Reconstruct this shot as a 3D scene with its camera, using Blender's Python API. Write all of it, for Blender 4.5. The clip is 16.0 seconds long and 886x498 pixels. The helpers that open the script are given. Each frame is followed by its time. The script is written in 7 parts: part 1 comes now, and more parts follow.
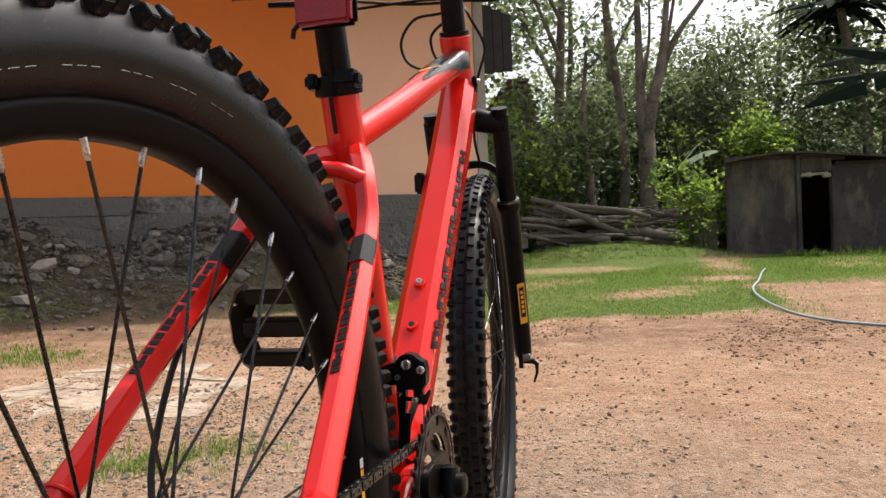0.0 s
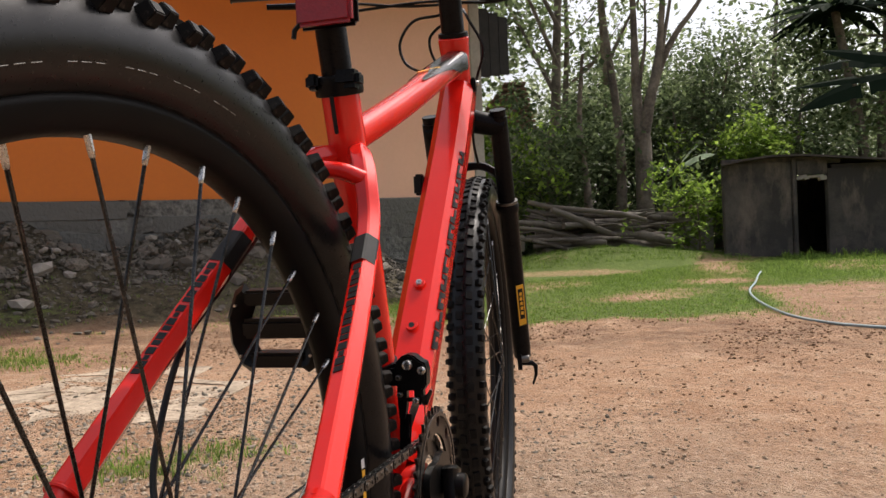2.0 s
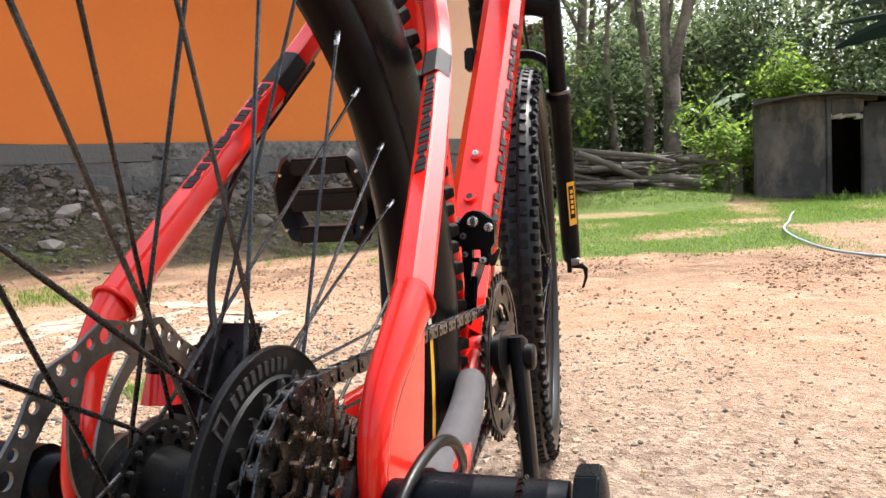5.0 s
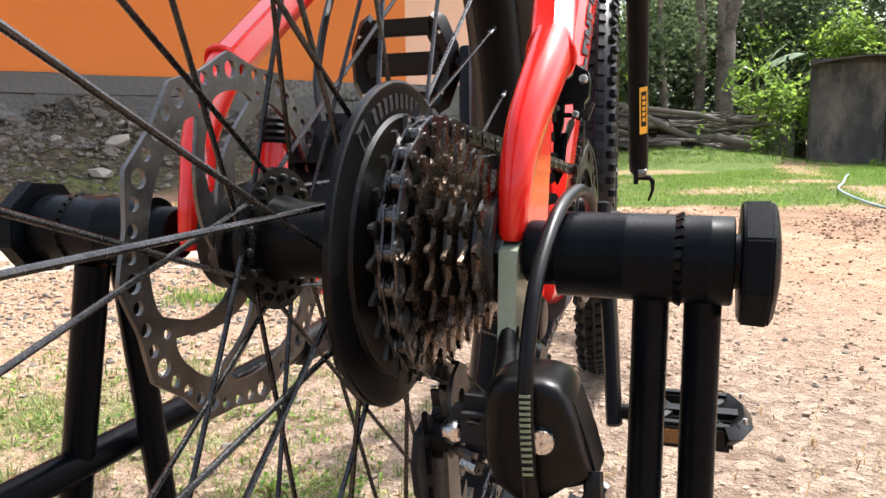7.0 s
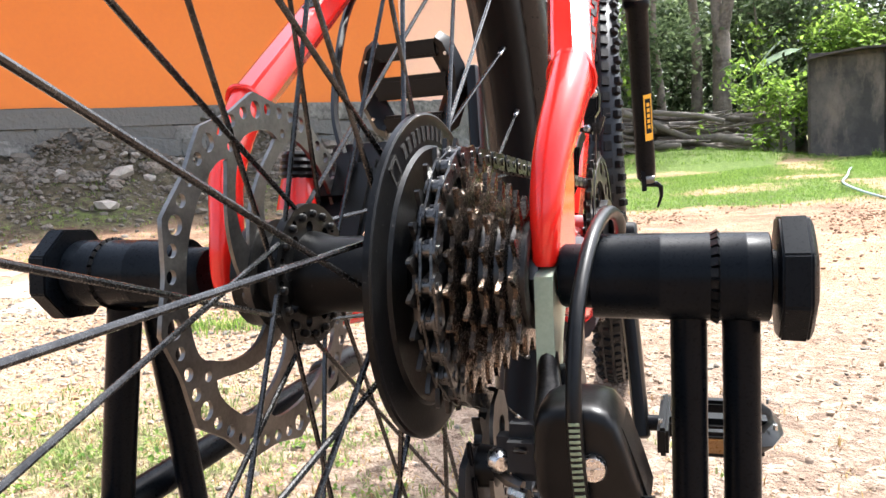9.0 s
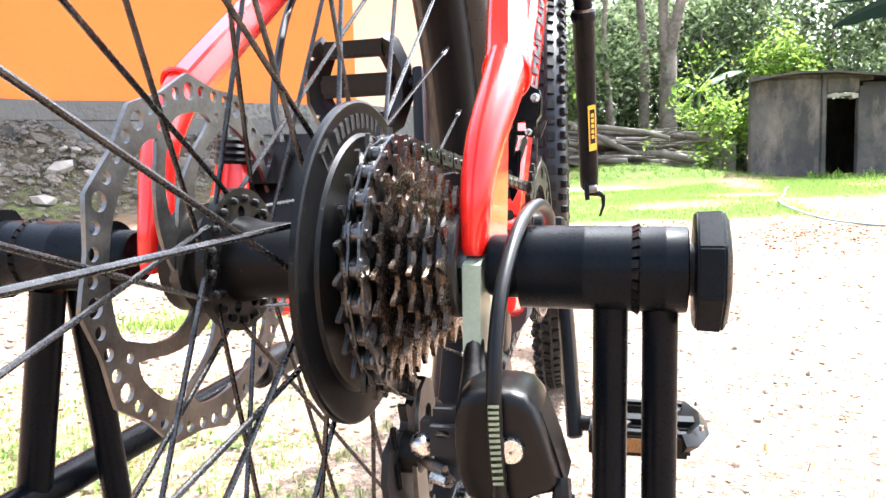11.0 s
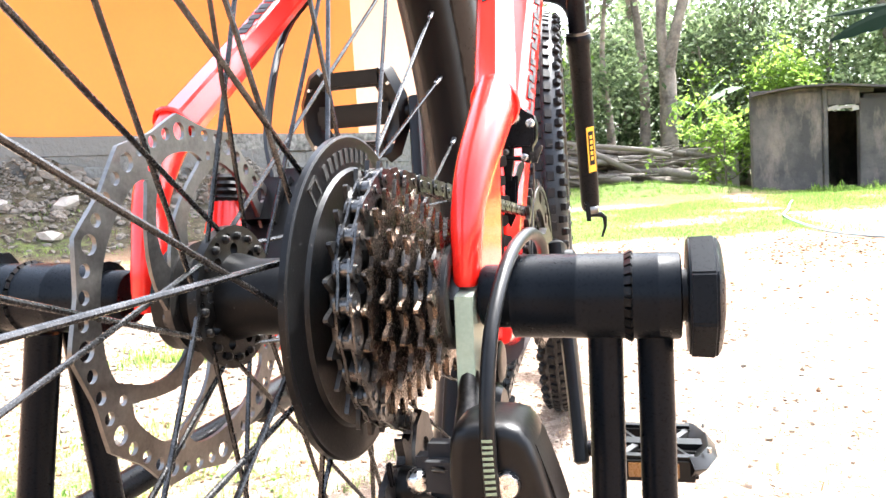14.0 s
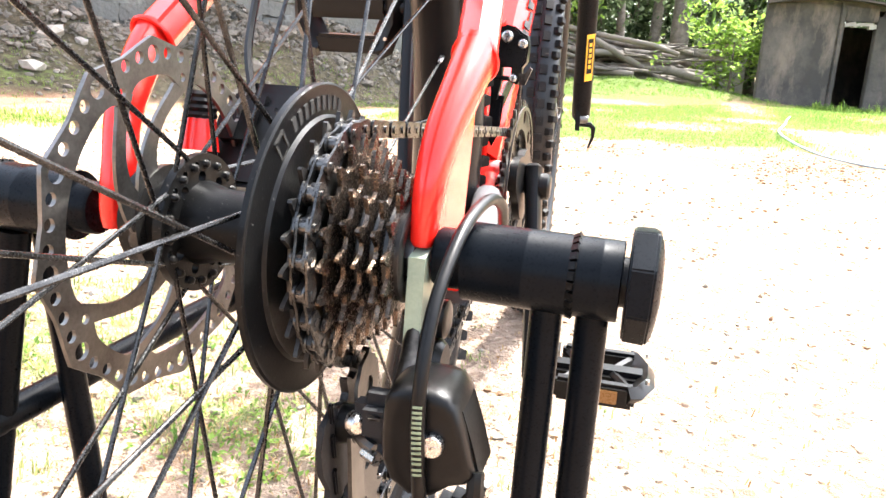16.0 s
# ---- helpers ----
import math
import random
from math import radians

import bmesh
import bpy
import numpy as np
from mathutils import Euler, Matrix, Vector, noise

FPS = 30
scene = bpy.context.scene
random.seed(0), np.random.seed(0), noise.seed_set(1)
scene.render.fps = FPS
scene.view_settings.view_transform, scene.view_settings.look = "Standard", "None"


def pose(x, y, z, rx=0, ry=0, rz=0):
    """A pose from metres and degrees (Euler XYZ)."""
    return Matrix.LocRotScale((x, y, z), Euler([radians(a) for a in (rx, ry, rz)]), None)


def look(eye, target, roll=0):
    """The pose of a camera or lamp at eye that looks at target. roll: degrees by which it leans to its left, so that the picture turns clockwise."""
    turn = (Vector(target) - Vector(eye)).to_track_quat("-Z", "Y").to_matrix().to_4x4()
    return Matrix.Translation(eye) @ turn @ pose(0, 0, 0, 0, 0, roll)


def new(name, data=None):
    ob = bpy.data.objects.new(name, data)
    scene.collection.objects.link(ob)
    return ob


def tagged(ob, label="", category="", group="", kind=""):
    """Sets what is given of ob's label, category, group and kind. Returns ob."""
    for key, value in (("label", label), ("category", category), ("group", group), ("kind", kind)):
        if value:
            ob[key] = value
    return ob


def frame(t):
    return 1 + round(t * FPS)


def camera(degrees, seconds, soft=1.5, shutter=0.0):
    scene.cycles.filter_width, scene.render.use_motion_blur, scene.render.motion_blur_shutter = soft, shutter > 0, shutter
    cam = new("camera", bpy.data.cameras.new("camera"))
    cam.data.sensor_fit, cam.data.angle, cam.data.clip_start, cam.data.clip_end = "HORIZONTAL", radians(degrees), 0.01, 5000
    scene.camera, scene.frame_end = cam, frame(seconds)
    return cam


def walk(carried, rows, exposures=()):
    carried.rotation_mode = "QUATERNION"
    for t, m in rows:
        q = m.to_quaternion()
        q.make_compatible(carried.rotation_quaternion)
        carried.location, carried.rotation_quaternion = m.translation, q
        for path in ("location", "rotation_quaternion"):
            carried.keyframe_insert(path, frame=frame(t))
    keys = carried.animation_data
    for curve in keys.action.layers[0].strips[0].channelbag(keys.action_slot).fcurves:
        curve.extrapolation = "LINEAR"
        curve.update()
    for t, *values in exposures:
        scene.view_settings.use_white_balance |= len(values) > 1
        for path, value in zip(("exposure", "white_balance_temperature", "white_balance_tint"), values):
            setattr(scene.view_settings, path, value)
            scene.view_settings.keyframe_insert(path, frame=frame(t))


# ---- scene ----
cam = camera(61.5, 16.0)
PATH = [
    (0, (0.253, -0.328, 0.571), (-0.234, 1.611, 0.532), -2.5),
    (0.5, (0.252, -0.331, 0.57), (-0.244, 1.606, 0.524), -2.2),
    (1, (0.252, -0.331, 0.57), (-0.236, 1.609, 0.55), -2.9),
    (1.5, (0.251, -0.332, 0.57), (-0.235, 1.608, 0.54), -2.7),
    (2, (0.249, -0.329, 0.568), (-0.229, 1.613, 0.538), -2.6),
    (2.5, (0.248, -0.328, 0.566), (-0.257, 1.606, 0.506), -2.1),
    (3, (0.243, -0.324, 0.558), (-0.318, 1.592, 0.448), -1.4),
    (3.2, (0.24, -0.317, 0.554), (-0.329, 1.595, 0.409), -1.5),
    (5.3, (0.18, -0.279, 0.457), (-0.357, 1.64, 0.287), -3.2),
    (5.5, (0.173, -0.277, 0.443), (-0.359, 1.637, 0.206), -3.3),
    (6, (0.156, -0.278, 0.407), (-0.328, 1.644, 0.144), -1.4),
    (6.5, (0.15, -0.281, 0.392), (-0.428, 1.614, 0.118), -1.9),
    (7, (0.142, -0.285, 0.386), (-0.49, 1.593, 0.112), -0.8),
    (7.5, (0.14, -0.287, 0.393), (-0.45, 1.612, 0.179), -2.4),
    (8, (0.139, -0.286, 0.391), (-0.446, 1.61, 0.141), -2.4),
    (8.5, (0.141, -0.287, 0.39), (-0.448, 1.608, 0.135), -4.8),
    (9, (0.132, -0.289, 0.393), (-0.514, 1.589, 0.155), -3.8),
    (9.5, (0.133, -0.291, 0.387), (-0.373, 1.627, 0.132), -2.0),
    (12, (0.142, -0.289, 0.385), (-0.376, 1.633, 0.193), -1.6),
    (12.5, (0.142, -0.288, 0.387), (-0.345, 1.644, 0.212), -2.2),
    (13, (0.142, -0.288, 0.386), (-0.353, 1.643, 0.217), -2.7),
    (13.5, (0.143, -0.287, 0.386), (-0.367, 1.642, 0.25), -3.3),
    (14, (0.145, -0.288, 0.388), (-0.383, 1.634, 0.228), -3.5),
    (14.5, (0.148, -0.29, 0.389), (-0.46, 1.605, 0.185), -3.6),
    (15, (0.151, -0.29, 0.394), (-0.426, 1.601, 0.09), -3.4),
    (15.5, (0.15, -0.29, 0.397), (-0.352, 1.62, 0.084), -1.1),
    (16, (0.157, -0.29, 0.424), (-0.319, 1.588, -0.069), 3.3),
]
EXPOSURES = [(0.0, 0.38, 6600, 12), (1.1, 0.32, 6600, 12), (1.5, 0.14, 6600, 12), (2.2, 0.08, 6700, 13), (3.0, -0.18, 6950, 14), (5.5, 1.36, 6150, 10),
             (6.0, 1.02, 6300, 10), (6.6, 1.15, 6150, 10), (7.0, 1.32, 6100, 10), (8.0, 1.49, 6000, 9), (9.0, 1.79, 5950, 9), (9.7, 1.76, 6000, 10), (11.8, 3.10, 5700, 9),
             (14.0, 2.95, 5950, 9), (15.5, 3.02, 6050, 9), (16.0, 2.82, 6150, 9)]
walk(cam, [(t, look(eye, target, roll)) for t, eye, target, roll in PATH], EXPOSURES)


# ---- light ----
world = bpy.data.worlds.new("sky")
scene.world = world
world.use_nodes = True
wn = world.node_tree
sky = wn.nodes.new("ShaderNodeTexSky")
sky.sky_type = "NISHITA"
sky.sun_disc = False
SUN_TO = Vector((0.27, 0.42, 0.865)).normalized()
sky.sun_elevation = math.asin(SUN_TO.z)
sky.sun_rotation = math.atan2(SUN_TO.x, SUN_TO.y)
sky.dust_density = 6.0
hazy = wn.nodes.new("ShaderNodeHueSaturation")
hazy.inputs["Saturation"].default_value = 0.55
wn.links.new(sky.outputs[0], hazy.inputs["Color"])
wn.links.new(hazy.outputs[0], wn.nodes["Background"].inputs[0])
wn.nodes["Background"].inputs[1].default_value = 0.19
sun = new("sun", bpy.data.lights.new("sun", "SUN"))
sun.data.energy, sun.data.angle, sun.data.color = 3.6, radians(0.6), (1.0, 0.94, 0.85)
sun.matrix_world = look((0, 0, 20), Vector((0, 0, 20)) - SUN_TO)


# ---- materials ----
def nodes_of(name):
    m = bpy.data.materials.new(name)
    m.use_nodes = True
    return m, m.node_tree.nodes, m.node_tree.links, m.node_tree.nodes["Principled BSDF"]


def mix_rgb(nd, ln, fac, a, b):
    n = nd.new("ShaderNodeMix")
    n.data_type = "RGBA"
    for sock, v in ((n.inputs[0], fac), (n.inputs[6], a), (n.inputs[7], b)):
        if isinstance(v, (int, float)):
            sock.default_value = v
        elif isinstance(v, tuple):
            sock.default_value = (*v[:3], 1)
        else:
            ln.new(v, sock)
    return n.outputs[2]


def noise_tex(nd, ln, scale, detail=4.0, rough=0.6, coord="Object"):
    tc = nd.new("ShaderNodeNewGeometry" if coord == "World" else "ShaderNodeTexCoord")
    n = nd.new("ShaderNodeTexNoise")
    n.inputs["Scale"].default_value, n.inputs["Detail"].default_value, n.inputs["Roughness"].default_value = scale, detail, rough
    ln.new(tc.outputs["Position" if coord == "World" else coord], n.inputs["Vector"])
    return n.outputs[0]


def ramp(nd, ln, src, lo, hi):
    n = nd.new("ShaderNodeMapRange")
    n.inputs[1].default_value, n.inputs[2].default_value = lo, hi
    ln.new(src, n.inputs[0])
    return n.outputs[0]


def material(name, a, b, rough=0.5, metal=0.0, big=3.0, fine=60.0, bump=0.1, depth=0.002, coat=0.0, var=0.5, rough_var=0.15, island=0.0, spec=0.5, world=False):
    """Two tones mixed by coarse and fine noise, with varied roughness and a fine relief; world: the noise runs on over the pieces."""
    m, nd, ln, bs = nodes_of(name)
    n1, n2 = noise_tex(nd, ln, big, coord="World" if world else "Object"), noise_tex(nd, ln, fine, 3.0, coord="World" if world else "Object")
    f = nd.new("ShaderNodeMath")
    f.operation = "MULTIPLY_ADD"
    ln.new(n2, f.inputs[0])
    f.inputs[1].default_value = var
    ln.new(n1, f.inputs[2])
    fac = ramp(nd, ln, f.outputs[0], 0.35 + var * 0.35, 0.62 + var * 0.65)
    col = mix_rgb(nd, ln, fac, a, b)
    if island:
        g = nd.new("ShaderNodeObjectInfo")
        col = mix_rgb(nd, ln, ramp(nd, ln, g.outputs["Random"], 0.0, 1.0 / island), col, tuple(c * 0.55 for c in b))
    ln.new(col, bs.inputs["Base Color"])
    bs.inputs["Metallic"].default_value = metal
    bs.inputs["Specular IOR Level"].default_value = spec
    r = nd.new("ShaderNodeMapRange")
    r.inputs[3].default_value, r.inputs[4].default_value = rough - rough_var * 0.5, rough + rough_var
    ln.new(n2, r.inputs[0])
    ln.new(r.outputs[0], bs.inputs["Roughness"])
    if coat:
        bs.inputs["Coat Weight"].default_value = coat
        bs.inputs["Coat Roughness"].default_value = 0.11
    if bump:
        bp = nd.new("ShaderNodeBump")
        bp.inputs["Strength"].default_value, bp.inputs["Distance"].default_value = bump, depth
        ln.new(n2, bp.inputs["Height"])
        ln.new(bp.outputs[0], bs.inputs["Normal"])
    return m


def leaf_material(name, dark, light, glow=0.45, rough=0.4, spec=0.35):
    """Leaves: each of its own tone, letting part of the light through."""
    m, nd, ln, bs = nodes_of(name)
    g = nd.new("ShaderNodeNewGeometry")
    col = mix_rgb(nd, ln, g.outputs["Random Per Island"], dark, light)
    ln.new(col, bs.inputs["Base Color"])
    bs.inputs["Roughness"].default_value = rough
    bs.inputs["Specular IOR Level"].default_value = spec
    tr = nd.new("ShaderNodeBsdfTranslucent")
    ln.new(mix_rgb(nd, ln, g.outputs["Random Per Island"], tuple(c * 1.6 for c in dark), tuple(min(c * 2.2, 1) for c in light)), tr.inputs[0])
    ms = nd.new("ShaderNodeMixShader")
    ms.inputs[0].default_value = glow
    ln.new(bs.outputs[0], ms.inputs[1])
    ln.new(tr.outputs[0], ms.inputs[2])
    ln.new(ms.outputs[0], nd["Material Output"].inputs[0])
    return m


RED = material("red_paint", (0.62, 0.0130, 0.0080), (0.67, 0.0155, 0.0090), 0.24, big=8, fine=900, bump=0.02, depth=0.0003, coat=0.60, rough_var=0.03, spec=0.15)
DECAL = material("black_decal", (0.006, 0.006, 0.007), (0.010, 0.010, 0.011), 0.6, fine=400, bump=0.0, spec=0.25)
GLOSS_BLACK = material("gloss_black_paint", (0.004, 0.004, 0.005), (0.007, 0.007, 0.008), 0.22, fine=400, bump=0.0, coat=0.30, spec=0.15)
RUBBER = material("tyre_rubber", (0.0042, 0.0042, 0.0050), (0.0080, 0.0078, 0.0084), 0.27, big=25, fine=500, bump=0.06, depth=0.0003, spec=0.25)
LUG = material("tread_rubber", (0.003, 0.003, 0.0032), (0.012, 0.0112, 0.0106), 0.5, big=40, fine=500, bump=0.2, depth=0.0008, spec=0.11)
RIM = material("matt_black_rim", (0.0035, 0.0035, 0.004), (0.006, 0.0056, 0.0055), 0.42, big=20, fine=300, bump=0.05, depth=0.0003, spec=0.08)
BLACK = material("black_anodised", (0.003, 0.003, 0.0035), (0.006, 0.006, 0.007), 0.26, big=30, fine=500, bump=0.08, depth=0.0003, spec=0.10)
PLASTIC = material("black_plastic", (0.0014, 0.0014, 0.0016), (0.0042, 0.0040, 0.0038), 0.30, big=60, fine=700, bump=0.10, depth=0.0003, spec=0.17)
DULL = material("scuffed_black_plastic", (0.0018, 0.0019, 0.0021), (0.0052, 0.0051, 0.0050), 0.30, big=35, fine=900, bump=0.12, depth=0.0004, var=1.0, spec=0.125)


def dusty(m, scale, lo, hi, tone):
    """Adds specks of dry dust to a dark material."""
    nd, ln = m.node_tree.nodes, m.node_tree.links
    bs = nd["Principled BSDF"]
    old = bs.inputs["Base Color"].links[0].from_socket
    k = ramp(nd, ln, noise_tex(nd, ln, scale, 2.0, 0.7), lo, hi)
    ln.new(mix_rgb(nd, ln, k, old, tone), bs.inputs["Base Color"])
    return m


dusty(DULL, 620, 0.65, 0.80, (0.065, 0.061, 0.056))

POWDER = material("powder_coated_steel", (0.0016, 0.0024, 0.0034), (0.0034, 0.0045, 0.0062), 0.26, big=20, fine=900, bump=0.02, depth=0.0002, spec=0.06)
STEEL = material("brushed_steel", (0.085, 0.082, 0.078), (0.18, 0.172, 0.163), 0.36, 1.0, big=40, fine=600, bump=0.1, depth=0.0003)
CHROME = material("silver_bolt", (0.34, 0.335, 0.33), (0.56, 0.55, 0.54), 0.24, 1.0, fine=600, bump=0.05, depth=0.0002)
BROWN = material("browned_sprocket", (0.040, 0.030, 0.023), (0.21, 0.162, 0.125), 0.22, 0.95, big=90, fine=700, bump=0.15, depth=0.0004, var=0.8)
DARKSTEEL = material("black_sprocket", (0.012, 0.012, 0.0125), (0.05, 0.047, 0.044), 0.28, 0.7, big=90, fine=700, bump=0.15, depth=0.0004)
CHAIN = material("oiled_chain", (0.010, 0.010, 0.0102), (0.12, 0.117, 0.113), 0.26, 0.95, big=160, fine=800, bump=0.1, depth=0.0003, var=0.8)
HANGER = material("green_grey_hanger", (0.20, 0.27, 0.20), (0.30, 0.36, 0.28), 0.38, 0.35, fine=600, bump=0.05, depth=0.0003)
YELLOW = material("yellow_decal", (0.75, 0.36, 0.02), (0.80, 0.42, 0.03), 0.4, fine=300, bump=0.0)
WHITE_INK = material("white_decal", (0.62, 0.62, 0.60), (0.72, 0.72, 0.70), 0.4, fine=300, bump=0.0)
AMBER = material("amber_reflector", (0.10, 0.045, 0.010), (0.17, 0.075, 0.014), 0.25, fine=900, bump=0.4, depth=0.001)
LENS = material("red_reflector", (0.20, 0.006, 0.012), (0.30, 0.01, 0.016), 0.12, fine=500, bump=0.6, depth=0.001)
EAVE = material("dark_eave_board", (0.005, 0.0045, 0.0042), (0.016, 0.014, 0.0125), 0.8, big=6, fine=30, bump=0.5, depth=0.01)
SPOKE = material("black_spoke", (0.016, 0.016, 0.0165), (0.058, 0.057, 0.056), 0.22, 0.85, big=120, fine=900, bump=0.05, depth=0.0002)
RING = material("worn_chainring", (0.014, 0.013, 0.012), (0.075, 0.069, 0.062), 0.34, 0.9, big=60, fine=500, bump=0.15, depth=0.0004)
DASH_INK = material("faded_dash", (0.10, 0.10, 0.095), (0.20, 0.20, 0.185), 0.6, bump=0.0)
GREY_INK = material("pale_lettering", (0.11, 0.135, 0.075), (0.17, 0.20, 0.12), 0.6, bump=0.0)
RELIEF = material("scuffed_relief", (0.016, 0.0155, 0.015), (0.030, 0.029, 0.027), 0.6, fine=700, bump=0.05, spec=0.1)
SLEEVE = material("neoprene_sleeve", (0.03, 0.027, 0.03), (0.055, 0.05, 0.055), 0.85, big=60, fine=1500, bump=0.5, depth=0.0008)
ORANGE = material("orange_wall_paint", (0.645, 0.168, 0.020), (0.71, 0.197, 0.026), 0.7, big=0.7, fine=25, bump=0.06, depth=0.004)
PEACH = material("peach_wall_paint", (0.77, 0.45, 0.30), (0.83, 0.50, 0.345), 0.7, big=0.7, fine=25, bump=0.06, depth=0.004)
CONCRETE = material("bare_concrete", (0.22, 0.20, 0.17), (0.36, 0.33, 0.29), 0.85, big=2.0, fine=30, bump=0.4, depth=0.01)
STONE = material("dark_plinth_stone", (0.042, 0.043, 0.040), (0.25, 0.245, 0.225), 0.75, big=3.5, fine=22, bump=0.8, depth=0.025, island=2.5, var=1.2, spec=0.1, world=True)
RUBBLE = material("rubble_stone", (0.046, 0.039, 0.031), (0.27, 0.24, 0.20), 0.85, big=9, fine=45, bump=0.5, depth=0.01, island=1.4, spec=0.1)
PEBBLE = material("gravel_stone", (0.16, 0.112, 0.078), (0.44, 0.345, 0.255), 0.85, big=30, fine=90, bump=0.3, depth=0.003, spec=0.1, island=1.3)
CLOD = material("dark_earth_clod", (0.085, 0.050, 0.031), (0.24, 0.150, 0.093), 0.95, big=20, fine=90, bump=0.3, depth=0.003, spec=0.1)
SLAB = material("worn_concrete_slab", (0.18, 0.142, 0.106), (0.43, 0.355, 0.272), 0.92, big=7, fine=30, bump=0.9, depth=0.02, var=0.9, spec=0.1)
def shed_material():
    """Weathered plaster: brown upper part, grey patches, vertical run marks."""
    m, nd, ln, bs = nodes_of("weathered_shed_wall")
    geo, mp, st = nd.new("ShaderNodeNewGeometry"), nd.new("ShaderNodeMapping"), nd.new("ShaderNodeTexNoise")
    mp.inputs["Scale"].default_value = (2.2, 2.2, 0.9)
    ln.new(geo.outputs["Position"], mp.inputs[0])
    ln.new(mp.outputs[0], st.inputs["Vector"])
    st.inputs["Scale"].default_value, st.inputs["Detail"].default_value, st.inputs["Roughness"].default_value = 1.6, 5.0, 0.65
    patch, fine_ = noise_tex(nd, ln, 1.3, 5, 0.65, "World"), noise_tex(nd, ln, 14, 5, 0.7, "World")
    col = mix_rgb(nd, ln, ramp(nd, ln, patch, 0.40, 0.62), (0.052, 0.048, 0.045), (0.105, 0.093, 0.082))
    col = mix_rgb(nd, ln, ramp(nd, ln, st.outputs[0], 0.50, 0.68), col, (0.150, 0.124, 0.103))
    col = mix_rgb(nd, ln, ramp(nd, ln, fine_, 0.60, 0.85), col, (0.032, 0.029, 0.027))
    ln.new(col, bs.inputs["Base Color"])
    bs.inputs["Roughness"].default_value = 0.9
    bs.inputs["Specular IOR Level"].default_value = 0.15
    bp = nd.new("ShaderNodeBump")
    bp.inputs["Strength"].default_value, bp.inputs["Distance"].default_value = 0.6, 0.02
    ln.new(fine_, bp.inputs["Height"])
    ln.new(bp.outputs[0], bs.inputs["Normal"])
    return m


SHEDWALL = shed_material()
TIN = material("rusty_tin", (0.022, 0.018, 0.016), (0.075, 0.058, 0.047), 0.6, 0.2, big=2, fine=20, bump=0.3, depth=0.006)
BARK = material("bark", (0.07, 0.055, 0.042), (0.24, 0.20, 0.16), 0.9, big=3, fine=18, bump=0.8, depth=0.03)
TILE = material("weathered_roof_tile", (0.16, 0.075, 0.055), (0.30, 0.17, 0.13), 0.8, big=3, fine=20, bump=0.4, depth=0.01)
LOG = material("weathered_log", (0.040, 0.033, 0.028), (0.25, 0.215, 0.182), 0.85, big=4, fine=25, bump=0.6, depth=0.015, island=1.2)
HOSE = material("pale_blue_hose", (0.22, 0.31, 0.33), (0.33, 0.42, 0.43), 0.4, fine=60, bump=0.0)
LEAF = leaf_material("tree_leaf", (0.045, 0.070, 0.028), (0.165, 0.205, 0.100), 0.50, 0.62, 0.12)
# Distance haze is mixed into this colour: paler and greyer than near leaves.
LEAF_FAR = leaf_material("hazed_far_leaf", (0.075, 0.098, 0.055), (0.26, 0.295, 0.185), 0.52, 0.62, 0.12)
# Two copies of the tree leaf, with shade and sunlight put into their tones.
LEAF_DARK = leaf_material("shade_toned_leaf", (0.036, 0.056, 0.026), (0.125, 0.160, 0.075), 0.42, 0.62, 0.12)
LEAF_LIT = leaf_material("sunlit_leaf", (0.075, 0.135, 0.018), (0.19, 0.27, 0.05), 0.5, 0.62, 0.12)
GRASS = leaf_material("grass_blade", (0.045, 0.092, 0.014), (0.165, 0.240, 0.046), 0.40, 0.6, 0.15)
YARD_GRASS = leaf_material("dusty_grass", (0.085, 0.115, 0.035), (0.26, 0.275, 0.110), 0.3, 0.7, 0.15)
STRAW = leaf_material("dry_straw", (0.16, 0.085, 0.035), (0.42, 0.30, 0.14), 0.2, 0.8, 0.1)
BANANA = leaf_material("banana_leaf", (0.05, 0.10, 0.02), (0.11, 0.175, 0.045), 0.45, 0.3)
BANANA_PALE = leaf_material("pale_banana_leaf", (0.16, 0.22, 0.15), (0.30, 0.36, 0.27), 0.35, 0.3, 0.5)
# Near-black copy of the banana leaf, with shade put into its colour.
BANANA_DARK = leaf_material("shaded_palm_leaf", (0.006, 0.012, 0.008), (0.014, 0.025, 0.014), 0.10, 0.75, 0.03)

dusty(BROWN, 300, 0.60, 0.72, (0.012, 0.009, 0.007))
dusty(LUG, 260, 0.62, 0.77, (0.055, 0.046, 0.038))


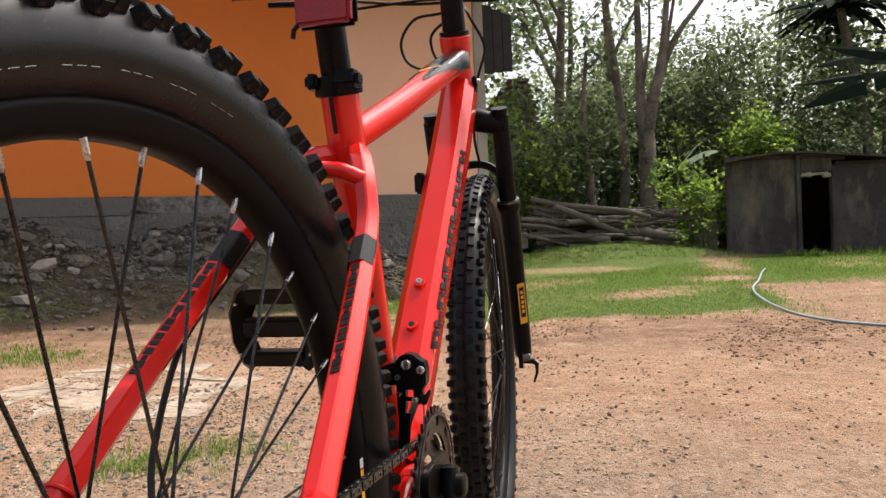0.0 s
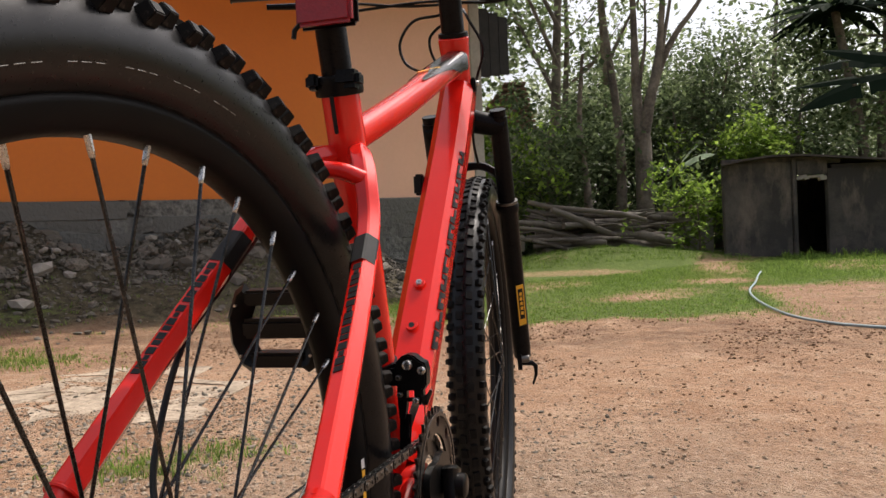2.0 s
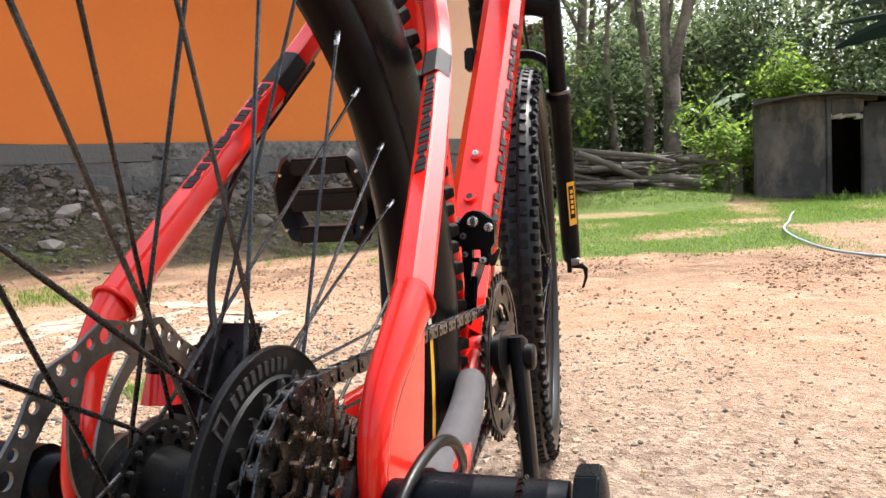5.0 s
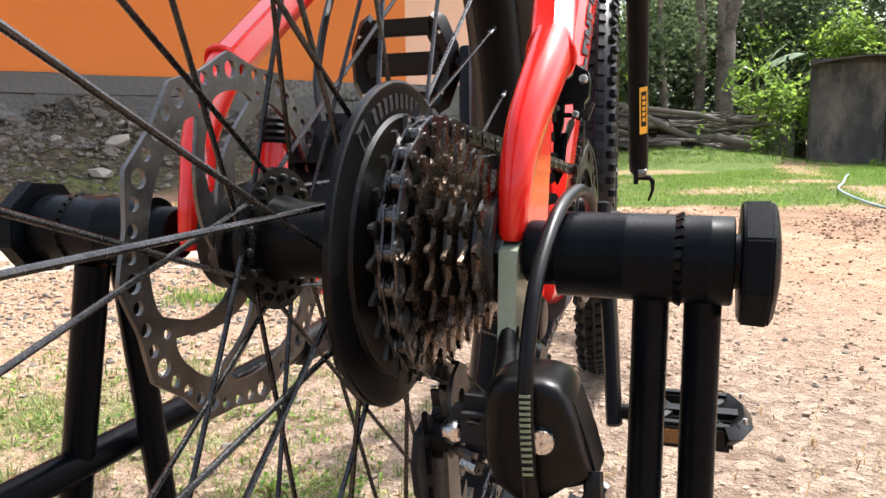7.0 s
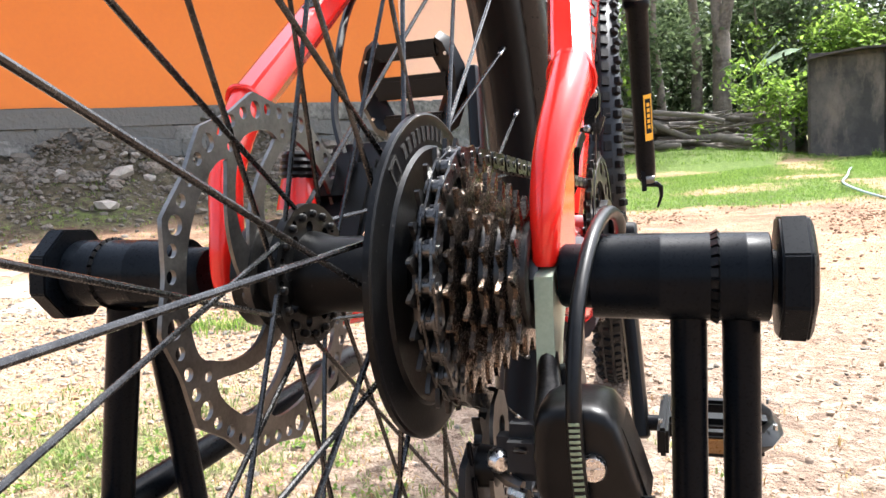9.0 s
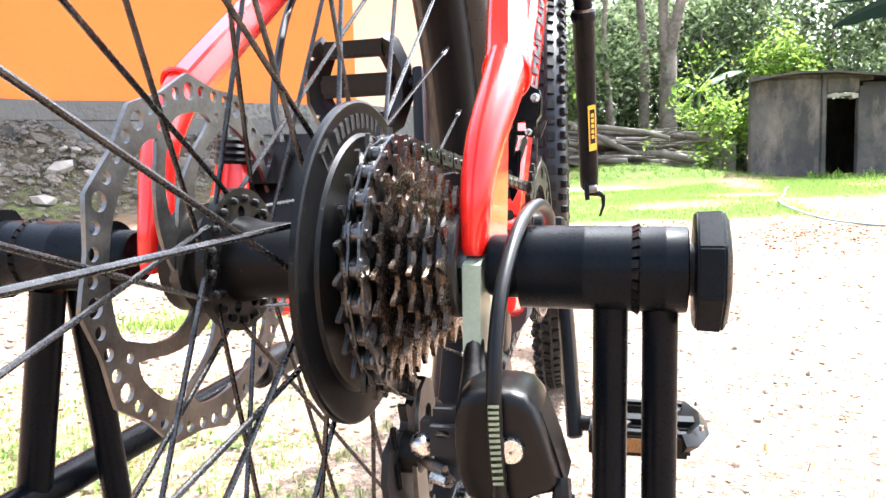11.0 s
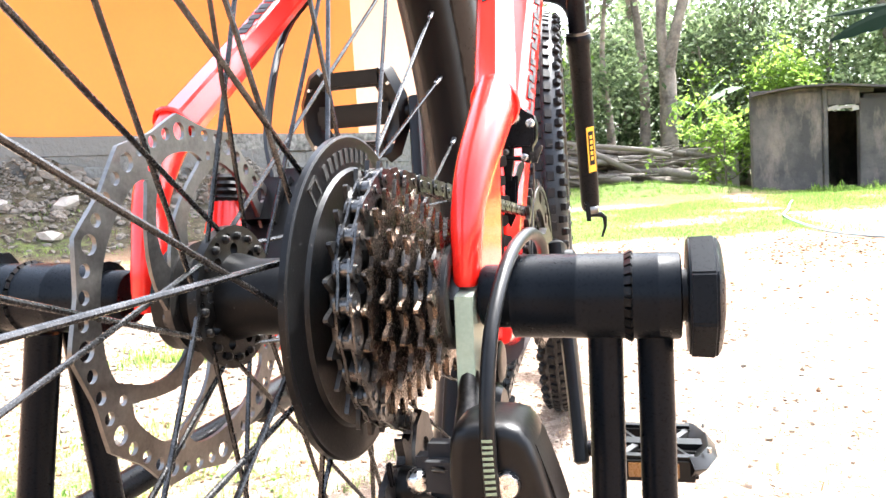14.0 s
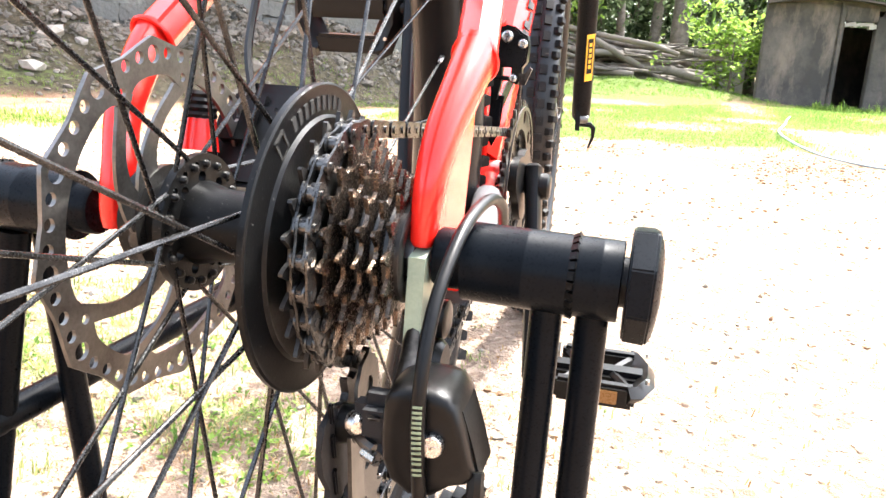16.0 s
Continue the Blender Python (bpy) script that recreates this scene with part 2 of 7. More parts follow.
def ground_material():
    m, nd, ln, bs = nodes_of("bare_ground")
    geo = nd.new("ShaderNodeNewGeometry")
    att = nd.new("ShaderNodeAttribute")
    att.attribute_name = "green"
    gra = nd.new("ShaderNodeAttribute")
    gra.attribute_name = "gravel"
    n1, n2, n3 = noise_tex(nd, ln, 0.9, 5), noise_tex(nd, ln, 14, 6, 0.7), noise_tex(nd, ln, 120, 3)
    vo = nd.new("ShaderNodeTexVoronoi")
    vo.inputs["Scale"].default_value = 55
    tc = nd.new("ShaderNodeTexCoord")
    ln.new(tc.outputs["Object"], vo.inputs["Vector"])
    soil = mix_rgb(nd, ln, ramp(nd, ln, n1, 0.35, 0.65), (0.265, 0.150, 0.086), (0.37, 0.228, 0.140))
    soil = mix_rgb(nd, ln, ramp(nd, ln, n2, 0.52, 0.74), soil, (0.115, 0.072, 0.048))
    soil = mix_rgb(nd, ln, ramp(nd, ln, noise_tex(nd, ln, 4.5, 6, 0.7), 0.48, 0.66), soil, (0.40, 0.272, 0.180))
    soil = mix_rgb(nd, ln, ramp(nd, ln, n3, 0.56, 0.72), soil, (0.40, 0.31, 0.245))
    soil = mix_rgb(nd, ln, ramp(nd, ln, noise_tex(nd, ln, 70, 4, 0.75), 0.58, 0.70), soil, (0.085, 0.056, 0.040))
    soil = mix_rgb(nd, ln, ramp(nd, ln, noise_tex(nd, ln, 46, 5, 0.8), 0.57, 0.66), soil, (0.12, 0.072, 0.046))
    soil = mix_rgb(nd, ln, ramp(nd, ln, noise_tex(nd, ln, 95, 4, 0.8), 0.57, 0.65), soil, (0.52, 0.385, 0.275))
    stone = mix_rgb(nd, ln, vo.outputs["Color"], (0.085, 0.060, 0.044), (0.33, 0.265, 0.205))
    soil = mix_rgb(nd, ln, gra.outputs["Fac"], soil, stone)
    loa = nd.new("ShaderNodeAttribute")
    loa.attribute_name = "loam"
    lm = nd.new("ShaderNodeMath")
    lm.operation = "MULTIPLY"
    ln.new(loa.outputs["Fac"], lm.inputs[0])
    ln.new(ramp(nd, ln, noise_tex(nd, ln, 2.6, 7, 0.75), 0.40, 0.62), lm.inputs[1])
    soil = mix_rgb(nd, ln, lm.outputs[0], soil, (0.115, 0.068, 0.042))
    # Rubble soil along the wall; its dark tone includes the eave's shade.
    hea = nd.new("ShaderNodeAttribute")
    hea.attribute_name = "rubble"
    shaded_grit = mix_rgb(nd, ln, ramp(nd, ln, n2, 0.35, 0.65), (0.040, 0.034, 0.022), (0.125, 0.108, 0.070))
    soil = mix_rgb(nd, ln, hea.outputs["Fac"], soil, shaded_grit)
    turf = mix_rgb(nd, ln, ramp(nd, ln, n2, 0.3, 0.7), (0.050, 0.085, 0.018), (0.135, 0.180, 0.045))
    mask = nd.new("ShaderNodeMath")
    mask.operation = "MULTIPLY_ADD"
    ln.new(n2, mask.inputs[0])
    mask.inputs[1].default_value = 0.9
    ln.new(att.outputs["Fac"], mask.inputs[2])
    col = mix_rgb(nd, ln, ramp(nd, ln, mask.outputs[0], 0.80, 1.05), soil, turf)
    ln.new(col, bs.inputs["Base Color"])
    bs.inputs["Roughness"].default_value = 0.95
    bs.inputs["Specular IOR Level"].default_value = 0.15
    add = nd.new("ShaderNodeMath")
    add.operation = "MULTIPLY_ADD"
    ln.new(n3, add.inputs[0])
    add.inputs[1].default_value = 0.35
    ln.new(n2, add.inputs[2])
    bp = nd.new("ShaderNodeBump")
    bp.inputs["Strength"].default_value, bp.inputs["Distance"].default_value = 0.9, 0.04
    ln.new(add.outputs[0], bp.inputs["Height"])
    grit_bump = nd.new("ShaderNodeBump")
    grit_bump.inputs["Strength"].default_value, grit_bump.inputs["Distance"].default_value = 0.6, 0.006
    ln.new(noise_tex(nd, ln, 75, 4, 0.7), grit_bump.inputs["Height"])
    ln.new(bp.outputs[0], grit_bump.inputs["Normal"])
    ln.new(grit_bump.outputs[0], bs.inputs["Normal"])
    return m


GROUND = ground_material()


# ---- mesh helpers ----
def mesh_of(name, bm, mat, smooth=40):
    me = bpy.data.meshes.new(name)
    bmesh.ops.recalc_face_normals(bm, faces=bm.faces)
    bm.to_mesh(me)
    bm.free()
    me.materials.append(mat)
    if smooth:
        me.shade_smooth()
        me.set_sharp_from_angle(angle=radians(smooth))
    return me


def thing(name, label, category, group="", kind="", at=(0, 0, 0)):
    ob = new(name)
    ob.location = at
    return tagged(ob, label, category, group, kind)


def part(name, bm, mat, parent=None, label="", smooth=40):
    ob = new(name, mesh_of(name, bm, mat, smooth))
    if parent is not None:
        ob.parent = parent
    return tagged(ob, label) if label else ob


def put(name, me, m, parent, label=""):
    """Another piece on a mesh that is already there."""
    ob = new(name, me)
    ob.parent = parent
    ob.matrix_basis = m
    return tagged(ob, label) if label else ob


def spline(pts, n):
    """n points on a smooth line through pts."""
    p = [Vector(q) for q in pts]
    p = [p[0] * 2 - p[1]] + p + [p[-1] * 2 - p[-2]]
    out = []
    for i in range(n):
        u = i / (n - 1) * (len(p) - 3)
        k = min(int(u), len(p) - 4)
        t = u - k
        a, b, c, d = p[k:k + 4]
        out.append(0.5 * ((2 * b) + (c - a) * t + (2 * a - 5 * b + 4 * c - d) * t * t + (3 * b - a - 3 * c + d) * t ** 3))
    return out


def circle_section(n=12, sx=1.0, sy=1.0, power=2.0):
    out = []
    for i in range(n):
        a = 2 * math.pi * i / n
        c, s = math.cos(a), math.sin(a)
        out.append((sx * math.copysign(abs(c) ** (2 / power), c), sy * math.copysign(abs(s) ** (2 / power), s)))
    return out


def sweep(bm, pts, rad, section=None, side=None, closed=False, caps=True):
    """A tube along pts; rad is one radius, or one for each point; section in (side, up)."""
    pts = [Vector(p) for p in pts]
    section = section or circle_section()
    n = len(pts)
    rads = rad if isinstance(rad, (list, tuple)) else [rad] * n
    rings = []
    last = None
    for i, p in enumerate(pts):
        a = pts[(i + 1) % n] if closed or i < n - 1 else p
        b = pts[i - 1] if closed or i > 0 else p
        d = (a - b).normalized()
        if side is not None:
            u = Vector(side) - d * Vector(side).dot(d)
        elif last is None:
            u = d.orthogonal()
        else:
            u = last - d * last.dot(d)
        u.normalize()
        last = u
        w = d.cross(u)
        rings.append([bm.verts.new(p + (u * x + w * y) * rads[i]) for x, y in section])
    m = len(section)
    for i in range(n if closed else n - 1):
        r0, r1 = rings[i], rings[(i + 1) % n]
        for k in range(m):
            bm.faces.new((r0[k], r0[(k + 1) % m], r1[(k + 1) % m], r1[k]))
    if caps and not closed:
        bm.faces.new(rings[0])
        bm.faces.new(rings[-1])
    return bm


def tube(pts, rad, n=12, smooth_n=0, **kw):
    bm = bmesh.new()
    return sweep(bm, spline(pts, smooth_n) if smooth_n else pts, rad, circle_section(n), **kw)


def lathe(profile, seg=48, centre=(0, 0, 0), bm=None, closed=False):
    """Turns (x, r) points round the x axis."""
    bm = bm or bmesh.new()
    c = Vector(centre)
    rings = [[bm.verts.new(c + Vector((x, r * math.cos(2 * math.pi * k / seg), r * math.sin(2 * math.pi * k / seg)))) for k in range(seg)] for x, r in profile]
    count = len(rings)
    for i in range(count if closed else count - 1):
        a, b = rings[i], rings[(i + 1) % count]
        for k in range(seg):
            bm.faces.new((a[k], a[(k + 1) % seg], b[(k + 1) % seg], b[k]))
    if not closed:
        bm.faces.new(rings[0])
        bm.faces.new(rings[-1])
    return bm


def block(size, at=(0, 0, 0), bevel=0.0, bm=None, rot=None, taper=1.0):
    bm = bm or bmesh.new()
    m = Matrix.Translation(at) @ (rot if rot is not None else Matrix.Identity(4)) @ Matrix.Diagonal((*size, 1))
    r = bmesh.ops.create_cube(bm, size=1.0, matrix=m)
    if taper != 1.0:
        inv = m.inverted()
        for v in r["verts"]:
            q = inv @ v.co
            if q.z > 0:
                v.co = m @ Vector((q.x * taper, q.y * taper, q.z))
    if bevel:
        edges = list({e for v in r["verts"] for e in v.link_edges})
        bmesh.ops.bevel(bm, geom=edges, offset=bevel, segments=2, affect="EDGES", clamp_overlap=True)
    return bm


def plate(outline, holes, thick, to_world):
    """A flat plate with holes, thick deep; outline and holes in (u, v), set by the matrix to_world (z is the depth)."""
    bm = bmesh.new()
    edges = []
    for loop in (outline, *holes):
        vs = [bm.verts.new((u, v, -thick / 2)) for u, v in loop]
        edges += [bm.edges.new((vs[i], vs[(i + 1) % len(vs)])) for i in range(len(vs))]
    bmesh.ops.triangle_fill(bm, use_beauty=True, use_dissolve=False, edges=edges)
    r = bmesh.ops.extrude_face_region(bm, geom=bm.faces[:])
    bmesh.ops.translate(bm, verts=[v for v in r["geom"] if isinstance(v, bmesh.types.BMVert)], vec=(0, 0, thick))
    bmesh.ops.transform(bm, matrix=to_world, verts=bm.verts)
    return bm


def ring_points(r, n, cu=0.0, cv=0.0, turn=0.0):
    return [(cu + r * math.cos(turn + 2 * math.pi * i / n), cv + r * math.sin(turn + 2 * math.pi * i / n)) for i in range(n)]


def wheel_plane(x, y, z):
    """Maps (u, v, w) to (x + w, y + u, z + v)."""
    return Matrix(((0, 0, 1, x), (1, 0, 0, y), (0, 1, 0, z), (0, 0, 0, 1)))


def soup(name, verts, faces, mat, smooth=0):
    me = bpy.data.meshes.new(name)
    me.from_pydata(verts, [], faces)
    me.materials.append(mat)
    if smooth:
        me.shade_smooth()
    return me


# ---- the ground ----
AXLE = Vector((0.0, 0.0, 0.3425))
BB = Vector((0.0, 0.415, 0.312))
FRONT = Vector((-0.004, 1.05, 0.333))
WALL_A, WALL_B = Vector((-9.0, 0.95, 0)), Vector((-1.42, 8.84, 0))
WALL_DIR = (WALL_B - WALL_A).normalized()
WALL_OUT = Vector((WALL_DIR.y, -WALL_DIR.x, 0))


def wall_distance(x, y):
    return (Vector((x, y, 0)) - WALL_A).dot(WALL_OUT)


def height(x, y):
    """The lie of the ground: flat and trodden, with a low bank before the logs and a heap at the wall."""
    h = 0.012 * noise.noise(Vector((x * 1.1, y * 1.1, 0))) + 0.006 * noise.noise(Vector((x * 5, y * 5, 2)))
    h *= min(1.0, math.hypot(x, y - 0.5) / 1.5)
    h -= 0.014 + 0.008 * math.exp(-(x / 0.12) ** 2 - (y / 0.2) ** 2)
    h += 0.30 * math.exp(-((x + 0.1) / 1.9) ** 2 - ((y - 12.6) / 1.3) ** 2)
    d = wall_distance(x, y)
    if 0 < d < 2.2 and x < -1.5:
        s = min(1.0, (-1.5 - x) / 1.5)
        h += s * 0.84 * max(0.0, 1 - d / (0.5 + 1.25 * s)) ** 1.25 * (0.9 + 0.45 * noise.noise(Vector((x * 1.7, y * 1.7, 5))))
    return h


def green_amount(x, y):
    g = 0.0
    edge = 4.32 + 0.08 * math.sin(x * 1.7) + 0.25 * noise.noise(Vector((x * 0.9, 3, 1))) + 0.3 * noise.noise(Vector((x * 3.1, y * 1.5, 1)))
    if x > -1.8:
        g = min(1.0, max(0.0, (y - edge) / 0.45)) * 0.62
        g *= max(0.72, min(1.2, 1.05 + 1.1 * noise.noise(Vector((x * 0.8, y * 0.75, 7)))))
        for cx, cy, rx, ry, k in ((0.32, 6.15, 0.34, 0.22, 0.60), (1.20, 7.9, 0.38, 0.34, 0.92), (1.45, 10.0, 0.30, 1.3, 0.8)):
            g *= 1.0 - k * math.exp(-((x - cx) / rx) ** 2 - ((y - cy) / ry) ** 2)
        if x > 1.25 and y < 7.3:
            g *= max(0.05, 1.0 - (x - 1.25) / 0.25) if y < 6.8 else max(0.05, (y - 6.8) / 0.5)
    d = wall_distance(x, y)
    if d < 2.6 and y < 9:
        g = max(g, 0.38 * math.exp(-((d - 1.25) / 0.55) ** 2) * (0.75 + 0.9 * noise.noise(Vector((x * 1.3, y * 1.3, 6)))))
    g = max(g, 0.50 * math.exp(-((x + 0.72) / 0.42) ** 2 - ((y - 0.55) / 0.30) ** 2))
    g = max(g, 0.46 * math.exp(-((x + 0.27) / 0.14) ** 2 - ((y - 0.44) / 0.12) ** 2))
    g = max(g, 0.36 * math.exp(-((x + 0.98) / 0.2) ** 2 - ((y - 1.48) / 0.16) ** 2))
    g = max(g, 0.42 * math.exp(-((x + 2.95) / 0.4) ** 2 - ((y - 3.0) / 0.3) ** 2))
    if y > 11.5:
        g = max(g, 0.5)
    return g


def build_ground():
    xs = sorted({round(v, 4) for v in np.concatenate((np.linspace(-4, 4, 100), np.linspace(-14, 14, 90), np.geomspace(14, 900, 14), -np.geomspace(14, 900, 14)))})
    ys = sorted({round(v, 4) for v in np.concatenate((np.linspace(-1.5, 6, 100), np.linspace(-12, 24, 110), np.geomspace(24, 900, 12), -np.geomspace(12, 900, 10)))})
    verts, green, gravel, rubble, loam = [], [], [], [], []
    for y in ys:
        for x in xs:
            near = abs(x) < 14 and -12 < y < 24
            verts.append((x, y, height(x, y) if near else -0.014))
            green.append(green_amount(x, y) if near else 0.5)
            loam.append(min(0.85, 0.9 * math.exp(-((y - 3.95) / 0.75) ** 2) + (0.5 * max(0.0, min(1.0, (x - 0.9) / 1.5)) * max(0.0, min(1.0, (y - 1.0) / 1.4)) if 1.0 < y < 8 else 0.0)) if near else 0.0)
            # Darkened strip by the wall, about as wide as the eave's shadow.
            d = wall_distance(x, y)
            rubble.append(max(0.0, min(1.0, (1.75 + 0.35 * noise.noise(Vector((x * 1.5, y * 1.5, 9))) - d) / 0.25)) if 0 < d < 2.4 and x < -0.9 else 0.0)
            gravel.append(max(0.0, min(1.0, 1.25 - math.hypot(x - 0.1, (y - 0.6) * 0.9) / 1.25)) * 0.8)
    w = len(xs)
    faces = [(j * w + i, j * w + i + 1, (j + 1) * w + i + 1, (j + 1) * w + i) for j in range(len(ys) - 1) for i in range(w - 1)]
    me = soup("ground", verts, faces, GROUND, 1)
    me.attributes.new("green", "FLOAT", "POINT").data.foreach_set("value", green)
    me.attributes.new("loam", "FLOAT", "POINT").data.foreach_set("value", loam)
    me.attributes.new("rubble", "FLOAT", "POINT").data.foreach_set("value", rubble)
    me.attributes.new("gravel", "FLOAT", "POINT").data.foreach_set("value", gravel)
    tagged(new("ground", me), "trodden brown earth with gravel, patches of grass and a green strip", "ground", kind="structure")


build_ground()


def scatter_grass(name, label, spots, blade, mat=None):
    """spots: (x, y, size) of tufts; every tuft is a few bent blades."""
    verts, faces = [], []
    for x, y, size in spots:
        z = height(x, y) - 0.004
        for _ in range(blade):
            a, lean = random.uniform(0, 6.283), random.uniform(0.2, 1.25)
            h = size * random.uniform(0.5, 1.15)
            wd = size * random.uniform(0.016, 0.04) + 0.0005
            dx, dy = math.cos(a), math.sin(a)
            px, py = -dy * wd, dx * wd
            ox, oy = x + random.gauss(0, size * 0.35), y + random.gauss(0, size * 0.35)
            k = len(verts)
            verts += [(ox - px, oy - py, z), (ox + px, oy + py, z),
                      (ox + px * 0.8 + dx * h * lean * 0.35, oy + py * 0.8 + dy * h * lean * 0.35, z + h * 0.6),
                      (ox - px * 0.8 + dx * h * lean * 0.35, oy - py * 0.8 + dy * h * lean * 0.35, z + h * 0.6),
                      (ox + dx * h * lean, oy + dy * h * lean, z + h * (1.05 - lean * 0.55))]
            faces += [(k, k + 1, k + 2, k + 3), (k + 3, k + 2, k + 4)]
    tagged(new(name, soup(name, verts, faces, mat or GRASS)), label, "grass", kind="stuff")


def grass_spots(n, x0, x1, y0, y1, low, high, keep=1.0):
    out = []
    while n > 0:
        n -= 1
        x, y = random.uniform(x0, x1), random.uniform(y0, y1)
        if random.random() < green_amount(x, y) * keep and wall_distance(x, y) > 0.5:
            out.append((x, y, random.uniform(low, high)))
    return out


def patch_spots(list_, low, high):
    return [(random.gauss(x, w), random.gauss(y, w * 0.7), random.uniform(low, high)) for x, y, w, n in list_ for _ in range(n)]


scatter_grass("lawn_grass", "bright green short grass growing beyond the bare earth", grass_spots(150000, -3.2, 6.5, 4.0, 14.2, 0.015, 0.042), 4)
scatter_grass("long_grass", "longer tufts of grass towards the logs and shed", grass_spots(14000, -3.0, 6.5, 8.0, 13.6, 0.035, 0.075), 4)
scatter_grass("yard_grass", "thin green grass tufts among gravel beside the bicycle", grass_spots(30000, -1.6, 0.3, -0.3, 1.8, 0.008, 0.030, 0.75), 7, YARD_GRASS)
scatter_grass("wall_grass", "sparse grass at the foot of the rubble heap", grass_spots(30000, -7.0, -1.0, 1.0, 8.5, 0.015, 0.05), 5)
scatter_grass("dry_straw", "bits of dry straw and dead grass on the earth", patch_spots(((-0.62, 0.50, 0.22, 420), (-0.25, 0.40, 0.16, 260), (0.10, 0.55, 0.25, 320), (-0.9, 0.9, 0.3, 260), (0.45, 0.75, 0.3, 160)), 0.006, 0.022), 3, STRAW)


def herbs(name, label, spots, leaves, size):
    """Low broad-leaved weeds: rosettes of small pointed leaves."""
    verts, faces = [], []
    for x, y in spots:
        z = height(x, y)
        for _ in range(leaves):
            a, up = random.uniform(0, 6.283), random.uniform(0.15, 1.1)
            s = size * random.uniform(0.5, 1.2)
            ox, oy, oz = x + random.gauss(0, size * 0.9), y + random.gauss(0, size * 0.9), z + abs(random.gauss(0, size * 0.5))
            dx, dy, dz = math.cos(a) * math.cos(up), math.sin(a) * math.cos(up), math.sin(up)
            px, py = -math.sin(a) * s * 0.26, math.cos(a) * s * 0.26
            k = len(verts)
            verts += [(ox, oy, oz), (ox + dx * s * 0.5 + px, oy + dy * s * 0.5 + py, oz + dz * s * 0.5 + s * 0.05), (ox + dx * s, oy + dy * s, oz + dz * s * 0.8), (ox + dx * s * 0.5 - px, oy + dy * s * 0.5 - py, oz + dz * s * 0.5 + s * 0.05)]
            faces.append((k, k + 1, k + 2, k + 3))
    tagged(new(name, soup(name, verts, faces, GRASS)), label, "weeds", kind="stuff")


herbs("low_weeds", "small broad-leaved green weeds among the gravel", [(random.gauss(x, w), random.gauss(y, w)) for x, y, w, n in ((-0.27, 0.44, 0.055, 26), (-0.22, 0.36, 0.05, 14), (-0.62, 0.52, 0.13, 40), (-0.95, 0.62, 0.14, 30), (-0.45, 0.62, 0.08, 16)) for _ in range(n)], 11, 0.012)


scatter_grass("grass_tufts", "low green tufts of grass in the trodden earth", patch_spots(((-2.95, 3.04, 0.20, 190), (-1.06, 1.40, 0.10, 75), (-0.87, 1.57, 0.09, 40), (-3.5, 3.3, 0.25, 120)), 0.02, 0.05), 7)


def stone_mesh(name, mat, seed, flat=0.7, sub=1):
    rnd = random.Random(seed)
    bm = bmesh.new()
    bmesh.ops.create_icosphere(bm, subdivisions=sub, radius=0.5)
    for v in bm.verts:
        v.co *= rnd.uniform(0.72, 1.2)
        v.co.z *= flat
    return mesh_of(name, bm, mat, 25)


# ---- the house wall ----
def along(s, out, z):
    return WALL_A + WALL_DIR * s + WALL_OUT * out + Vector((0, 0, z))


WALL_LEN = (WALL_B - WALL_A).length
WALL_TURN = Matrix.Rotation(math.atan2(WALL_DIR.y, WALL_DIR.x), 4, "Z")
PLINTH = 1.05


def wall_block(s0, s1, o0, o1, z0, z1, bevel=0.0):
    return block((s1 - s0, o1 - o0, z1 - z0), along((s0 + s1) / 2, (o0 + o1) / 2, (z0 + z1) / 2), bevel, rot=WALL_TURN)


SPLIT = 8.91
tagged(part("wall_orange", wall_block(0, SPLIT, -0.2, 0.0, 0, 3.9), ORANGE), "plain house wall painted saturated orange", "wall", kind="structure")
tagged(part("wall_peach", wall_block(SPLIT, WALL_LEN - 0.16, -0.2, 0.0, 0, 3.9), PEACH), "plain house wall painted pale peach", "wall", kind="structure")
tagged(part("wall_end", wall_block(WALL_LEN - 0.16, WALL_LEN, -0.22, 0.012, 0, 3.9, 0.008), CONCRETE), "bare grey concrete corner of the house wall", "wall", kind="structure")
tagged(part("wall_side", block((0.2, 5.0, 3.9), along(WALL_LEN - 0.1, -2.72, 1.95), rot=WALL_TURN @ Matrix.Rotation(math.pi, 4, "Z")), CONCRETE), "bare concrete side wall of the house", "wall", kind="structure")
tagged(part("wall_back", wall_block(0, WALL_LEN - 0.2, -5.4, -5.2, 0, 3.9), CONCRETE), "plain back wall of the house", "wall", kind="structure")
eave = thing("roof", "dark tiled house roof with a wide eave", "roof", kind="structure")
bm = bmesh.new()
for s0, s1 in ((-0.6, WALL_LEN + 0.45),):
    vs = [bm.verts.new(along(s, o, z)) for s, o, z in ((s0, 1.25, 3.62), (s1, 1.25, 3.62), (s1, -2.6, 5.6), (s0, -2.6, 5.6), (s0, -6.2, 3.62), (s1, -6.2, 3.62))]
    vt = [bm.verts.new(v.co + Vector((0, 0, 0.09))) for v in vs]
    for a, b, c, d in ((0, 1, 2, 3), (3, 2, 5, 4)):
        bm.faces.new((vs[a], vs[b], vs[c], vs[d]))
        bm.faces.new((vt[d], vt[c], vt[b], vt[a]))
    for a, b in ((0, 1), (1, 2), (2, 5), (5, 4), (4, 3), (3, 0)):
        bm.faces.new((vs[a], vt[a], vt[b], vs[b]))
part("roof_deck", bm, EAVE, eave)
gable = thing("eave_board", "dark weathered boards hanging under the eave at the house corner", "board")
for i in range(3):
    part("board", block((0.15, 0.03, 0.85 - 0.06 * i), along(WALL_LEN + 0.085 + 0.155 * i, -0.03 - 0.006 * i, 2.98), 0.006, rot=WALL_TURN), EAVE, gable)

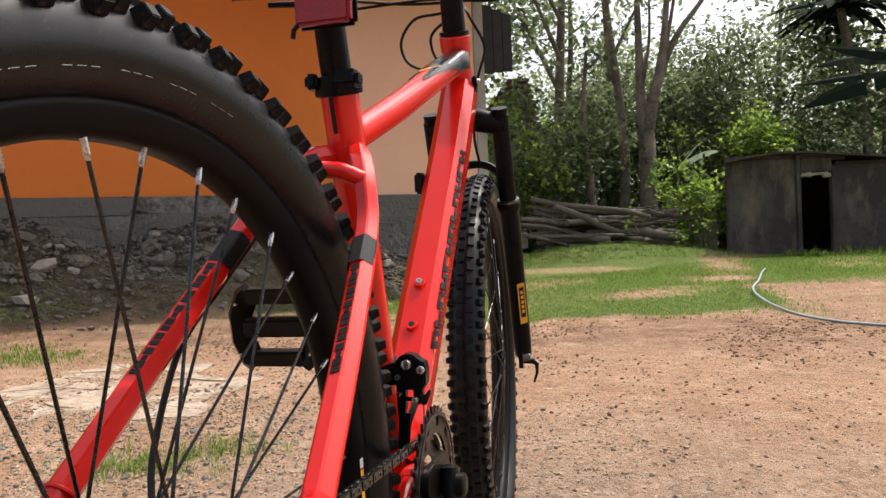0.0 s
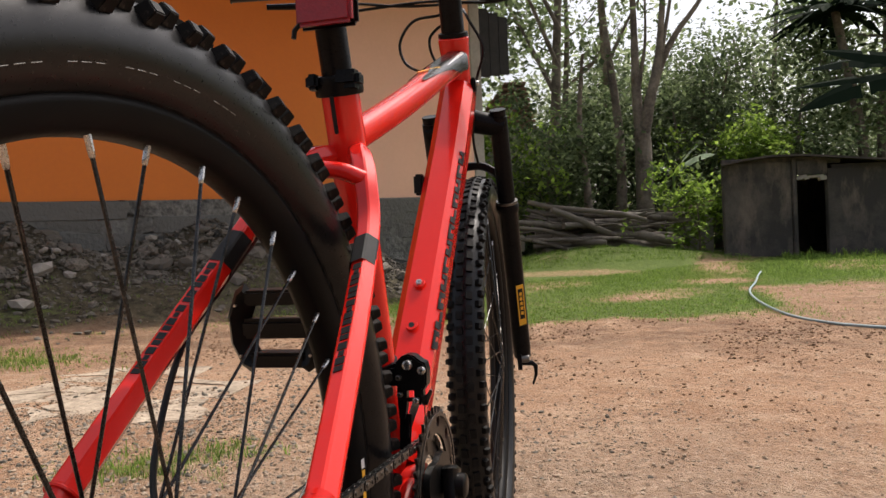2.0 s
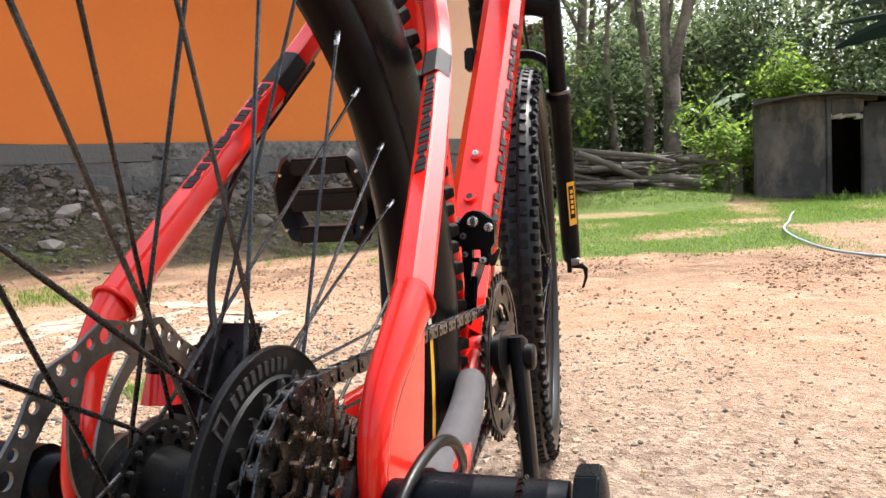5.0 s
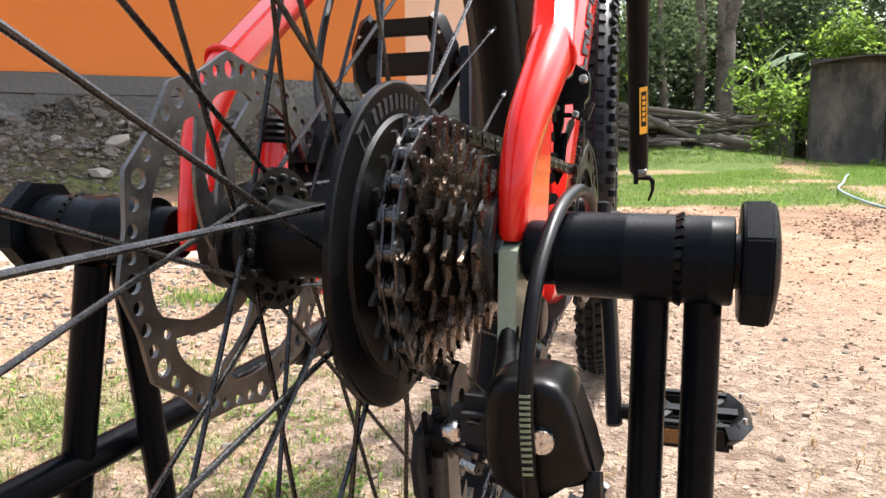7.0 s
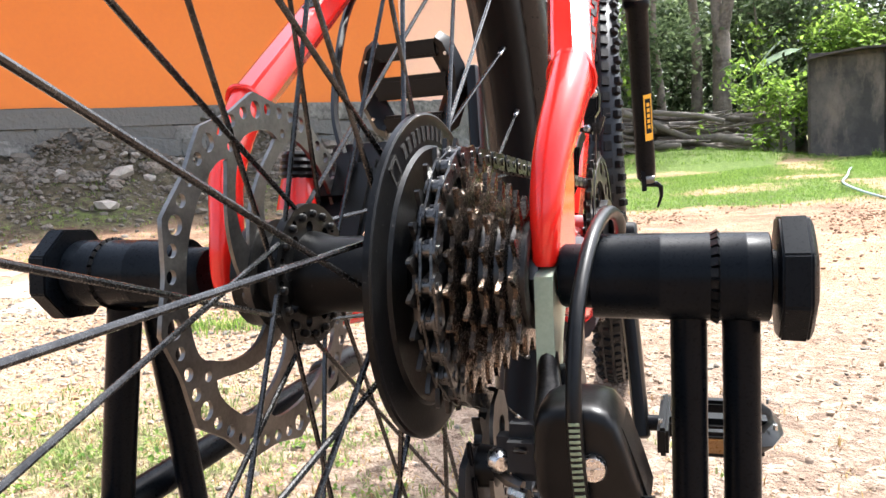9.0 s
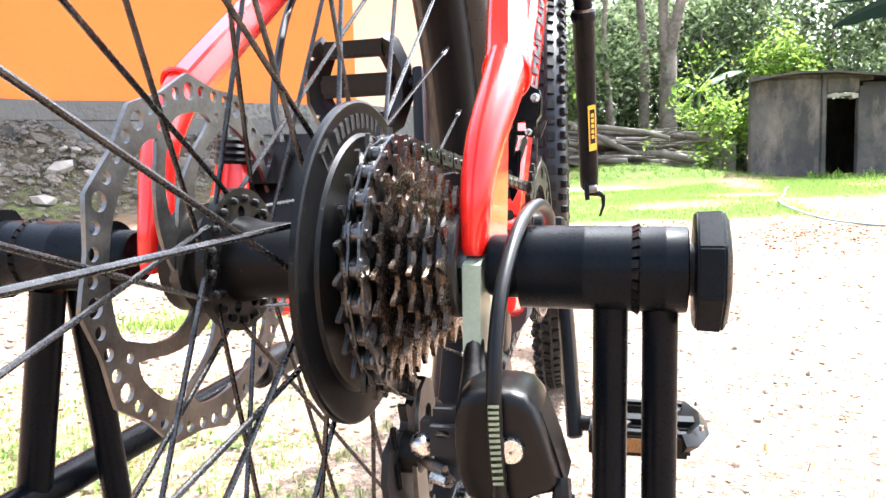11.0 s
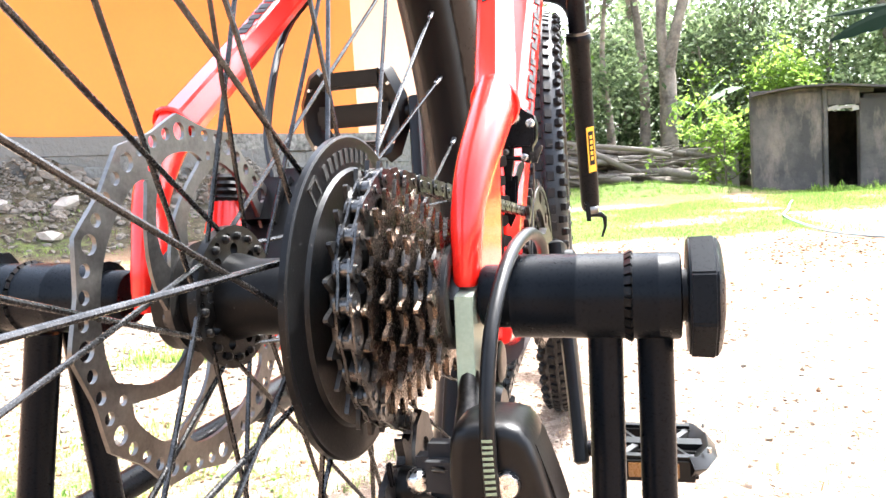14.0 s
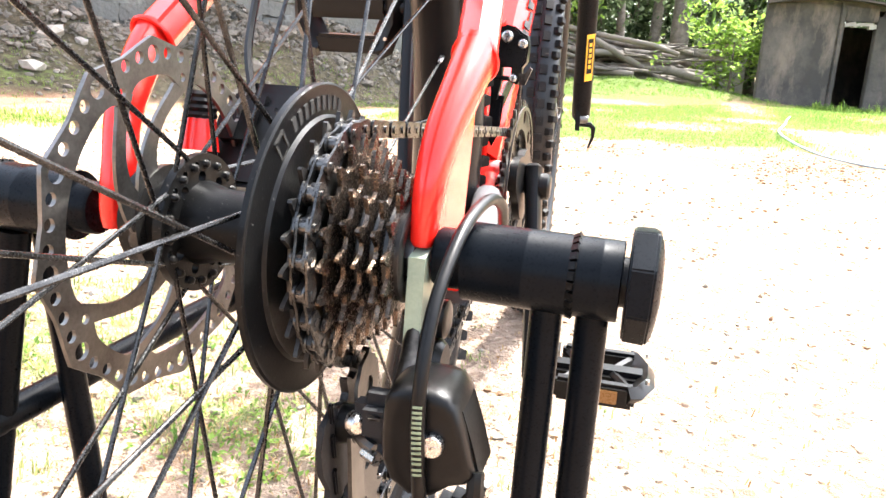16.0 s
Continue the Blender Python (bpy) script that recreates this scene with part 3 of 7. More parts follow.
plinth = tagged(part("plinth", wall_block(0, WALL_LEN, 0.0, 0.035, 0, PLINTH - 0.03), STONE), "rough dark grey stone plinth along the foot of the house wall", "plinth", kind="structure")
rnd = random.Random(7)


def rough_block(seed):
    """A roughly squared stone with an uneven face."""
    r_ = random.Random(seed)
    bm = bmesh.new()
    bmesh.ops.create_cube(bm, size=1.0)
    bmesh.ops.subdivide_edges(bm, edges=bm.edges[:], cuts=2, use_grid_fill=True)
    for v in bm.verts:
        edge = (abs(v.co.x) > 0.4) + (abs(v.co.y) > 0.4) + (abs(v.co.z) > 0.4)
        v.co *= 0.90 if edge == 3 else 0.96 if edge == 2 else 1.0
        v.co += Vector((r_.gauss(0, 0.035), r_.gauss(0, 0.09), r_.gauss(0, 0.045)))
    return mesh_of("plinth_stone", bm, STONE, 50)


plinth_meshes = [rough_block(60 + i) for i in range(6)]
z = 0.0
for k, hrow in enumerate((0.20, 0.17, 0.22, 0.15, 0.14, 0.17)):
    s = 2.6 - rnd.uniform(0, 0.4)
    while s < WALL_LEN - 0.02:
        top_row = k == 5
        ln_ = min(rnd.uniform(1.1, 2.6) if top_row else rnd.uniform(0.16, 0.5), WALL_LEN - s)
        hh = hrow + (0.0 if top_row else rnd.uniform(-0.02, 0.05))
        m = Matrix.Translation(along(s + ln_ / 2, 0.03 + rnd.uniform(0, 0.018), z + hrow / 2 + (0 if top_row else rnd.gauss(0, 0.015)))) @ WALL_TURN @ Matrix.Rotation(rnd.gauss(0, 0.004 if top_row else 0.06), 4, "Y") @ Matrix.Diagonal((ln_ + 0.015, 0.06 if top_row else 0.05 + rnd.uniform(0, 0.03), hh, 1))
        put("plinth_stone", rnd.choice(plinth_meshes), m, plinth)
        s += ln_
    z += hrow

# rubble heap
heap = thing("rubble_heap", "grey heap of broken stones against the plinth", "rubble")
stone_meshes = [stone_mesh("rubble_stone", RUBBLE, 30 + i, 0.72) for i in range(6)]
pale_meshes = [stone_mesh("rubble_stone", CONCRETE, 90 + i, 0.7) for i in range(3)]
rnd = random.Random(11)
for i in range(300):
    s = rnd.uniform(3.4, WALL_LEN - 1.2)
    o = abs(rnd.gauss(0, 0.42)) * (0.45 + 1.2 * (WALL_LEN - s) / 7) + 0.10
    p = along(s, o, 0)
    size = rnd.choice((0.05, 0.06, 0.07, 0.08, 0.10, 0.12, 0.17))
    p.z = height(p.x, p.y) + size * 0.15
    put("stone", rnd.choice(pale_meshes if i % 9 == 4 else stone_meshes), Matrix.Translation(p) @ Euler((rnd.uniform(-0.5, 0.5), rnd.uniform(-0.5, 0.5), rnd.uniform(0, 6.28))).to_matrix().to_4x4() @ Matrix.Diagonal((size * rnd.uniform(0.9, 1.5), size, size, 1)), heap)


def stone_soup(name, label, spots, mat):
    """Small broken stones, too many to count; spots: (x, y, size)."""
    rnd = random.Random(4)
    base = bmesh.new()
    bmesh.ops.create_icosphere(base, subdivisions=1, radius=0.5)
    bv = [v.co.copy() for v in base.verts]
    bf = [tuple(v.index for v in f.verts) for f in base.faces]
    base.free()
    verts, faces = [], []
    for x, y, s in spots:
        z, k = height(x, y), len(verts)
        a = rnd.uniform(0, 6.28)
        sx, sy, sz, c, sn = s * rnd.uniform(0.8, 1.5), s * rnd.uniform(0.7, 1.2), s * rnd.uniform(0.35, 1.0), math.cos(a), math.sin(a)
        for v in bv:
            j = rnd.uniform(0.58, 1.35)
            px, py = v.x * sx * j, v.y * sy * j
            verts.append((x + px * c - py * sn, y + px * sn + py * c, z + v.z * sz * j + sz * 0.2))
        faces += [tuple(k + q for q in f) for f in bf]
    tagged(new(name, soup(name, verts, faces, mat)), label, "gravel", kind="stuff")


rnd = random.Random(14)
spots = []
for _ in range(9500):
    s = rnd.uniform(3.0, WALL_LEN - 0.8)
    p = along(s, abs(rnd.gauss(0, 0.45)) * (0.45 + 1.2 * (WALL_LEN - s) / 7) + 0.07, 0)
    spots.append((p.x, p.y, rnd.choice((0.012, 0.018, 0.025, 0.035, 0.05))))
stone_soup("rubble_chips", "small grey stone chips covering the rubble heap", spots, RUBBLE)
rnd = random.Random(15)
spots = []
for i in range(52000):
    if i < 18000:
        x, y, s = rnd.gauss(0.05, 0.8), rnd.gauss(0.8, 0.75), rnd.choice((0.002, 0.003, 0.003, 0.004, 0.005, 0.008))
    elif i < 35000:
        x, y, s = rnd.gauss(-1.3, 0.75), rnd.gauss(1.6, 0.62), rnd.choice((0.003, 0.004, 0.005, 0.007, 0.009, 0.013))
    else:
        x, y, s = rnd.uniform(-3.6, 3.6), rnd.uniform(0.8, 6.5), rnd.choice((0.003, 0.003, 0.004, 0.005, 0.006, 0.010))
    if wall_distance(x, y) > 0.3 and noise.noise(Vector((x * 2.3, y * 2.3, 4))) + rnd.uniform(-0.5, 0.5) > -0.15:
        spots.append((x, y, s))
rnd = random.Random(16)
clods = [(x, y, rnd.choice((0.003, 0.003, 0.004, 0.005, 0.006, 0.009, 0.015)) * (1.0 if y > 3 else 0.8)) for x, y in ((rnd.uniform(-2.6, 3.8), rnd.choice((rnd.uniform(0.3, 4.8), rnd.gauss(3.8, 0.6)))) for _ in range(30000)) if wall_distance(x, y) > 1.2 and noise.noise(Vector((x * 1.6, y * 1.6, 8))) + rnd.uniform(-0.4, 0.4) > 0.05]
stone_soup("earth_clods", "crumbs of dark brown earth scattered over the yard", clods, CLOD)
rnd = random.Random(17)
chips = [(x, y, rnd.choice((0.004, 0.006, 0.008, 0.011, 0.016))) for x, y in ((rnd.gauss(-1.25, 0.7), rnd.gauss(1.55, 0.6)) for _ in range(3000)) if wall_distance(x, y) > 0.6]
stone_soup("grey_chips", "grey and dark stone chips trodden into the earth", chips, RUBBLE)
stone_soup("gravel", "loose pale brown gravel lying on the earth", spots, PEBBLE)

# broken slab pieces in the yard
slab = thing("broken_slab", "cracked pale concrete slab pieces sunk in the earth", "slab")
rnd = random.Random(5)
grid = [[Vector((-3.2 + 0.25 * c + rnd.gauss(0, 0.07), 1.55 + 0.23 * r + rnd.gauss(0, 0.065), 0)) for c in range(10)] for r in range(8)]
for r in range(7):
    for c in range(9):
        quad = [grid[r][c], grid[r][c + 1], grid[r + 1][c + 1], grid[r + 1][c]]
        mid = sum(quad, Vector()) / 4
        if math.hypot((mid.x + 2.15) / 0.95, (mid.y - 2.25) / 0.62) > 1.0 or rnd.random() < 0.22:
            continue
        outline = []
        for a in range(4):
            p, q = quad[a], quad[(a + 1) % 4]
            for t in (0.0, 0.25, 0.5, 0.75):
                v = p.lerp(q, t) + Vector((rnd.gauss(0, 0.014), rnd.gauss(0, 0.014), 0))
                v = mid + (v - mid) * rnd.uniform(0.91, 0.99)
                outline.append((v.x, v.y))
        part("slab_piece", plate(outline, (), 0.04, Matrix.Translation((0, 0, height(mid.x, mid.y) - 0.0172 + rnd.uniform(-0.003, 0.002)))), SLAB, slab, smooth=20)

# garden hose
hose_pts = [(1.75, 8.9, 0), (1.60, 8.17, 0), (1.42, 7.2, 0), (1.23, 6.28, 0), (1.15, 5.35, 0), (1.21, 4.69, 0), (1.34, 4.30, 0), (1.54, 4.03, 0), (2.1, 3.6, 0), (3.0, 3.3, 0)]
hose = part("garden_hose", tube([(x, y, height(x, y) + (0.030 if y > 5 else 0.008)) for x, y, _ in hose_pts], 0.0085, 8, 80), HOSE)
tagged(hose, "pale blue garden hose lying across grass and earth", "hose")


# ---- the bicycle ----
bike = thing("bicycle", "bright red mountain bicycle with black wheels on a rear stand", "bicycle")


def rounded(n=16, sx=1.0, sy=1.0, power=3.0):
    return circle_section(n, sx, sy, power)


def frame_tube(name, pts, rad, section, n=0, label="", mat=None, side=(1, 0, 0), parent=None):
    bm = bmesh.new()
    sweep(bm, spline(pts, n) if n else pts, rad, section, side)
    return part(name, bm, mat or RED, parent or bike, label)


HEAD_TOP, HEAD_LOW = Vector((-0.003, 0.826, 0.885)), Vector((-0.006, 0.868, 0.778))
SEAT_TOP = Vector((0, 0.313, 0.712))
down = frame_tube("down_tube", [(0, 0.425, 0.325), (0, 0.50, 0.408), (0, 0.62, 0.545), (0, 0.74, 0.68), (-0.003, 0.845, 0.797)], 0.027,
                  [(0.55, 1.0), (1.0, 0.42), (1.0, -0.5), (0.55, -1.0), (-0.55, -1.0), (-1.0, -0.5), (-1.0, 0.42), (-0.55, 1.0)], 24, "faceted red down tube")
frame_tube("seat_tube", [BB, (0, 0.39, 0.42), (0, 0.345, 0.60), SEAT_TOP], 0.0178, circle_section(20), 20)
top = frame_tube("top_tube", [(0, 0.335, 0.665), (0, 0.50, 0.722), (0, 0.68, 0.79), (-0.002, 0.832, 0.845)], [0.0130 + 0.0042 * i / 19 for i in range(20)], rounded(16, 1.0, 1.05, 3.2), 20)
bm = lathe([(-0.055, 0.0225), (-0.053, 0.0245), (-0.04, 0.024), (-0.02, 0.0215), (0.02, 0.0215), (0.04, 0.024), (0.055, 0.0245), (0.057, 0.0225)], 28)
mid, d = (HEAD_TOP + HEAD_LOW) / 2, (HEAD_TOP - HEAD_LOW).normalized()
bmesh.ops.transform(bm, matrix=Matrix.Translation(mid) @ d.to_track_quat("X", "Z").to_matrix().to_4x4(), verts=bm.verts)
part("head_tube", bm, RED, bike)
part("bottom_bracket_shell", lathe([(-0.036, 0.0205), (-0.035, 0.0215), (0.035, 0.0215), (0.036, 0.0205)], 28, BB), RED, bike)
SHIFT = 0.006
# section of the seat stays: a ridge along the top between two flat faces
FACETED = [(0.10, 1.10), (0.84, 0.62), (0.95, 0.46), (0.95, -0.46), (0.84, -0.62), (0.10, -1.10), (-0.10, -1.10), (-0.84, -0.62), (-0.95, -0.46), (-0.95, 0.46), (-0.84, 0.62), (-0.10, 1.10)]
for s in (1, -1):
    if s > 0:
        line = [(0.010, 0.325, 0.650), (0.024, 0.296, 0.642), (0.037, 0.270, 0.617), (0.0465, 0.243, 0.575), (0.065, 0.15, 0.505), (0.0817, 0.044, 0.4230)]
    else:
        line = [(-0.010, 0.325, 0.650), (-0.026, 0.296, 0.644), (-0.043, 0.270, 0.624), (-0.057, 0.243, 0.588), (-0.0775, 0.15, 0.503), (-0.0805, 0.042, 0.4265)]
    cr, sr = math.cos(0.30 if s > 0 else 0.62), math.sin(0.30 if s > 0 else 0.62)
    section = [(x * cr + y * sr, y * cr - x * sr) for x, y in FACETED]
    bm = bmesh.new()
    sweep(bm, spline(line, 30), 0.0100, section, (1, 0, 0))
    part("seat_stay", bm, RED, bike, "faceted red seat stay", smooth=19)
    frame_tube("chain_stay", [(0.070 * s + SHIFT, 0.055, 0.3205 if s > 0 else 0.3155), (0.066 * s + 0.003, 0.14, 0.308), (0.05 * s, 0.25, 0.303), (0.034 * s, 0.34, 0.308), (0.024 * s, 0.40, 0.312)], [0.0070 + 0.0045 * min(1.0, i / 5) for i in range(24)], rounded(14, 0.9, 1.1, 2.6), 24)
    # hooded dropout: a C of flattened bar from the seat stay to the chain stay
    bm = bmesh.new()
    X = 0.0755 * s + SHIFT
    low = [(0.0772, 0.000, 0.378), (0.0763, -0.003, 0.362), (0.0757, -0.003, 0.3495)] if s > 0 else [(X - 0.001 * s, -0.003, 0.368), (X - 0.001 * s, -0.006, 0.352), (X, -0.004, 0.3425)]
    hood = [(0.0822, 0.047, 0.4275), (0.0808, 0.026, 0.4110), (0.0786, 0.009, 0.394)] if s > 0 else [(-0.0805, 0.044, 0.4280), (-0.0790, 0.029, 0.4140), (-0.0750, 0.010, 0.391)]
    pts = spline(hood + low, 26)
    if s > 0:
        widths = [0.0108 - 0.0048 * (i / 25) ** 0.9 - (0.0012 if i == 25 else 0) for i in range(26)]
    else:
        widths = [0.0102 - 0.0028 * (i / 25) ** 0.7 - (0.003 if i == 25 else 0) for i in range(26)]
    sweep(bm, pts, widths, rounded(14, 0.84 if s > 0 else 0.70, 1.15, 2.7), (1, 0, 0))
    dr = part("dropout", bm, RED, bike, "curved red hooded dropout")
    outline = [(0.004, -0.004), (0.016, -0.012), (0.034, -0.022), (0.066, -0.029), (0.074, -0.022), (0.062, -0.008), (0.064, 0.010), (0.072, 0.034), (0.080, 0.066), (0.086, 0.098), (0.070, 0.096), (0.040, 0.076), (0.018, 0.052), (0.004, 0.022), (0.001, 0.008)]
    if s < 0:
        outline = [(0.000, 0.008), (0.006, -0.016), (0.034, -0.026), (0.066, -0.038), (0.074, -0.030), (0.044, -0.012), (0.026, 0.010), (0.010, 0.020)]
    part("dropout_plate", plate(outline, (ring_points(0.0048, 12, 0.014, -0.002),), 0.008 if s > 0 else 0.007, wheel_plane(0.0770 if s > 0 else X + 0.003, 0.0, AXLE.z) @ (Matrix.Rotation(0.06, 4, "Y") if s > 0 else Matrix.Identity(4))), RED, dr)
    # raised weld bead round the joint
    part("weld_bead", tube([Vector((0.0817, 0.0455, 0.4245) if s > 0 else (-0.0805, 0.0415, 0.4258)) + Vector((0.0100 * math.cos(a), 0.0080 * math.sin(a), -0.0098 * math.sin(a))) for a in np.linspace(0, 2 * math.pi, 20)[:-1]], 0.0013, 6, closed=True), RED, dr)
    # lettering on the stay as plain bars
    run = spline(line, 400)
    for i in range(8):
        y_ = 0.1985 - 0.0112 * i
        k = min(range(1, 399), key=lambda q: abs(run[q].y - y_))
        axis = (run[k + 1] - run[k - 1]).normalized()
        u = (Vector((1, 0, 0)) - axis * axis.x).normalized()
        w = axis.cross(u)
        u, w = u * cr - w * sr, u * sr + w * cr
        n_ = (w * 0.74 - u * 0.48).normalized()
        c = run[k] + (w * 0.87 - u * 0.46) * 0.0100 + n_ * 0.0001
        m = Matrix(((*axis, 0), (*n_.cross(axis), 0), (*n_, 0), (0, 0, 0, 1))).transposed()
        bm = block((0.0062, 0.0068, 0.0010), c - axis * 0.0034, rot=m)
        block((0.0046, 0.0068 if i % 3 else 0.0040, 0.0010), c + axis * 0.0032, rot=m, bm=bm)
        part("letter_bar", bm, DECAL, bike, "black lettering on the stay", smooth=0)
    bm = bmesh.new()
    sweep(bm, spline([(0.0490, 0.2305, 0.5655), (0.0512, 0.218, 0.5562), (0.0535, 0.205, 0.5465)] if s > 0 else [(-0.0607, 0.2290, 0.5747), (-0.0640, 0.216, 0.5622), (-0.0665, 0.205, 0.5515)], 8), 0.01035, section, (1, 0, 0), caps=False)
    part("stay_band", bm, DECAL, bike, "black band on the seat stay", smooth=19)
part("stay_bridge", tube([(-0.043, 0.266, 0.620), (-0.015, 0.262, 0.629), (0.015, 0.262, 0.629), (0.037, 0.266, 0.620)], 0.0075, 12, 14), RED, bike)
part("chain_stay_bridge", tube([(-0.03, 0.365, 0.309), (0.03, 0.365, 0.309)], 0.008, 10), RED, bike)
bm = bmesh.new()
sweep(bm, spline([(0.0705, 0.085, 0.3125), (0.066, 0.14, 0.307), (0.05, 0.25, 0.303), (0.0375, 0.325, 0.307)], 16), 0.0142, rounded(14, 0.9, 1.15, 2.4), (1, 0, 0))
part("stay_sleeve", bm, SLEEVE, bike, "grey-black neoprene sleeve round the chain stay")
# black graphics on the top tube and letters along the down tube

def tube_patch(y0, y1, lo, hi, mat, name, label, grow=0.0016):
    """A painted patch on the top tube; lo and hi give its edges as angles from the top, towards the right, at both ends."""
    bm = bmesh.new()
    grid_ = []
    for i in range(13):
        t = i / 12
        y = y0 + (y1 - y0) * t
        r = 0.0130 + 0.0042 * (y - 0.335) / 0.497 + grow
        z = 0.722 + (y - 0.50) * (0.79 - 0.722) / 0.18 if y < 0.68 else 0.79 + (y - 0.68) * 0.055 / 0.152
        a0, a1 = lo[0] + (lo[1] - lo[0]) * t, hi[0] + (hi[1] - hi[0]) * t
        line = []
        for k in range(9):
            a = radians(a0 + (a1 - a0) * k / 8)
            sn, cs = math.sin(a), math.cos(a)
            q = 2 / 3.2
            rise = 1.05 * r * math.copysign(abs(cs) ** q, cs)
            line.append(bm.verts.new((r * math.copysign(abs(sn) ** q, sn), y - 0.345 * rise, z + 0.939 * rise)))
        grid_.append(line)
    for i in range(12):
        for k in range(8):
            bm.faces.new((grid_[i][k], grid_[i + 1][k], grid_[i + 1][k + 1], grid_[i][k + 1]))
    part(name, bm, mat, top, label)


tube_patch(0.58, 0.83, (22, -45), (42, 118), GLOSS_BLACK, "top_tube_panel", "black painted panel on the top tube")
tube_patch(0.60, 0.80, (-62, -48), (-50, -22), DECAL, "top_tube_stripe", "black painted stripe")
# The panel's white highlight, laid on as a bright metal strip.
tube_patch(0.70, 0.815, (50, 30), (56, 52), CHROME, "panel_highlight", "bright strip laid on as the black panel's highlight", 0.0021)
for a in (-56, -42, -28, -14):
    tube_patch(0.65 + 0.0006 * (a + 56), 0.80, (a - 1.6, a - 1.6), (a + 1.6, a + 1.6), DECAL, "fine_stripe", "thin black line on the top tube", 0.0012)
part("thin_stripe", tube([(-0.008, 0.62, 0.787), (0.012, 0.66, 0.800)], 0.0012, 6), YELLOW, top, "thin yellow stripe")
axis = (Vector((0, 0.845, 0.797)) - Vector((0, 0.50, 0.408))).normalized()
nrm = Vector((0, -axis.z, axis.y))
facet = (Vector((0.743, 0, 0)) + nrm * 0.669).normalized()
ribs = axis.cross(facet)
outer = (Vector((0.669, 0, 0)) - nrm * 0.743).normalized()
m = Matrix(((*axis, 0), (*ribs, 0), (*facet, 0), (0, 0, 0, 1))).transposed()
for i in range(12):
    c = Vector((0.0211, 0.521, 0.435)) + nrm * 0.0206 + outer * (0.0056 + 0.0042 * (1 - i / 11)) + axis * (0.006 + 0.0280 * i)
    bm = block((0.0095, 0.0078, 0.0012), c - axis * 0.007, rot=m)
    block((0.0255, 0.0034, 0.0012), c + ribs * (0.0024 if i % 2 else -0.0024), rot=m, bm=bm)
    if i % 3 != 1:
        block((0.0070, 0.0078, 0.0012), c + axis * 0.009, rot=m, bm=bm)
    part("down_tube_letter", bm, DECAL, down, "black lettering on the down tube", smooth=0)
for y, z in ((0.553, 0.5135), (0.512, 0.4665)):
    q = nrm.to_track_quat("X", "Z").to_matrix().to_4x4()
    bm = lathe([(0.0, 0.0075), (0.0018, 0.0068), (0.0019, 0.0045)], 16)
    bmesh.ops.transform(bm, matrix=Matrix.Translation((0, y, z)) @ q, verts=bm.verts)
    boss = part("bottle_boss", bm, RED, down)
    if y < 0.53:
        bm = lathe([(0.0012, 0.0040), (0.0021, 0.0038)], 12)
        bmesh.ops.transform(bm, matrix=Matrix.Translation((0, y, z)) @ q, verts=bm.verts)
        part("boss_hole", bm, DECAL, boss, "empty threaded hole")
        continue
    bm = lathe([(0.0010, 0.0044), (0.0022, 0.0042), (0.0040, 0.0036), (0.0042, 0.0016), (0.0028, 0.0014)], 12)
    bmesh.ops.transform(bm, matrix=Matrix.Translation((0, y, z)) @ q, verts=bm.verts)
    part("bottle_bolt", bm, CHROME, down, "silver bottle cage bolt")

# seat post, clamp, reflector, saddle
post_dir = (SEAT_TOP - Vector((0, 0.345, 0.60))).normalized()
bm = tube([SEAT_TOP - post_dir * 0.05, SEAT_TOP + post_dir * 0.20], 0.0142, 20)
part("seat_post", bm, BLACK, bike)
bm = lathe([(-0.009, 0.0185), (-0.009, 0.0215), (-0.007, 0.0222), (0.007, 0.0222), (0.009, 0.0215), (0.009, 0.0185)], 28)
bmesh.ops.transform(bm, matrix=Matrix.Translation(SEAT_TOP) @ post_dir.to_track_quat("X", "Z").to_matrix().to_4x4(), verts=bm.verts)
clamp = part("seat_clamp", bm, BLACK, bike, "black quick-release seat clamp")
part("clamp_lug", block((0.026, 0.020, 0.0165), SEAT_TOP + Vector((0.0135, -0.0125, 0.001)), 0.0045), BLACK, clamp)
part("clamp_nut", block((0.012, 0.014, 0.014), SEAT_TOP + Vector((-0.017, -0.018, 0.0)), 0.003), BLACK, clamp)
part("tube_slot", block((0.004, 0.002, 0.034), SEAT_TOP + Vector((0.0, -0.0150, -0.030)), 0.0008, rot=Matrix.Rotation(0.28, 4, "X")), DECAL, bike, "dark slot in the seat tube")
refl = part("rear_reflector", block((0.050, 0.010, 0.045), (0.010, 0.262, 0.7745), 0.003), LENS, bike, "dark red rear reflector on the seat post")
part("reflector_back", block((0.054, 0.008, 0.048), (0.010, 0.271, 0.7755), 0.003), PLASTIC, refl)
part("reflector_clip", tube([(-0.012, 0.262, 0.756), (-0.018, 0.262, 0.750), (-0.019, 0.262, 0.743)], 0.0022, 6), PLASTIC, refl)
part("reflector_bracket", tube([(0.004, 0.276, 0.785), (0.0, 0.292, 0.785)], 0.006, 8), PLASTIC, refl)
bm = bmesh.new()
sweep(bm, spline([(0, 0.12, 0.945), (0, 0.15, 0.95), (0, 0.24, 0.945), (0, 0.32, 0.95), (0, 0.38, 0.95)], 20), [0.012 + 0.058 * (1 - min(1, i / 13)) ** 0.8 * min(1, (i + 1) / 4) for i in range(20)], rounded(16, 1.0, 0.3, 2.5), (1, 0, 0))
part("saddle", bm, PLASTIC, bike, "black saddle")

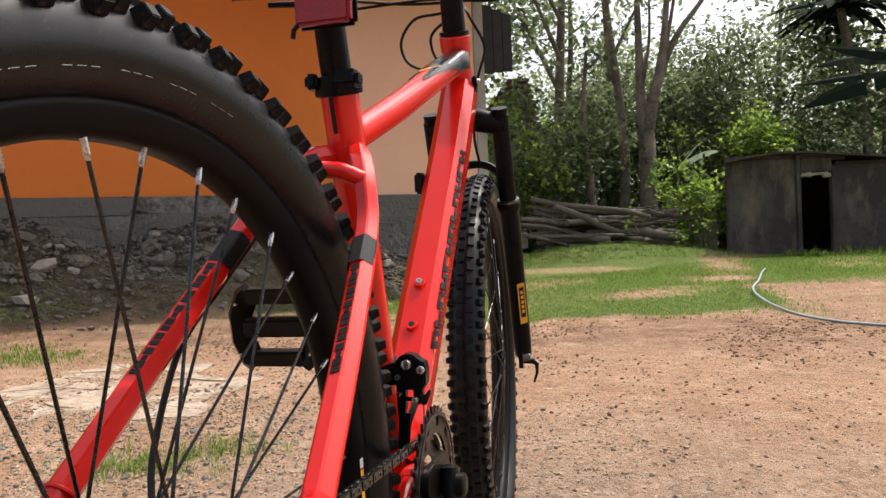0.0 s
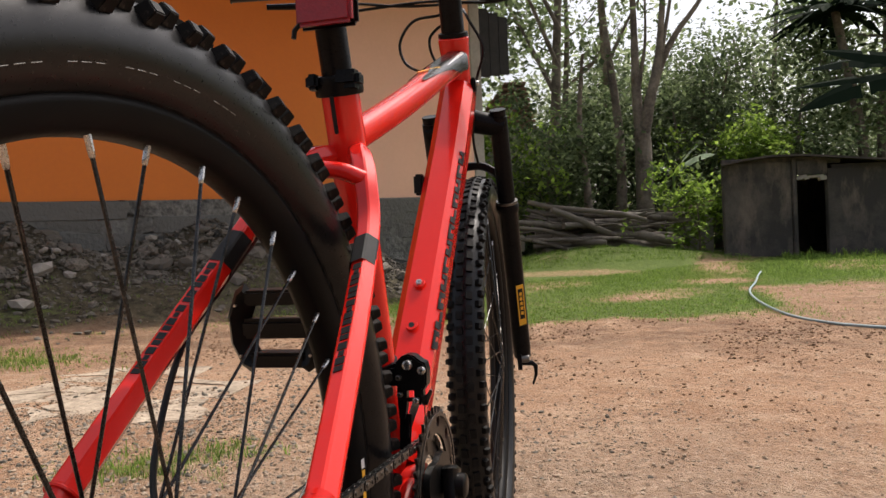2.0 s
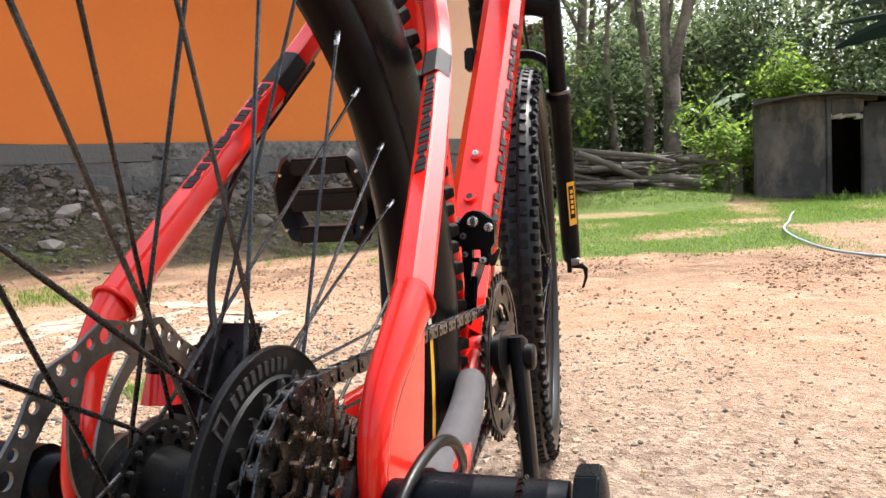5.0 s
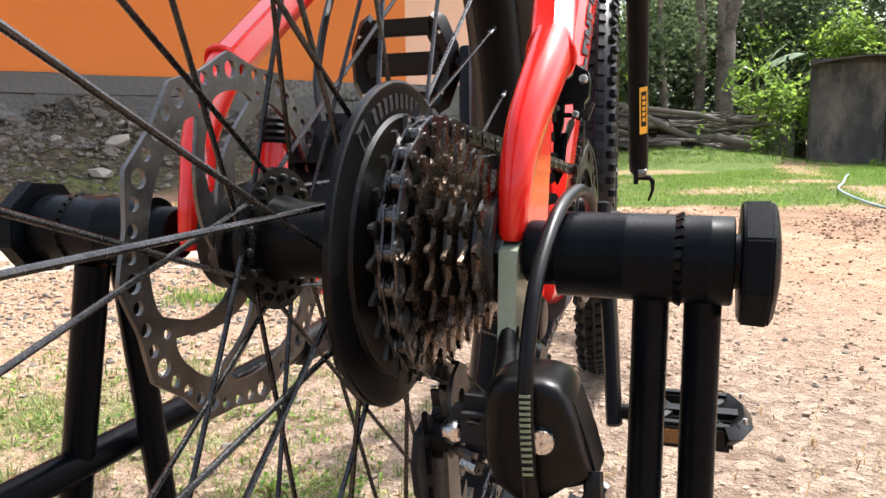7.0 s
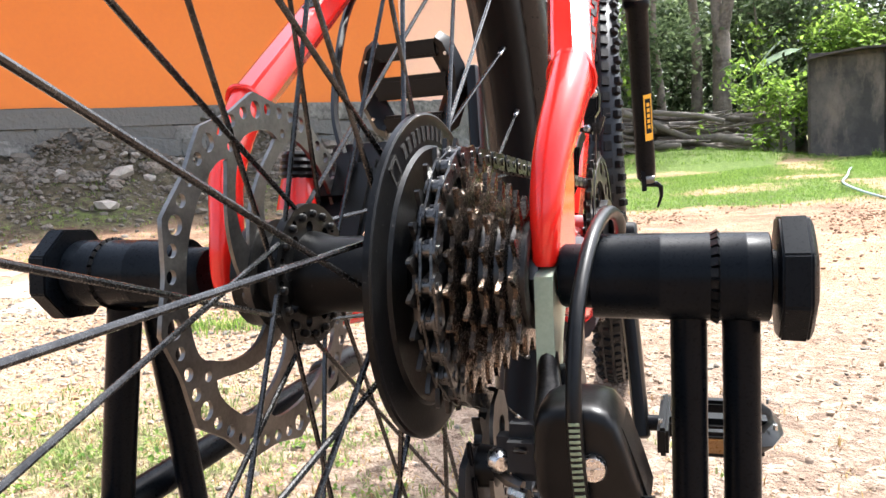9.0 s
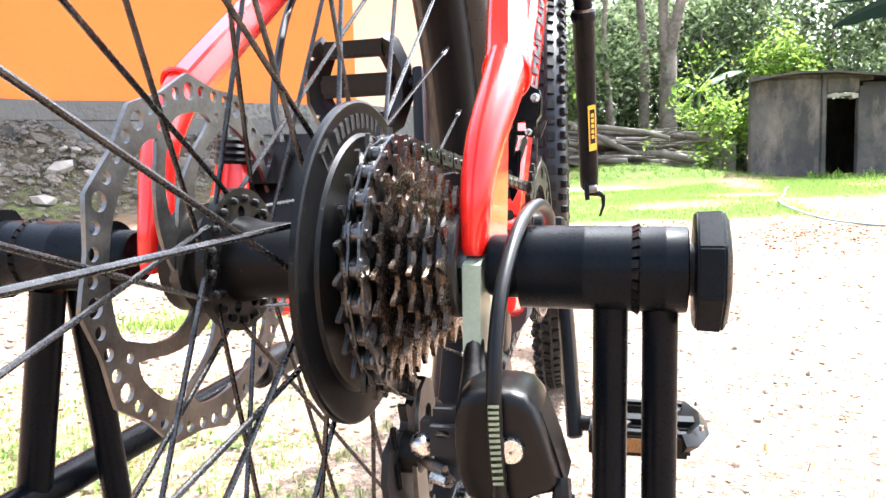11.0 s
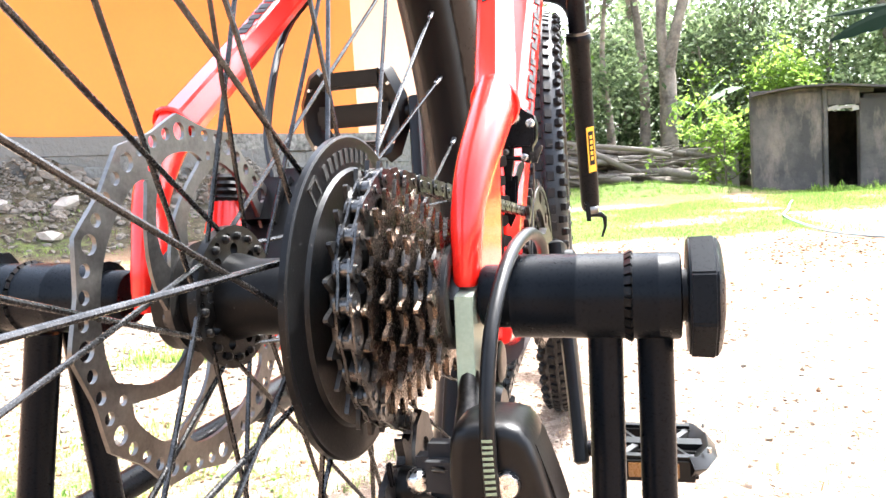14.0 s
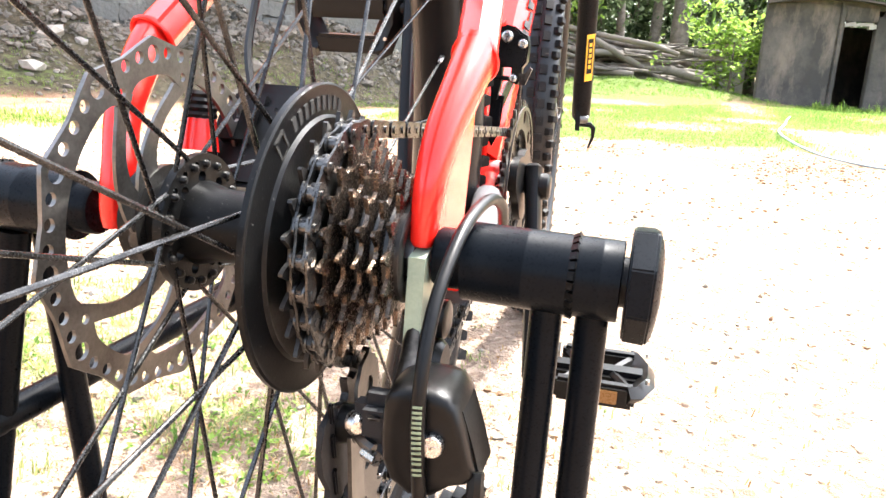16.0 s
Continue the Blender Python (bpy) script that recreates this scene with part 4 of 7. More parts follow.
# headset, stem, handlebar
part("headset_spacer", tube([HEAD_TOP, HEAD_TOP + d * 0.006, HEAD_TOP + d * 0.007, HEAD_TOP + d * 0.07], [0.024, 0.0235, 0.0185, 0.0178], 20), BLACK, bike)
part("stem", tube([HEAD_TOP + d * 0.075, HEAD_TOP + d * 0.09 + Vector((0, 0.07, 0.0))], 0.018, 16), BLACK, bike)
bar_y, bar_z = 0.872, 1.000
bar = part("handlebar", tube([(-0.365, bar_y - 0.035, bar_z + 0.004), (-0.20, bar_y - 0.012, bar_z + 0.002), (-0.06, bar_y, bar_z - 0.012), (0.06, bar_y, bar_z - 0.012), (0.20, bar_y - 0.012, bar_z + 0.002), (0.365, bar_y - 0.035, bar_z + 0.004)], 0.0125, 14, 30), BLACK, bike)
for s in (1, -1):
    part("grip", tube([(0.245 * s, bar_y - 0.018, bar_z + 0.002), (0.25 * s, bar_y - 0.019, bar_z + 0.002), (0.37 * s, bar_y - 0.035, bar_z + 0.004), (0.372 * s, bar_y - 0.0355, bar_z + 0.004)], [0.0165, 0.016, 0.0155, 0.0175], 14), RUBBER, bar)
    part("brake_lever", tube([(0.19 * s, bar_y - 0.01, bar_z - 0.005), (0.20 * s, bar_y + 0.03, bar_z - 0.008), (0.26 * s, bar_y + 0.035, bar_z - 0.010), (0.33 * s, bar_y + 0.018, bar_z - 0.008)], [0.011, 0.01, 0.006, 0.005], 8, 0), BLACK, bar)
for i, pts in enumerate((
        [(-0.005, 0.89, 0.945), (-0.038, 0.87, 0.934), (-0.077, 0.86, 0.926), (-0.101, 0.86, 0.893), (-0.093, 0.86, 0.859), (-0.060, 0.84, 0.838), (-0.020, 0.825, 0.835)],
        [(-0.002, 0.89, 0.940), (-0.019, 0.87, 0.925), (-0.049, 0.86, 0.897), (-0.044, 0.86, 0.861), (-0.018, 0.84, 0.845)],
        [(0.002, 0.89, 0.945), (0.016, 0.86, 0.919), (0.038, 0.86, 0.869), (0.024, 0.86, 0.816), (0.012, 0.875, 0.735), (0.012, 0.91, 0.690)],
        [(-0.22, 0.85, 0.972), (-0.169, 0.86, 0.966), (-0.09, 0.875, 0.957), (0.0, 0.885, 0.955), (0.08, 0.865, 0.950), (0.20, 0.86, 0.975)],
        [(-0.21, 0.86, 0.955), (-0.169, 0.86, 0.955), (-0.05, 0.88, 0.962), (0.06, 0.87, 0.946), (0.16, 0.86, 0.965)])):
    part("cable", tube(pts, 0.0024, 6, 30), PLASTIC, bike, "black cable housing")
part("cable_stop", block((0.008, 0.016, 0.022), (0.024, 0.838, 0.808), 0.002), BLACK, bike)
part("head_cable_bolt", lathe([(0, 0.005), (0.004, 0.0045), (0.006, 0.003)], 10, (0.026, 0.845, 0.812)), CHROME, bike, "silver cable guide bolt")
part("cable_clip", block((0.014, 0.02, 0.03), (-0.034, 0.70, 0.645), 0.003), PLASTIC, bike)

# fork
AX = Vector((0, 0.110, -0.284)).normalized()
for s in (1, -1):
    foot = Vector((FRONT.x + 0.057 * s, 1.062, 0.338))
    seal = foot - AX * 0.305
    crown = foot - AX * 0.442
    leg = part("fork_lower_leg", tube([seal, seal + AX * 0.004, seal + AX * 0.014, seal + AX * 0.018, seal + AX * 0.12, foot - AX * 0.02, foot, foot + AX * 0.006], [0.0185, 0.0205, 0.0205, 0.018, 0.0167, 0.0165, 0.0160, 0.012], 20), BLACK, bike, "gloss black fork lower leg")
    part("fork_stanchion", tube([crown - AX * 0.014, seal], 0.0150, 18), BLACK, bike)
    part("fork_knob", lathe([(-0.008, 0.014), (0.008, 0.0125)], 14), BLACK, leg).matrix_basis = Matrix.Translation(crown - AX * 0.018) @ AX.to_track_quat("X", "Z").to_matrix().to_4x4()
    part("seal_ring", tube([seal - AX * 0.0035, seal + AX * 0.001], 0.0192, 20), STEEL, leg, "grey wiper ring")
    # yellow-edged sticker with bars for its print
    c = foot - AX * 0.112
    side_v = Vector((0.45 * s, -0.9, 0)).normalized()
    side_v = (side_v - AX * side_v.dot(AX)).normalized()
    m = Matrix(((*AX, 0), (*side_v.cross(AX), 0), (*side_v, 0), (0, 0, 0, 1))).transposed()
    stick = part("fork_sticker", block((0.080, 0.014, 0.0012), c + side_v * 0.0168, rot=m), YELLOW, leg, "yellow and black sticker", smooth=0)
    bm = block((0.060, 0.0095, 0.0012), c + side_v * 0.0174 - AX * 0.003, rot=m)
    part("sticker_field", bm, DECAL, leg, smooth=0)
    bm = bmesh.new()
    for i in range(5):
        block((0.0062, 0.0050, 0.001), c + side_v * 0.0181 + AX * (-0.023 + i * 0.0095), rot=m, bm=bm)
    part("sticker_print", bm, YELLOW, leg, "row of bars for small print", smooth=0)
    part("fork_dropout", plate([(-0.012, -0.018), (0.012, -0.018), (0.014, 0.012), (0.006, 0.03), (-0.010, 0.03)], (), 0.008, wheel_plane(FRONT.x + 0.052 * s, 1.052, 0.332)), BLACK, leg)
crown_c = Vector((FRONT.x, 1.062, 0.338)) - AX * 0.442
part("fork_crown", tube([crown_c + Vector((-0.066, 0, -0.004)), crown_c + Vector((-0.05, 0, 0)), crown_c + Vector((0.006, -0.008, 0.012)), crown_c + Vector((0.05, 0, 0)), crown_c + Vector((0.066, 0, -0.004))], [0.015, 0.018, 0.021, 0.018, 0.015], 14), BLACK, bike)
bm = bmesh.new()
sweep(bm, spline([(FRONT.x + 0.055, 0.965, 0.622), (FRONT.x + 0.048, 0.972, 0.665), (FRONT.x + 0.02, 0.975, 0.690), (FRONT.x - 0.02, 0.975, 0.690), (FRONT.x - 0.048, 0.972, 0.665), (FRONT.x - 0.055, 0.965, 0.622)], 24), 0.009, rounded(10, 1, 0.8, 3), (0, 1, 0))
part("fork_arch", bm, BLACK, bike)
part("axle_lever", tube([(FRONT.x + 0.050, 1.050, 0.326), (FRONT.x + 0.074, 1.054, 0.324), (FRONT.x + 0.080, 1.056, 0.318), (FRONT.x + 0.080, 1.058, 0.302), (FRONT.x + 0.073, 1.060, 0.283)], [0.005, 0.0052, 0.0045, 0.003, 0.002], 8), BLACK, bike)
part("front_axle_nut", lathe([(FRONT.x + 0.05, 0.009), (FRONT.x + 0.064, 0.008), (FRONT.x + 0.07, 0.006)], 14, (0, FRONT.y, FRONT.z)), STEEL, bike)


# ---- wheels ----
def tyre_profile(mid_r=0.3180, half=0.0275, rise=0.0255):
    out = []
    for i in range(25):
        a = math.pi * (-0.84 + 1.68 * i / 24)
        out.append((half * math.sin(a), mid_r + rise * math.cos(a) * (1.0 if math.cos(a) > 0 else 0.90)))
    return out


def lug_mesh(name, sx, sy, sz, taper):
    return mesh_of(name, block((sx, sy, sz), (0, 0, sz / 2 - 0.0015), 0.0006, taper=taper), LUG, 30)


SIDE_LUG = lug_mesh("tread_block", 0.0110, 0.0108, 0.0090, 0.74)
tyre_bm = lathe(tyre_profile(), 128, closed=False)
for f in [f for f in tyre_bm.faces if len(f.verts) > 4]:
    tyre_bm.faces.remove(f)
TYRE = mesh_of("tyre", tyre_bm, RUBBER, 60)
tyre_bm = lathe(tyre_profile(0.3240, 0.0295, 0.0310), 128, closed=False)
for f in [f for f in tyre_bm.faces if len(f.verts) > 4]:
    tyre_bm.faces.remove(f)
TYRE_REAR = mesh_of("tyre", tyre_bm, RUBBER, 60)
dash_bm = tube([(0.0274, 0.3175 * math.cos(a), 0.3175 * math.sin(a)) for a in np.linspace(-0.0095, 0.0095, 4)], 0.00028, 6)
bead_bm = tube([(0.0150, 0.2990 * math.cos(a), 0.2990 * math.sin(a)) for a in np.linspace(0, 2 * math.pi, 97)[:-1]], 0.0013, 6, closed=True)
BEAD = mesh_of("bead_line", bead_bm, DULL, 60)
BEAD_REAR = BEAD.copy()
BEAD_REAR.transform(Matrix.Diagonal((1.08, 1.011, 1.011, 1)))
DASH = mesh_of("sidewall_dash", dash_bm, DASH_INK, 0)
rim_bm = lathe([(-0.0125, 0.2985), (-0.0145, 0.2975), (-0.0145, 0.2935), (-0.0132, 0.290), (-0.0115, 0.2830), (-0.006, 0.2795), (0.006, 0.2795), (0.0115, 0.2830), (0.0132, 0.290), (0.0145, 0.2935), (0.0145, 0.2975), (0.0125, 0.2985)], 128, closed=True)
RIM_MESH = mesh_of("rim", rim_bm, RIM, 75)
RIM_REAR = RIM_MESH.copy()
RIM_REAR.transform(Matrix.Diagonal((1.1, 1.011, 1.011, 1)))


def rim_band(name, a0, a1, mat):
    """A thin printed band on the rim's right flank, from one angle to another."""
    bm = bmesh.new()
    n = max(3, int((a1 - a0) / 0.045))
    rows_ = [[bm.verts.new((x, r * math.cos(a), r * math.sin(a))) for a in np.linspace(a0, a1, n)] for x, r in ((0.0125, 0.2855), (0.0136, 0.2900))]
    for i in range(n - 1):
        bm.faces.new((rows_[0][i], rows_[0][i + 1], rows_[1][i + 1], rows_[1][i]))
    return mesh_of(name, bm, mat, 0)


DECAL_RING = rim_band("rim_decal", 0, 0.80, YELLOW)
DECAL_TIP = rim_band("decal_tip", 0.805, 0.835, WHITE_INK)
nip_bm = lathe([(0.0, 0.0019), (0.008, 0.0018), (0.0115, 0.0015), (0.012, 0.0010)], 8)
bmesh.ops.transform(nip_bm, matrix=Matrix.Rotation(math.pi / 2, 4, "Y"), verts=nip_bm.verts)
NIPPLE = mesh_of("nipple", nip_bm, CHROME, 40)


def spoked_wheel(name, centre, flanges, turn, flange_r, lug_turn, spokes=36, lead_by=(0.81, -0.85), off=(0.0, 0.0), ends=(-0.004, 0.004)):
    """Rim, tyre with its blocks, and crossed spokes; flanges are the two x of the hub flanges, off the spokes' centre at the rim."""
    grow = 1.011 if name == "rear_wheel" else 1.0
    rim = new(name, RIM_REAR if grow > 1 else RIM_MESH)
    rim.parent = bike
    base = Matrix.Translation(centre)
    rim.matrix_basis = base
    tagged(rim, "black spoked " + name.replace("_", " ") + " with a matt rim")
    print_m = (Matrix.Translation((0.0006, 0, 0)) @ Matrix.Diagonal((1.1, 1.011, 1.011, 1)) @ Matrix.Rotation(-0.72, 4, "X")) if grow > 1 else Matrix.Translation((0.0006, 0, 0)) @ Matrix.Rotation(2.6, 4, "X")
    put("rim_decal", DECAL_RING, print_m, rim, "thin yellow rim decal")
    put("decal_tip", DECAL_TIP, print_m, rim, "white end of the decal")
    rim_r = 0.2805 * grow
    for k in range(spokes):
        side = k % 2
        a = turn + 2 * math.pi * k / spokes
        lead = 1 if ((k // 2) % 2 == 1) == (side == 1) else -1
        b = a + (lead_by[0] if lead > 0 else lead_by[1])
        e = Vector((ends[side], off[0] + 0.2804 * math.cos(a), off[1] + 0.2804 * math.sin(a)))
        hx = flanges[side] - 0.0004 * lead
        h = Vector((hx, flange_r * math.cos(b), flange_r * math.sin(b)))
        if grow > 1:
            h.z += HUB_UP - HUB_TILT * hx
        dv = (h - e).normalized()
        # out along the spoke to the rim's inner wall
        bq, cq = e.y * dv.y + e.z * dv.z, e.y ** 2 + e.z ** 2 - rim_r ** 2
        aq = dv.y ** 2 + dv.z ** 2
        e = e + dv * ((-bq - math.sqrt(max(0.0, bq * bq - aq * cq))) / aq)
        sp = part("spoke", tube([e + dv * 0.010, h], 0.00112, 8), SPOKE, rim)
        put("nipple", NIPPLE, Matrix.Translation(e) @ dv.to_track_quat("-Z", "Y").to_matrix().to_4x4(), rim)
    rear_one = name == "rear_wheel"
    lift, reach = (0.3238, 0.0306) if rear_one else (0.3178, 0.0255)
    tyre = new(name.replace("wheel", "tyre"), TYRE_REAR if rear_one else TYRE)
    tyre.parent = bike
    tyre.matrix_basis = base
    tagged(tyre, "knobbly black mountain tyre")
    for i in range(11, 21):
        for j in range(3):
            put("sidewall_dash", DASH, Matrix.Translation((-0.0005 if rear_one else -0.0007, 0, 0)) @ Matrix.Diagonal((1, 0.984, 0.984, 1)) @ Matrix.Rotation(0.1222 * i + 0.0285 * j, 4, "X"), tyre)
    put("bead_line", BEAD_REAR if rear_one else BEAD, Matrix.Identity(4), tyre, "thin raised bead line beside the rim")
    count = 126
    for i in range(count):
        for s in (1, -1):
            a = lug_turn + 2 * math.pi * (i + 0.5) / count
            tilt = 1.0 if i % 2 else 0.84
            m = Matrix.Rotation(a - math.pi / 2, 4, "X") @ Matrix.Translation((0, 0, lift)) @ Matrix.Rotation(tilt * s, 4, "Y") @ Matrix.Translation((0, 0, reach))
            put("tread_block", SIDE_LUG, m, tyre)
    centre_bm = bmesh.new()
    rows = 74 if rear_one else 96
    for i in range(rows):
        for s in (1, -1):
            a = lug_turn + 2 * math.pi * (i + (0.0 if s > 0 else 0.35)) / rows
            m = Matrix.Rotation(a - math.pi / 2, 4, "X") @ Matrix.Translation((0, 0, lift)) @ Matrix.Rotation(0.27 * s, 4, "Y") @ Matrix.Translation((0, 0, reach - 0.0008))
            block((0.0098, 0.0150 if rear_one else 0.0120, 0.0060), m @ Vector((0, 0, 0.0015)), rot=m.to_3x3().to_4x4(), bm=centre_bm)
    tagged(part("centre_tread", centre_bm, LUG, tyre, "close rows of centre blocks", smooth=0), kind="stuff")
    return rim


HUB_UP, HUB_TILT = 0.0038, 0.018
TILT = Matrix.Translation(AXLE + Vector((0, 0, HUB_UP))) @ Matrix.Rotation(HUB_TILT, 4, "Y") @ Matrix.Translation(-AXLE)
rear = spoked_wheel("rear_wheel", AXLE, (-0.0303, 0.0228), 0.1253, 0.0267, 0.02, off=(0.0072, 0.0024), ends=(0.0033, 0.0056))
front = spoked_wheel("front_wheel", FRONT, (-0.028, 0.028), 0.05, 0.022, 0.01, lead_by=(1.02, -1.02))

# the front end is turned a little to the left
STEER = Matrix.Translation(HEAD_LOW) @ Matrix.Rotation(radians(5.5), 4, -AX) @ Matrix.Translation(-HEAD_LOW)
for ob in bike.children:
    if ob.name.split(".")[0] in ("front_wheel", "front_tyre", "fork_lower_leg", "fork_stanchion", "fork_crown", "fork_arch", "axle_lever", "front_axle_nut", "handlebar", "stem", "headset_spacer"):
        ob.matrix_basis = STEER @ ob.matrix_basis

# and leans to its right
LEAN = Matrix.Translation((FRONT.x, FRONT.y, 0.60)) @ Matrix.Rotation(0.030, 4, "Y") @ Matrix.Translation((-FRONT.x, -FRONT.y, -0.60))
for ob in bike.children:
    if ob.name.split(".")[0] in ("front_wheel", "front_tyre"):
        ob.matrix_basis = LEAN @ ob.matrix_basis

# rear hub, brake rotor, spoke guard, sprockets
hub = part("rear_hub", lathe([(-0.066, 0.0075), (-0.0555, 0.0075), (-0.0555, 0.0235), (-0.046, 0.0235), (-0.046, 0.0185), (-0.0335, 0.0185), (-0.0275, 0.0190), (-0.018, 0.0165), (0.010, 0.0165), (0.0165, 0.021), (0.0175, 0.0315), (0.0210, 0.0315), (0.0215, 0.016), (0.064, 0.0135), (0.066, 0.0075)], 40, AXLE), DULL, bike, "scuffed black rear hub")
for k in range(6):
    a = 2 * math.pi * k / 6 + 0.3
    part("rotor_bolt", lathe([(-0.0500, 0.0045), (-0.0470, 0.0045), (-0.0462, 0.003)], 10, AXLE + Vector((0, 0.020 * math.cos(a), 0.020 * math.sin(a)))), DARKSTEEL, hub)
flange_holes = [ring_points(0.0150, 24)] + [ring_points(0.0017, 8, 0.0268 * math.cos(2 * math.pi * k / 18), 0.0268 * math.sin(2 * math.pi * k / 18)) for k in range(18)]
flange_holes += [ring_points(0.0029, 10, 0.0208 * math.cos(2 * math.pi * k / 9 + 0.2), 0.0208 * math.sin(2 * math.pi * k / 9 + 0.2)) for k in range(9)]
bm = plate(ring_points(0.0312, 48), flange_holes, 0.0040, wheel_plane(-0.0305, 0, AXLE.z))
part("hub_flange", bm, DULL, hub, "drilled black hub flange")
for k in range(18):
    a = 2 * math.pi * k / 18 + 0.1
    part("spoke_head", lathe([(-0.0285, 0.0019), (-0.0268, 0.0017), (-0.0262, 0.0008)], 8, AXLE + Vector((0, 0.0265 * math.cos(a), 0.0265 * math.sin(a)))), DARKSTEEL, hub)
ROTOR_PHASE = radians(96.6)
ARMS = [radians(v) for v in (79, 117, 209, 250, 328, 6)]
outline = []
for i in range(144):
    a = 2 * math.pi * i / 144
    k = (a * 12 / (2 * math.pi)) % 1.0 - 0.5
    edge = 0.0757 + 0.0046 * (abs(k) * 2) ** 1.5
    outline.append((edge * math.cos(a + ROTOR_PHASE), edge * math.sin(a + ROTOR_PHASE)))
holes = []
for i in range(48):
    a = 2 * math.pi * i / 48 + ROTOR_PHASE
    holes.append(ring_points(0.0039 if i % 4 == 0 else 0.0027, 12, (0.0728 - 0.0006 * (i % 4 == 2)) * math.cos(a), (0.0728 - 0.0006 * (i % 4 == 2)) * math.sin(a)))
inner = []
for i in range(180):
    a = 2 * math.pi * i / 180
    near = min(abs((a - v + math.pi) % (2 * math.pi) - math.pi) for v in ARMS)
    r_ = 0.0640 - 0.0052 * math.exp(-(near / radians(6.5)) ** 2)
    inner.append((r_ * math.cos(a), r_ * math.sin(a)))
holes += [ring_points(0.0021, 10, 0.0636 * math.cos(v), 0.0636 * math.sin(v)) for v in ARMS]
holes.append(inner)
rotor = part("brake_rotor", plate(outline, holes, 0.0019, wheel_plane(-0.0470, 0, AXLE.z)), STEEL, bike, "perforated steel disc brake rotor with scalloped edge")
for a0 in ARMS:
    edge_a, edge_b = [], []
    for t in np.linspace(0, 1, 12):
        r_, a, w = 0.0604 - 0.038 * t, a0 + 0.90 * t ** 1.2, 0.0033 + 0.0060 * t * t + 0.0022 * (1 - t) ** 4
        edge_a.append((r_ * math.cos(a - w / r_), r_ * math.sin(a - w / r_)))
        edge_b.append((r_ * math.cos(a + w / r_), r_ * math.sin(a + w / r_)))
    part("rotor_arm", plate(edge_a + edge_b[::-1], (), 0.0017, wheel_plane(-0.0470, 0, AXLE.z)), STEEL, rotor)
part("rotor_carrier", plate(ring_points(0.0245, 40), (ring_points(0.012, 20),), 0.0034, wheel_plane(-0.0470, 0, AXLE.z)), DARKSTEEL, rotor, "dark rotor carrier")
guard = part("spoke_guard", lathe([(0.0262, 0.034), (0.0255, 0.054), (0.0250, 0.0640), (0.0258, 0.0664), (0.0282, 0.0666), (0.0288, 0.0656), (0.0284, 0.0640), (0.0292, 0.0535), (0.0306, 0.0522), (0.0296, 0.0500), (0.0292, 0.034)], 72, AXLE, closed=True), DULL, bike, "black plastic spoke guard disc, dusty and scuffed")
# raised marks on the guard as plain bars
for i in range(9):
    a = math.radians(119 - 5.4 * i)
    m = Matrix.Translation(AXLE + Vector((0.0287, 0.0582 * math.cos(a), 0.0582 * math.sin(a)))) @ Matrix.Rotation(a - math.pi / 2, 4, "X")
    t3 = m.to_3x3().to_4x4()
    bm = block((0.0010, 0.0036, 0.0062), m.translation, 0.0003, rot=t3)
    part("relief_mark", bm, RELIEF, guard, "raised bar of moulded lettering", smooth=0)
a = math.radians(131)
m = Matrix.Translation(AXLE + Vector((0.0287, 0.0580 * math.cos(a), 0.0580 * math.sin(a)))) @ Matrix.Rotation(a - math.pi / 2, 4, "X")
t3 = m.to_3x3().to_4x4()
bm = block((0.0010, 0.0078, 0.0013), m @ Vector((0, 0, 0.0042)), rot=t3)
block((0.0010, 0.0078, 0.0013), m @ Vector((0, 0, -0.0042)), rot=t3, bm=bm)
for dy in (-0.0034, 0.0034):
    block((0.0010, 0.0013, 0.0094), m @ Vector((0, dy, 0)), rot=t3, bm=bm)
part("guard_emblem", bm, RELIEF, guard, "raised plain emblem", smooth=0)


def sprocket(teeth, x, thick, bore, mat, name, parent, centre, holes_n=0, twist=0.0):
    pr = 0.0127 / (2 * math.sin(math.pi / teeth))
    outline = []
    for i in range(teeth):
        for da, dr in ((-0.46, -0.0037), (-0.28, -0.0032), (-0.13, 0.0012), (-0.03, 0.0034), (0.05, 0.0034), (0.15, 0.0008), (0.32, -0.0033)):
            a = 2 * math.pi * (i + da) / teeth + twist
            outline.append(((pr + dr) * math.cos(a), (pr + dr) * math.sin(a)))
    holes = [ring_points(bore, 32)]
    for i in range(holes_n):
        a = 2 * math.pi * i / holes_n + twist
        rr = (pr + bore) / 2
        holes.append(ring_points((pr - bore) * 0.26, 10, rr * math.cos(a), rr * math.sin(a)))
    return part(name, plate(outline, holes, thick, wheel_plane(x, centre.y, centre.z)), mat, parent)


part("freewheel_body", lathe([(0.030, 0.029), (0.036, 0.029), (0.047, 0.026), (0.064, 0.0215), (0.0675, 0.021), (0.0675, 0.014), (0.065, 0.013)], 36, AXLE), DARKSTEEL, bike, "dark freewheel body")
part("freewheel_lockring", lathe([(0.0690, 0.0160), (0.0715, 0.0160), (0.0715, 0.0205), (0.0708, 0.0215), (0.0690, 0.0215)], 36, AXLE, closed=True), DARKSTEEL, bike)
for i, (t, x) in enumerate(((26, 0.0380), (24, 0.0432), (22, 0.0486), (19, 0.0536), (17, 0.0586), (15, 0.0635), (14, 0.0682))):
    sprocket(t, x, 0.0018, 0.0265 if t > 18 else 0.0200, DARKSTEEL if i < 2 else BROWN, "sprocket", bike, AXLE, 7 if t > 23 else 0, 0.13 * i)
part("hub_locknut", lathe([(0.0660, 0.0105), (0.0735, 0.0105), (0.0737, 0.006)], 6, AXLE), STEEL, bike)

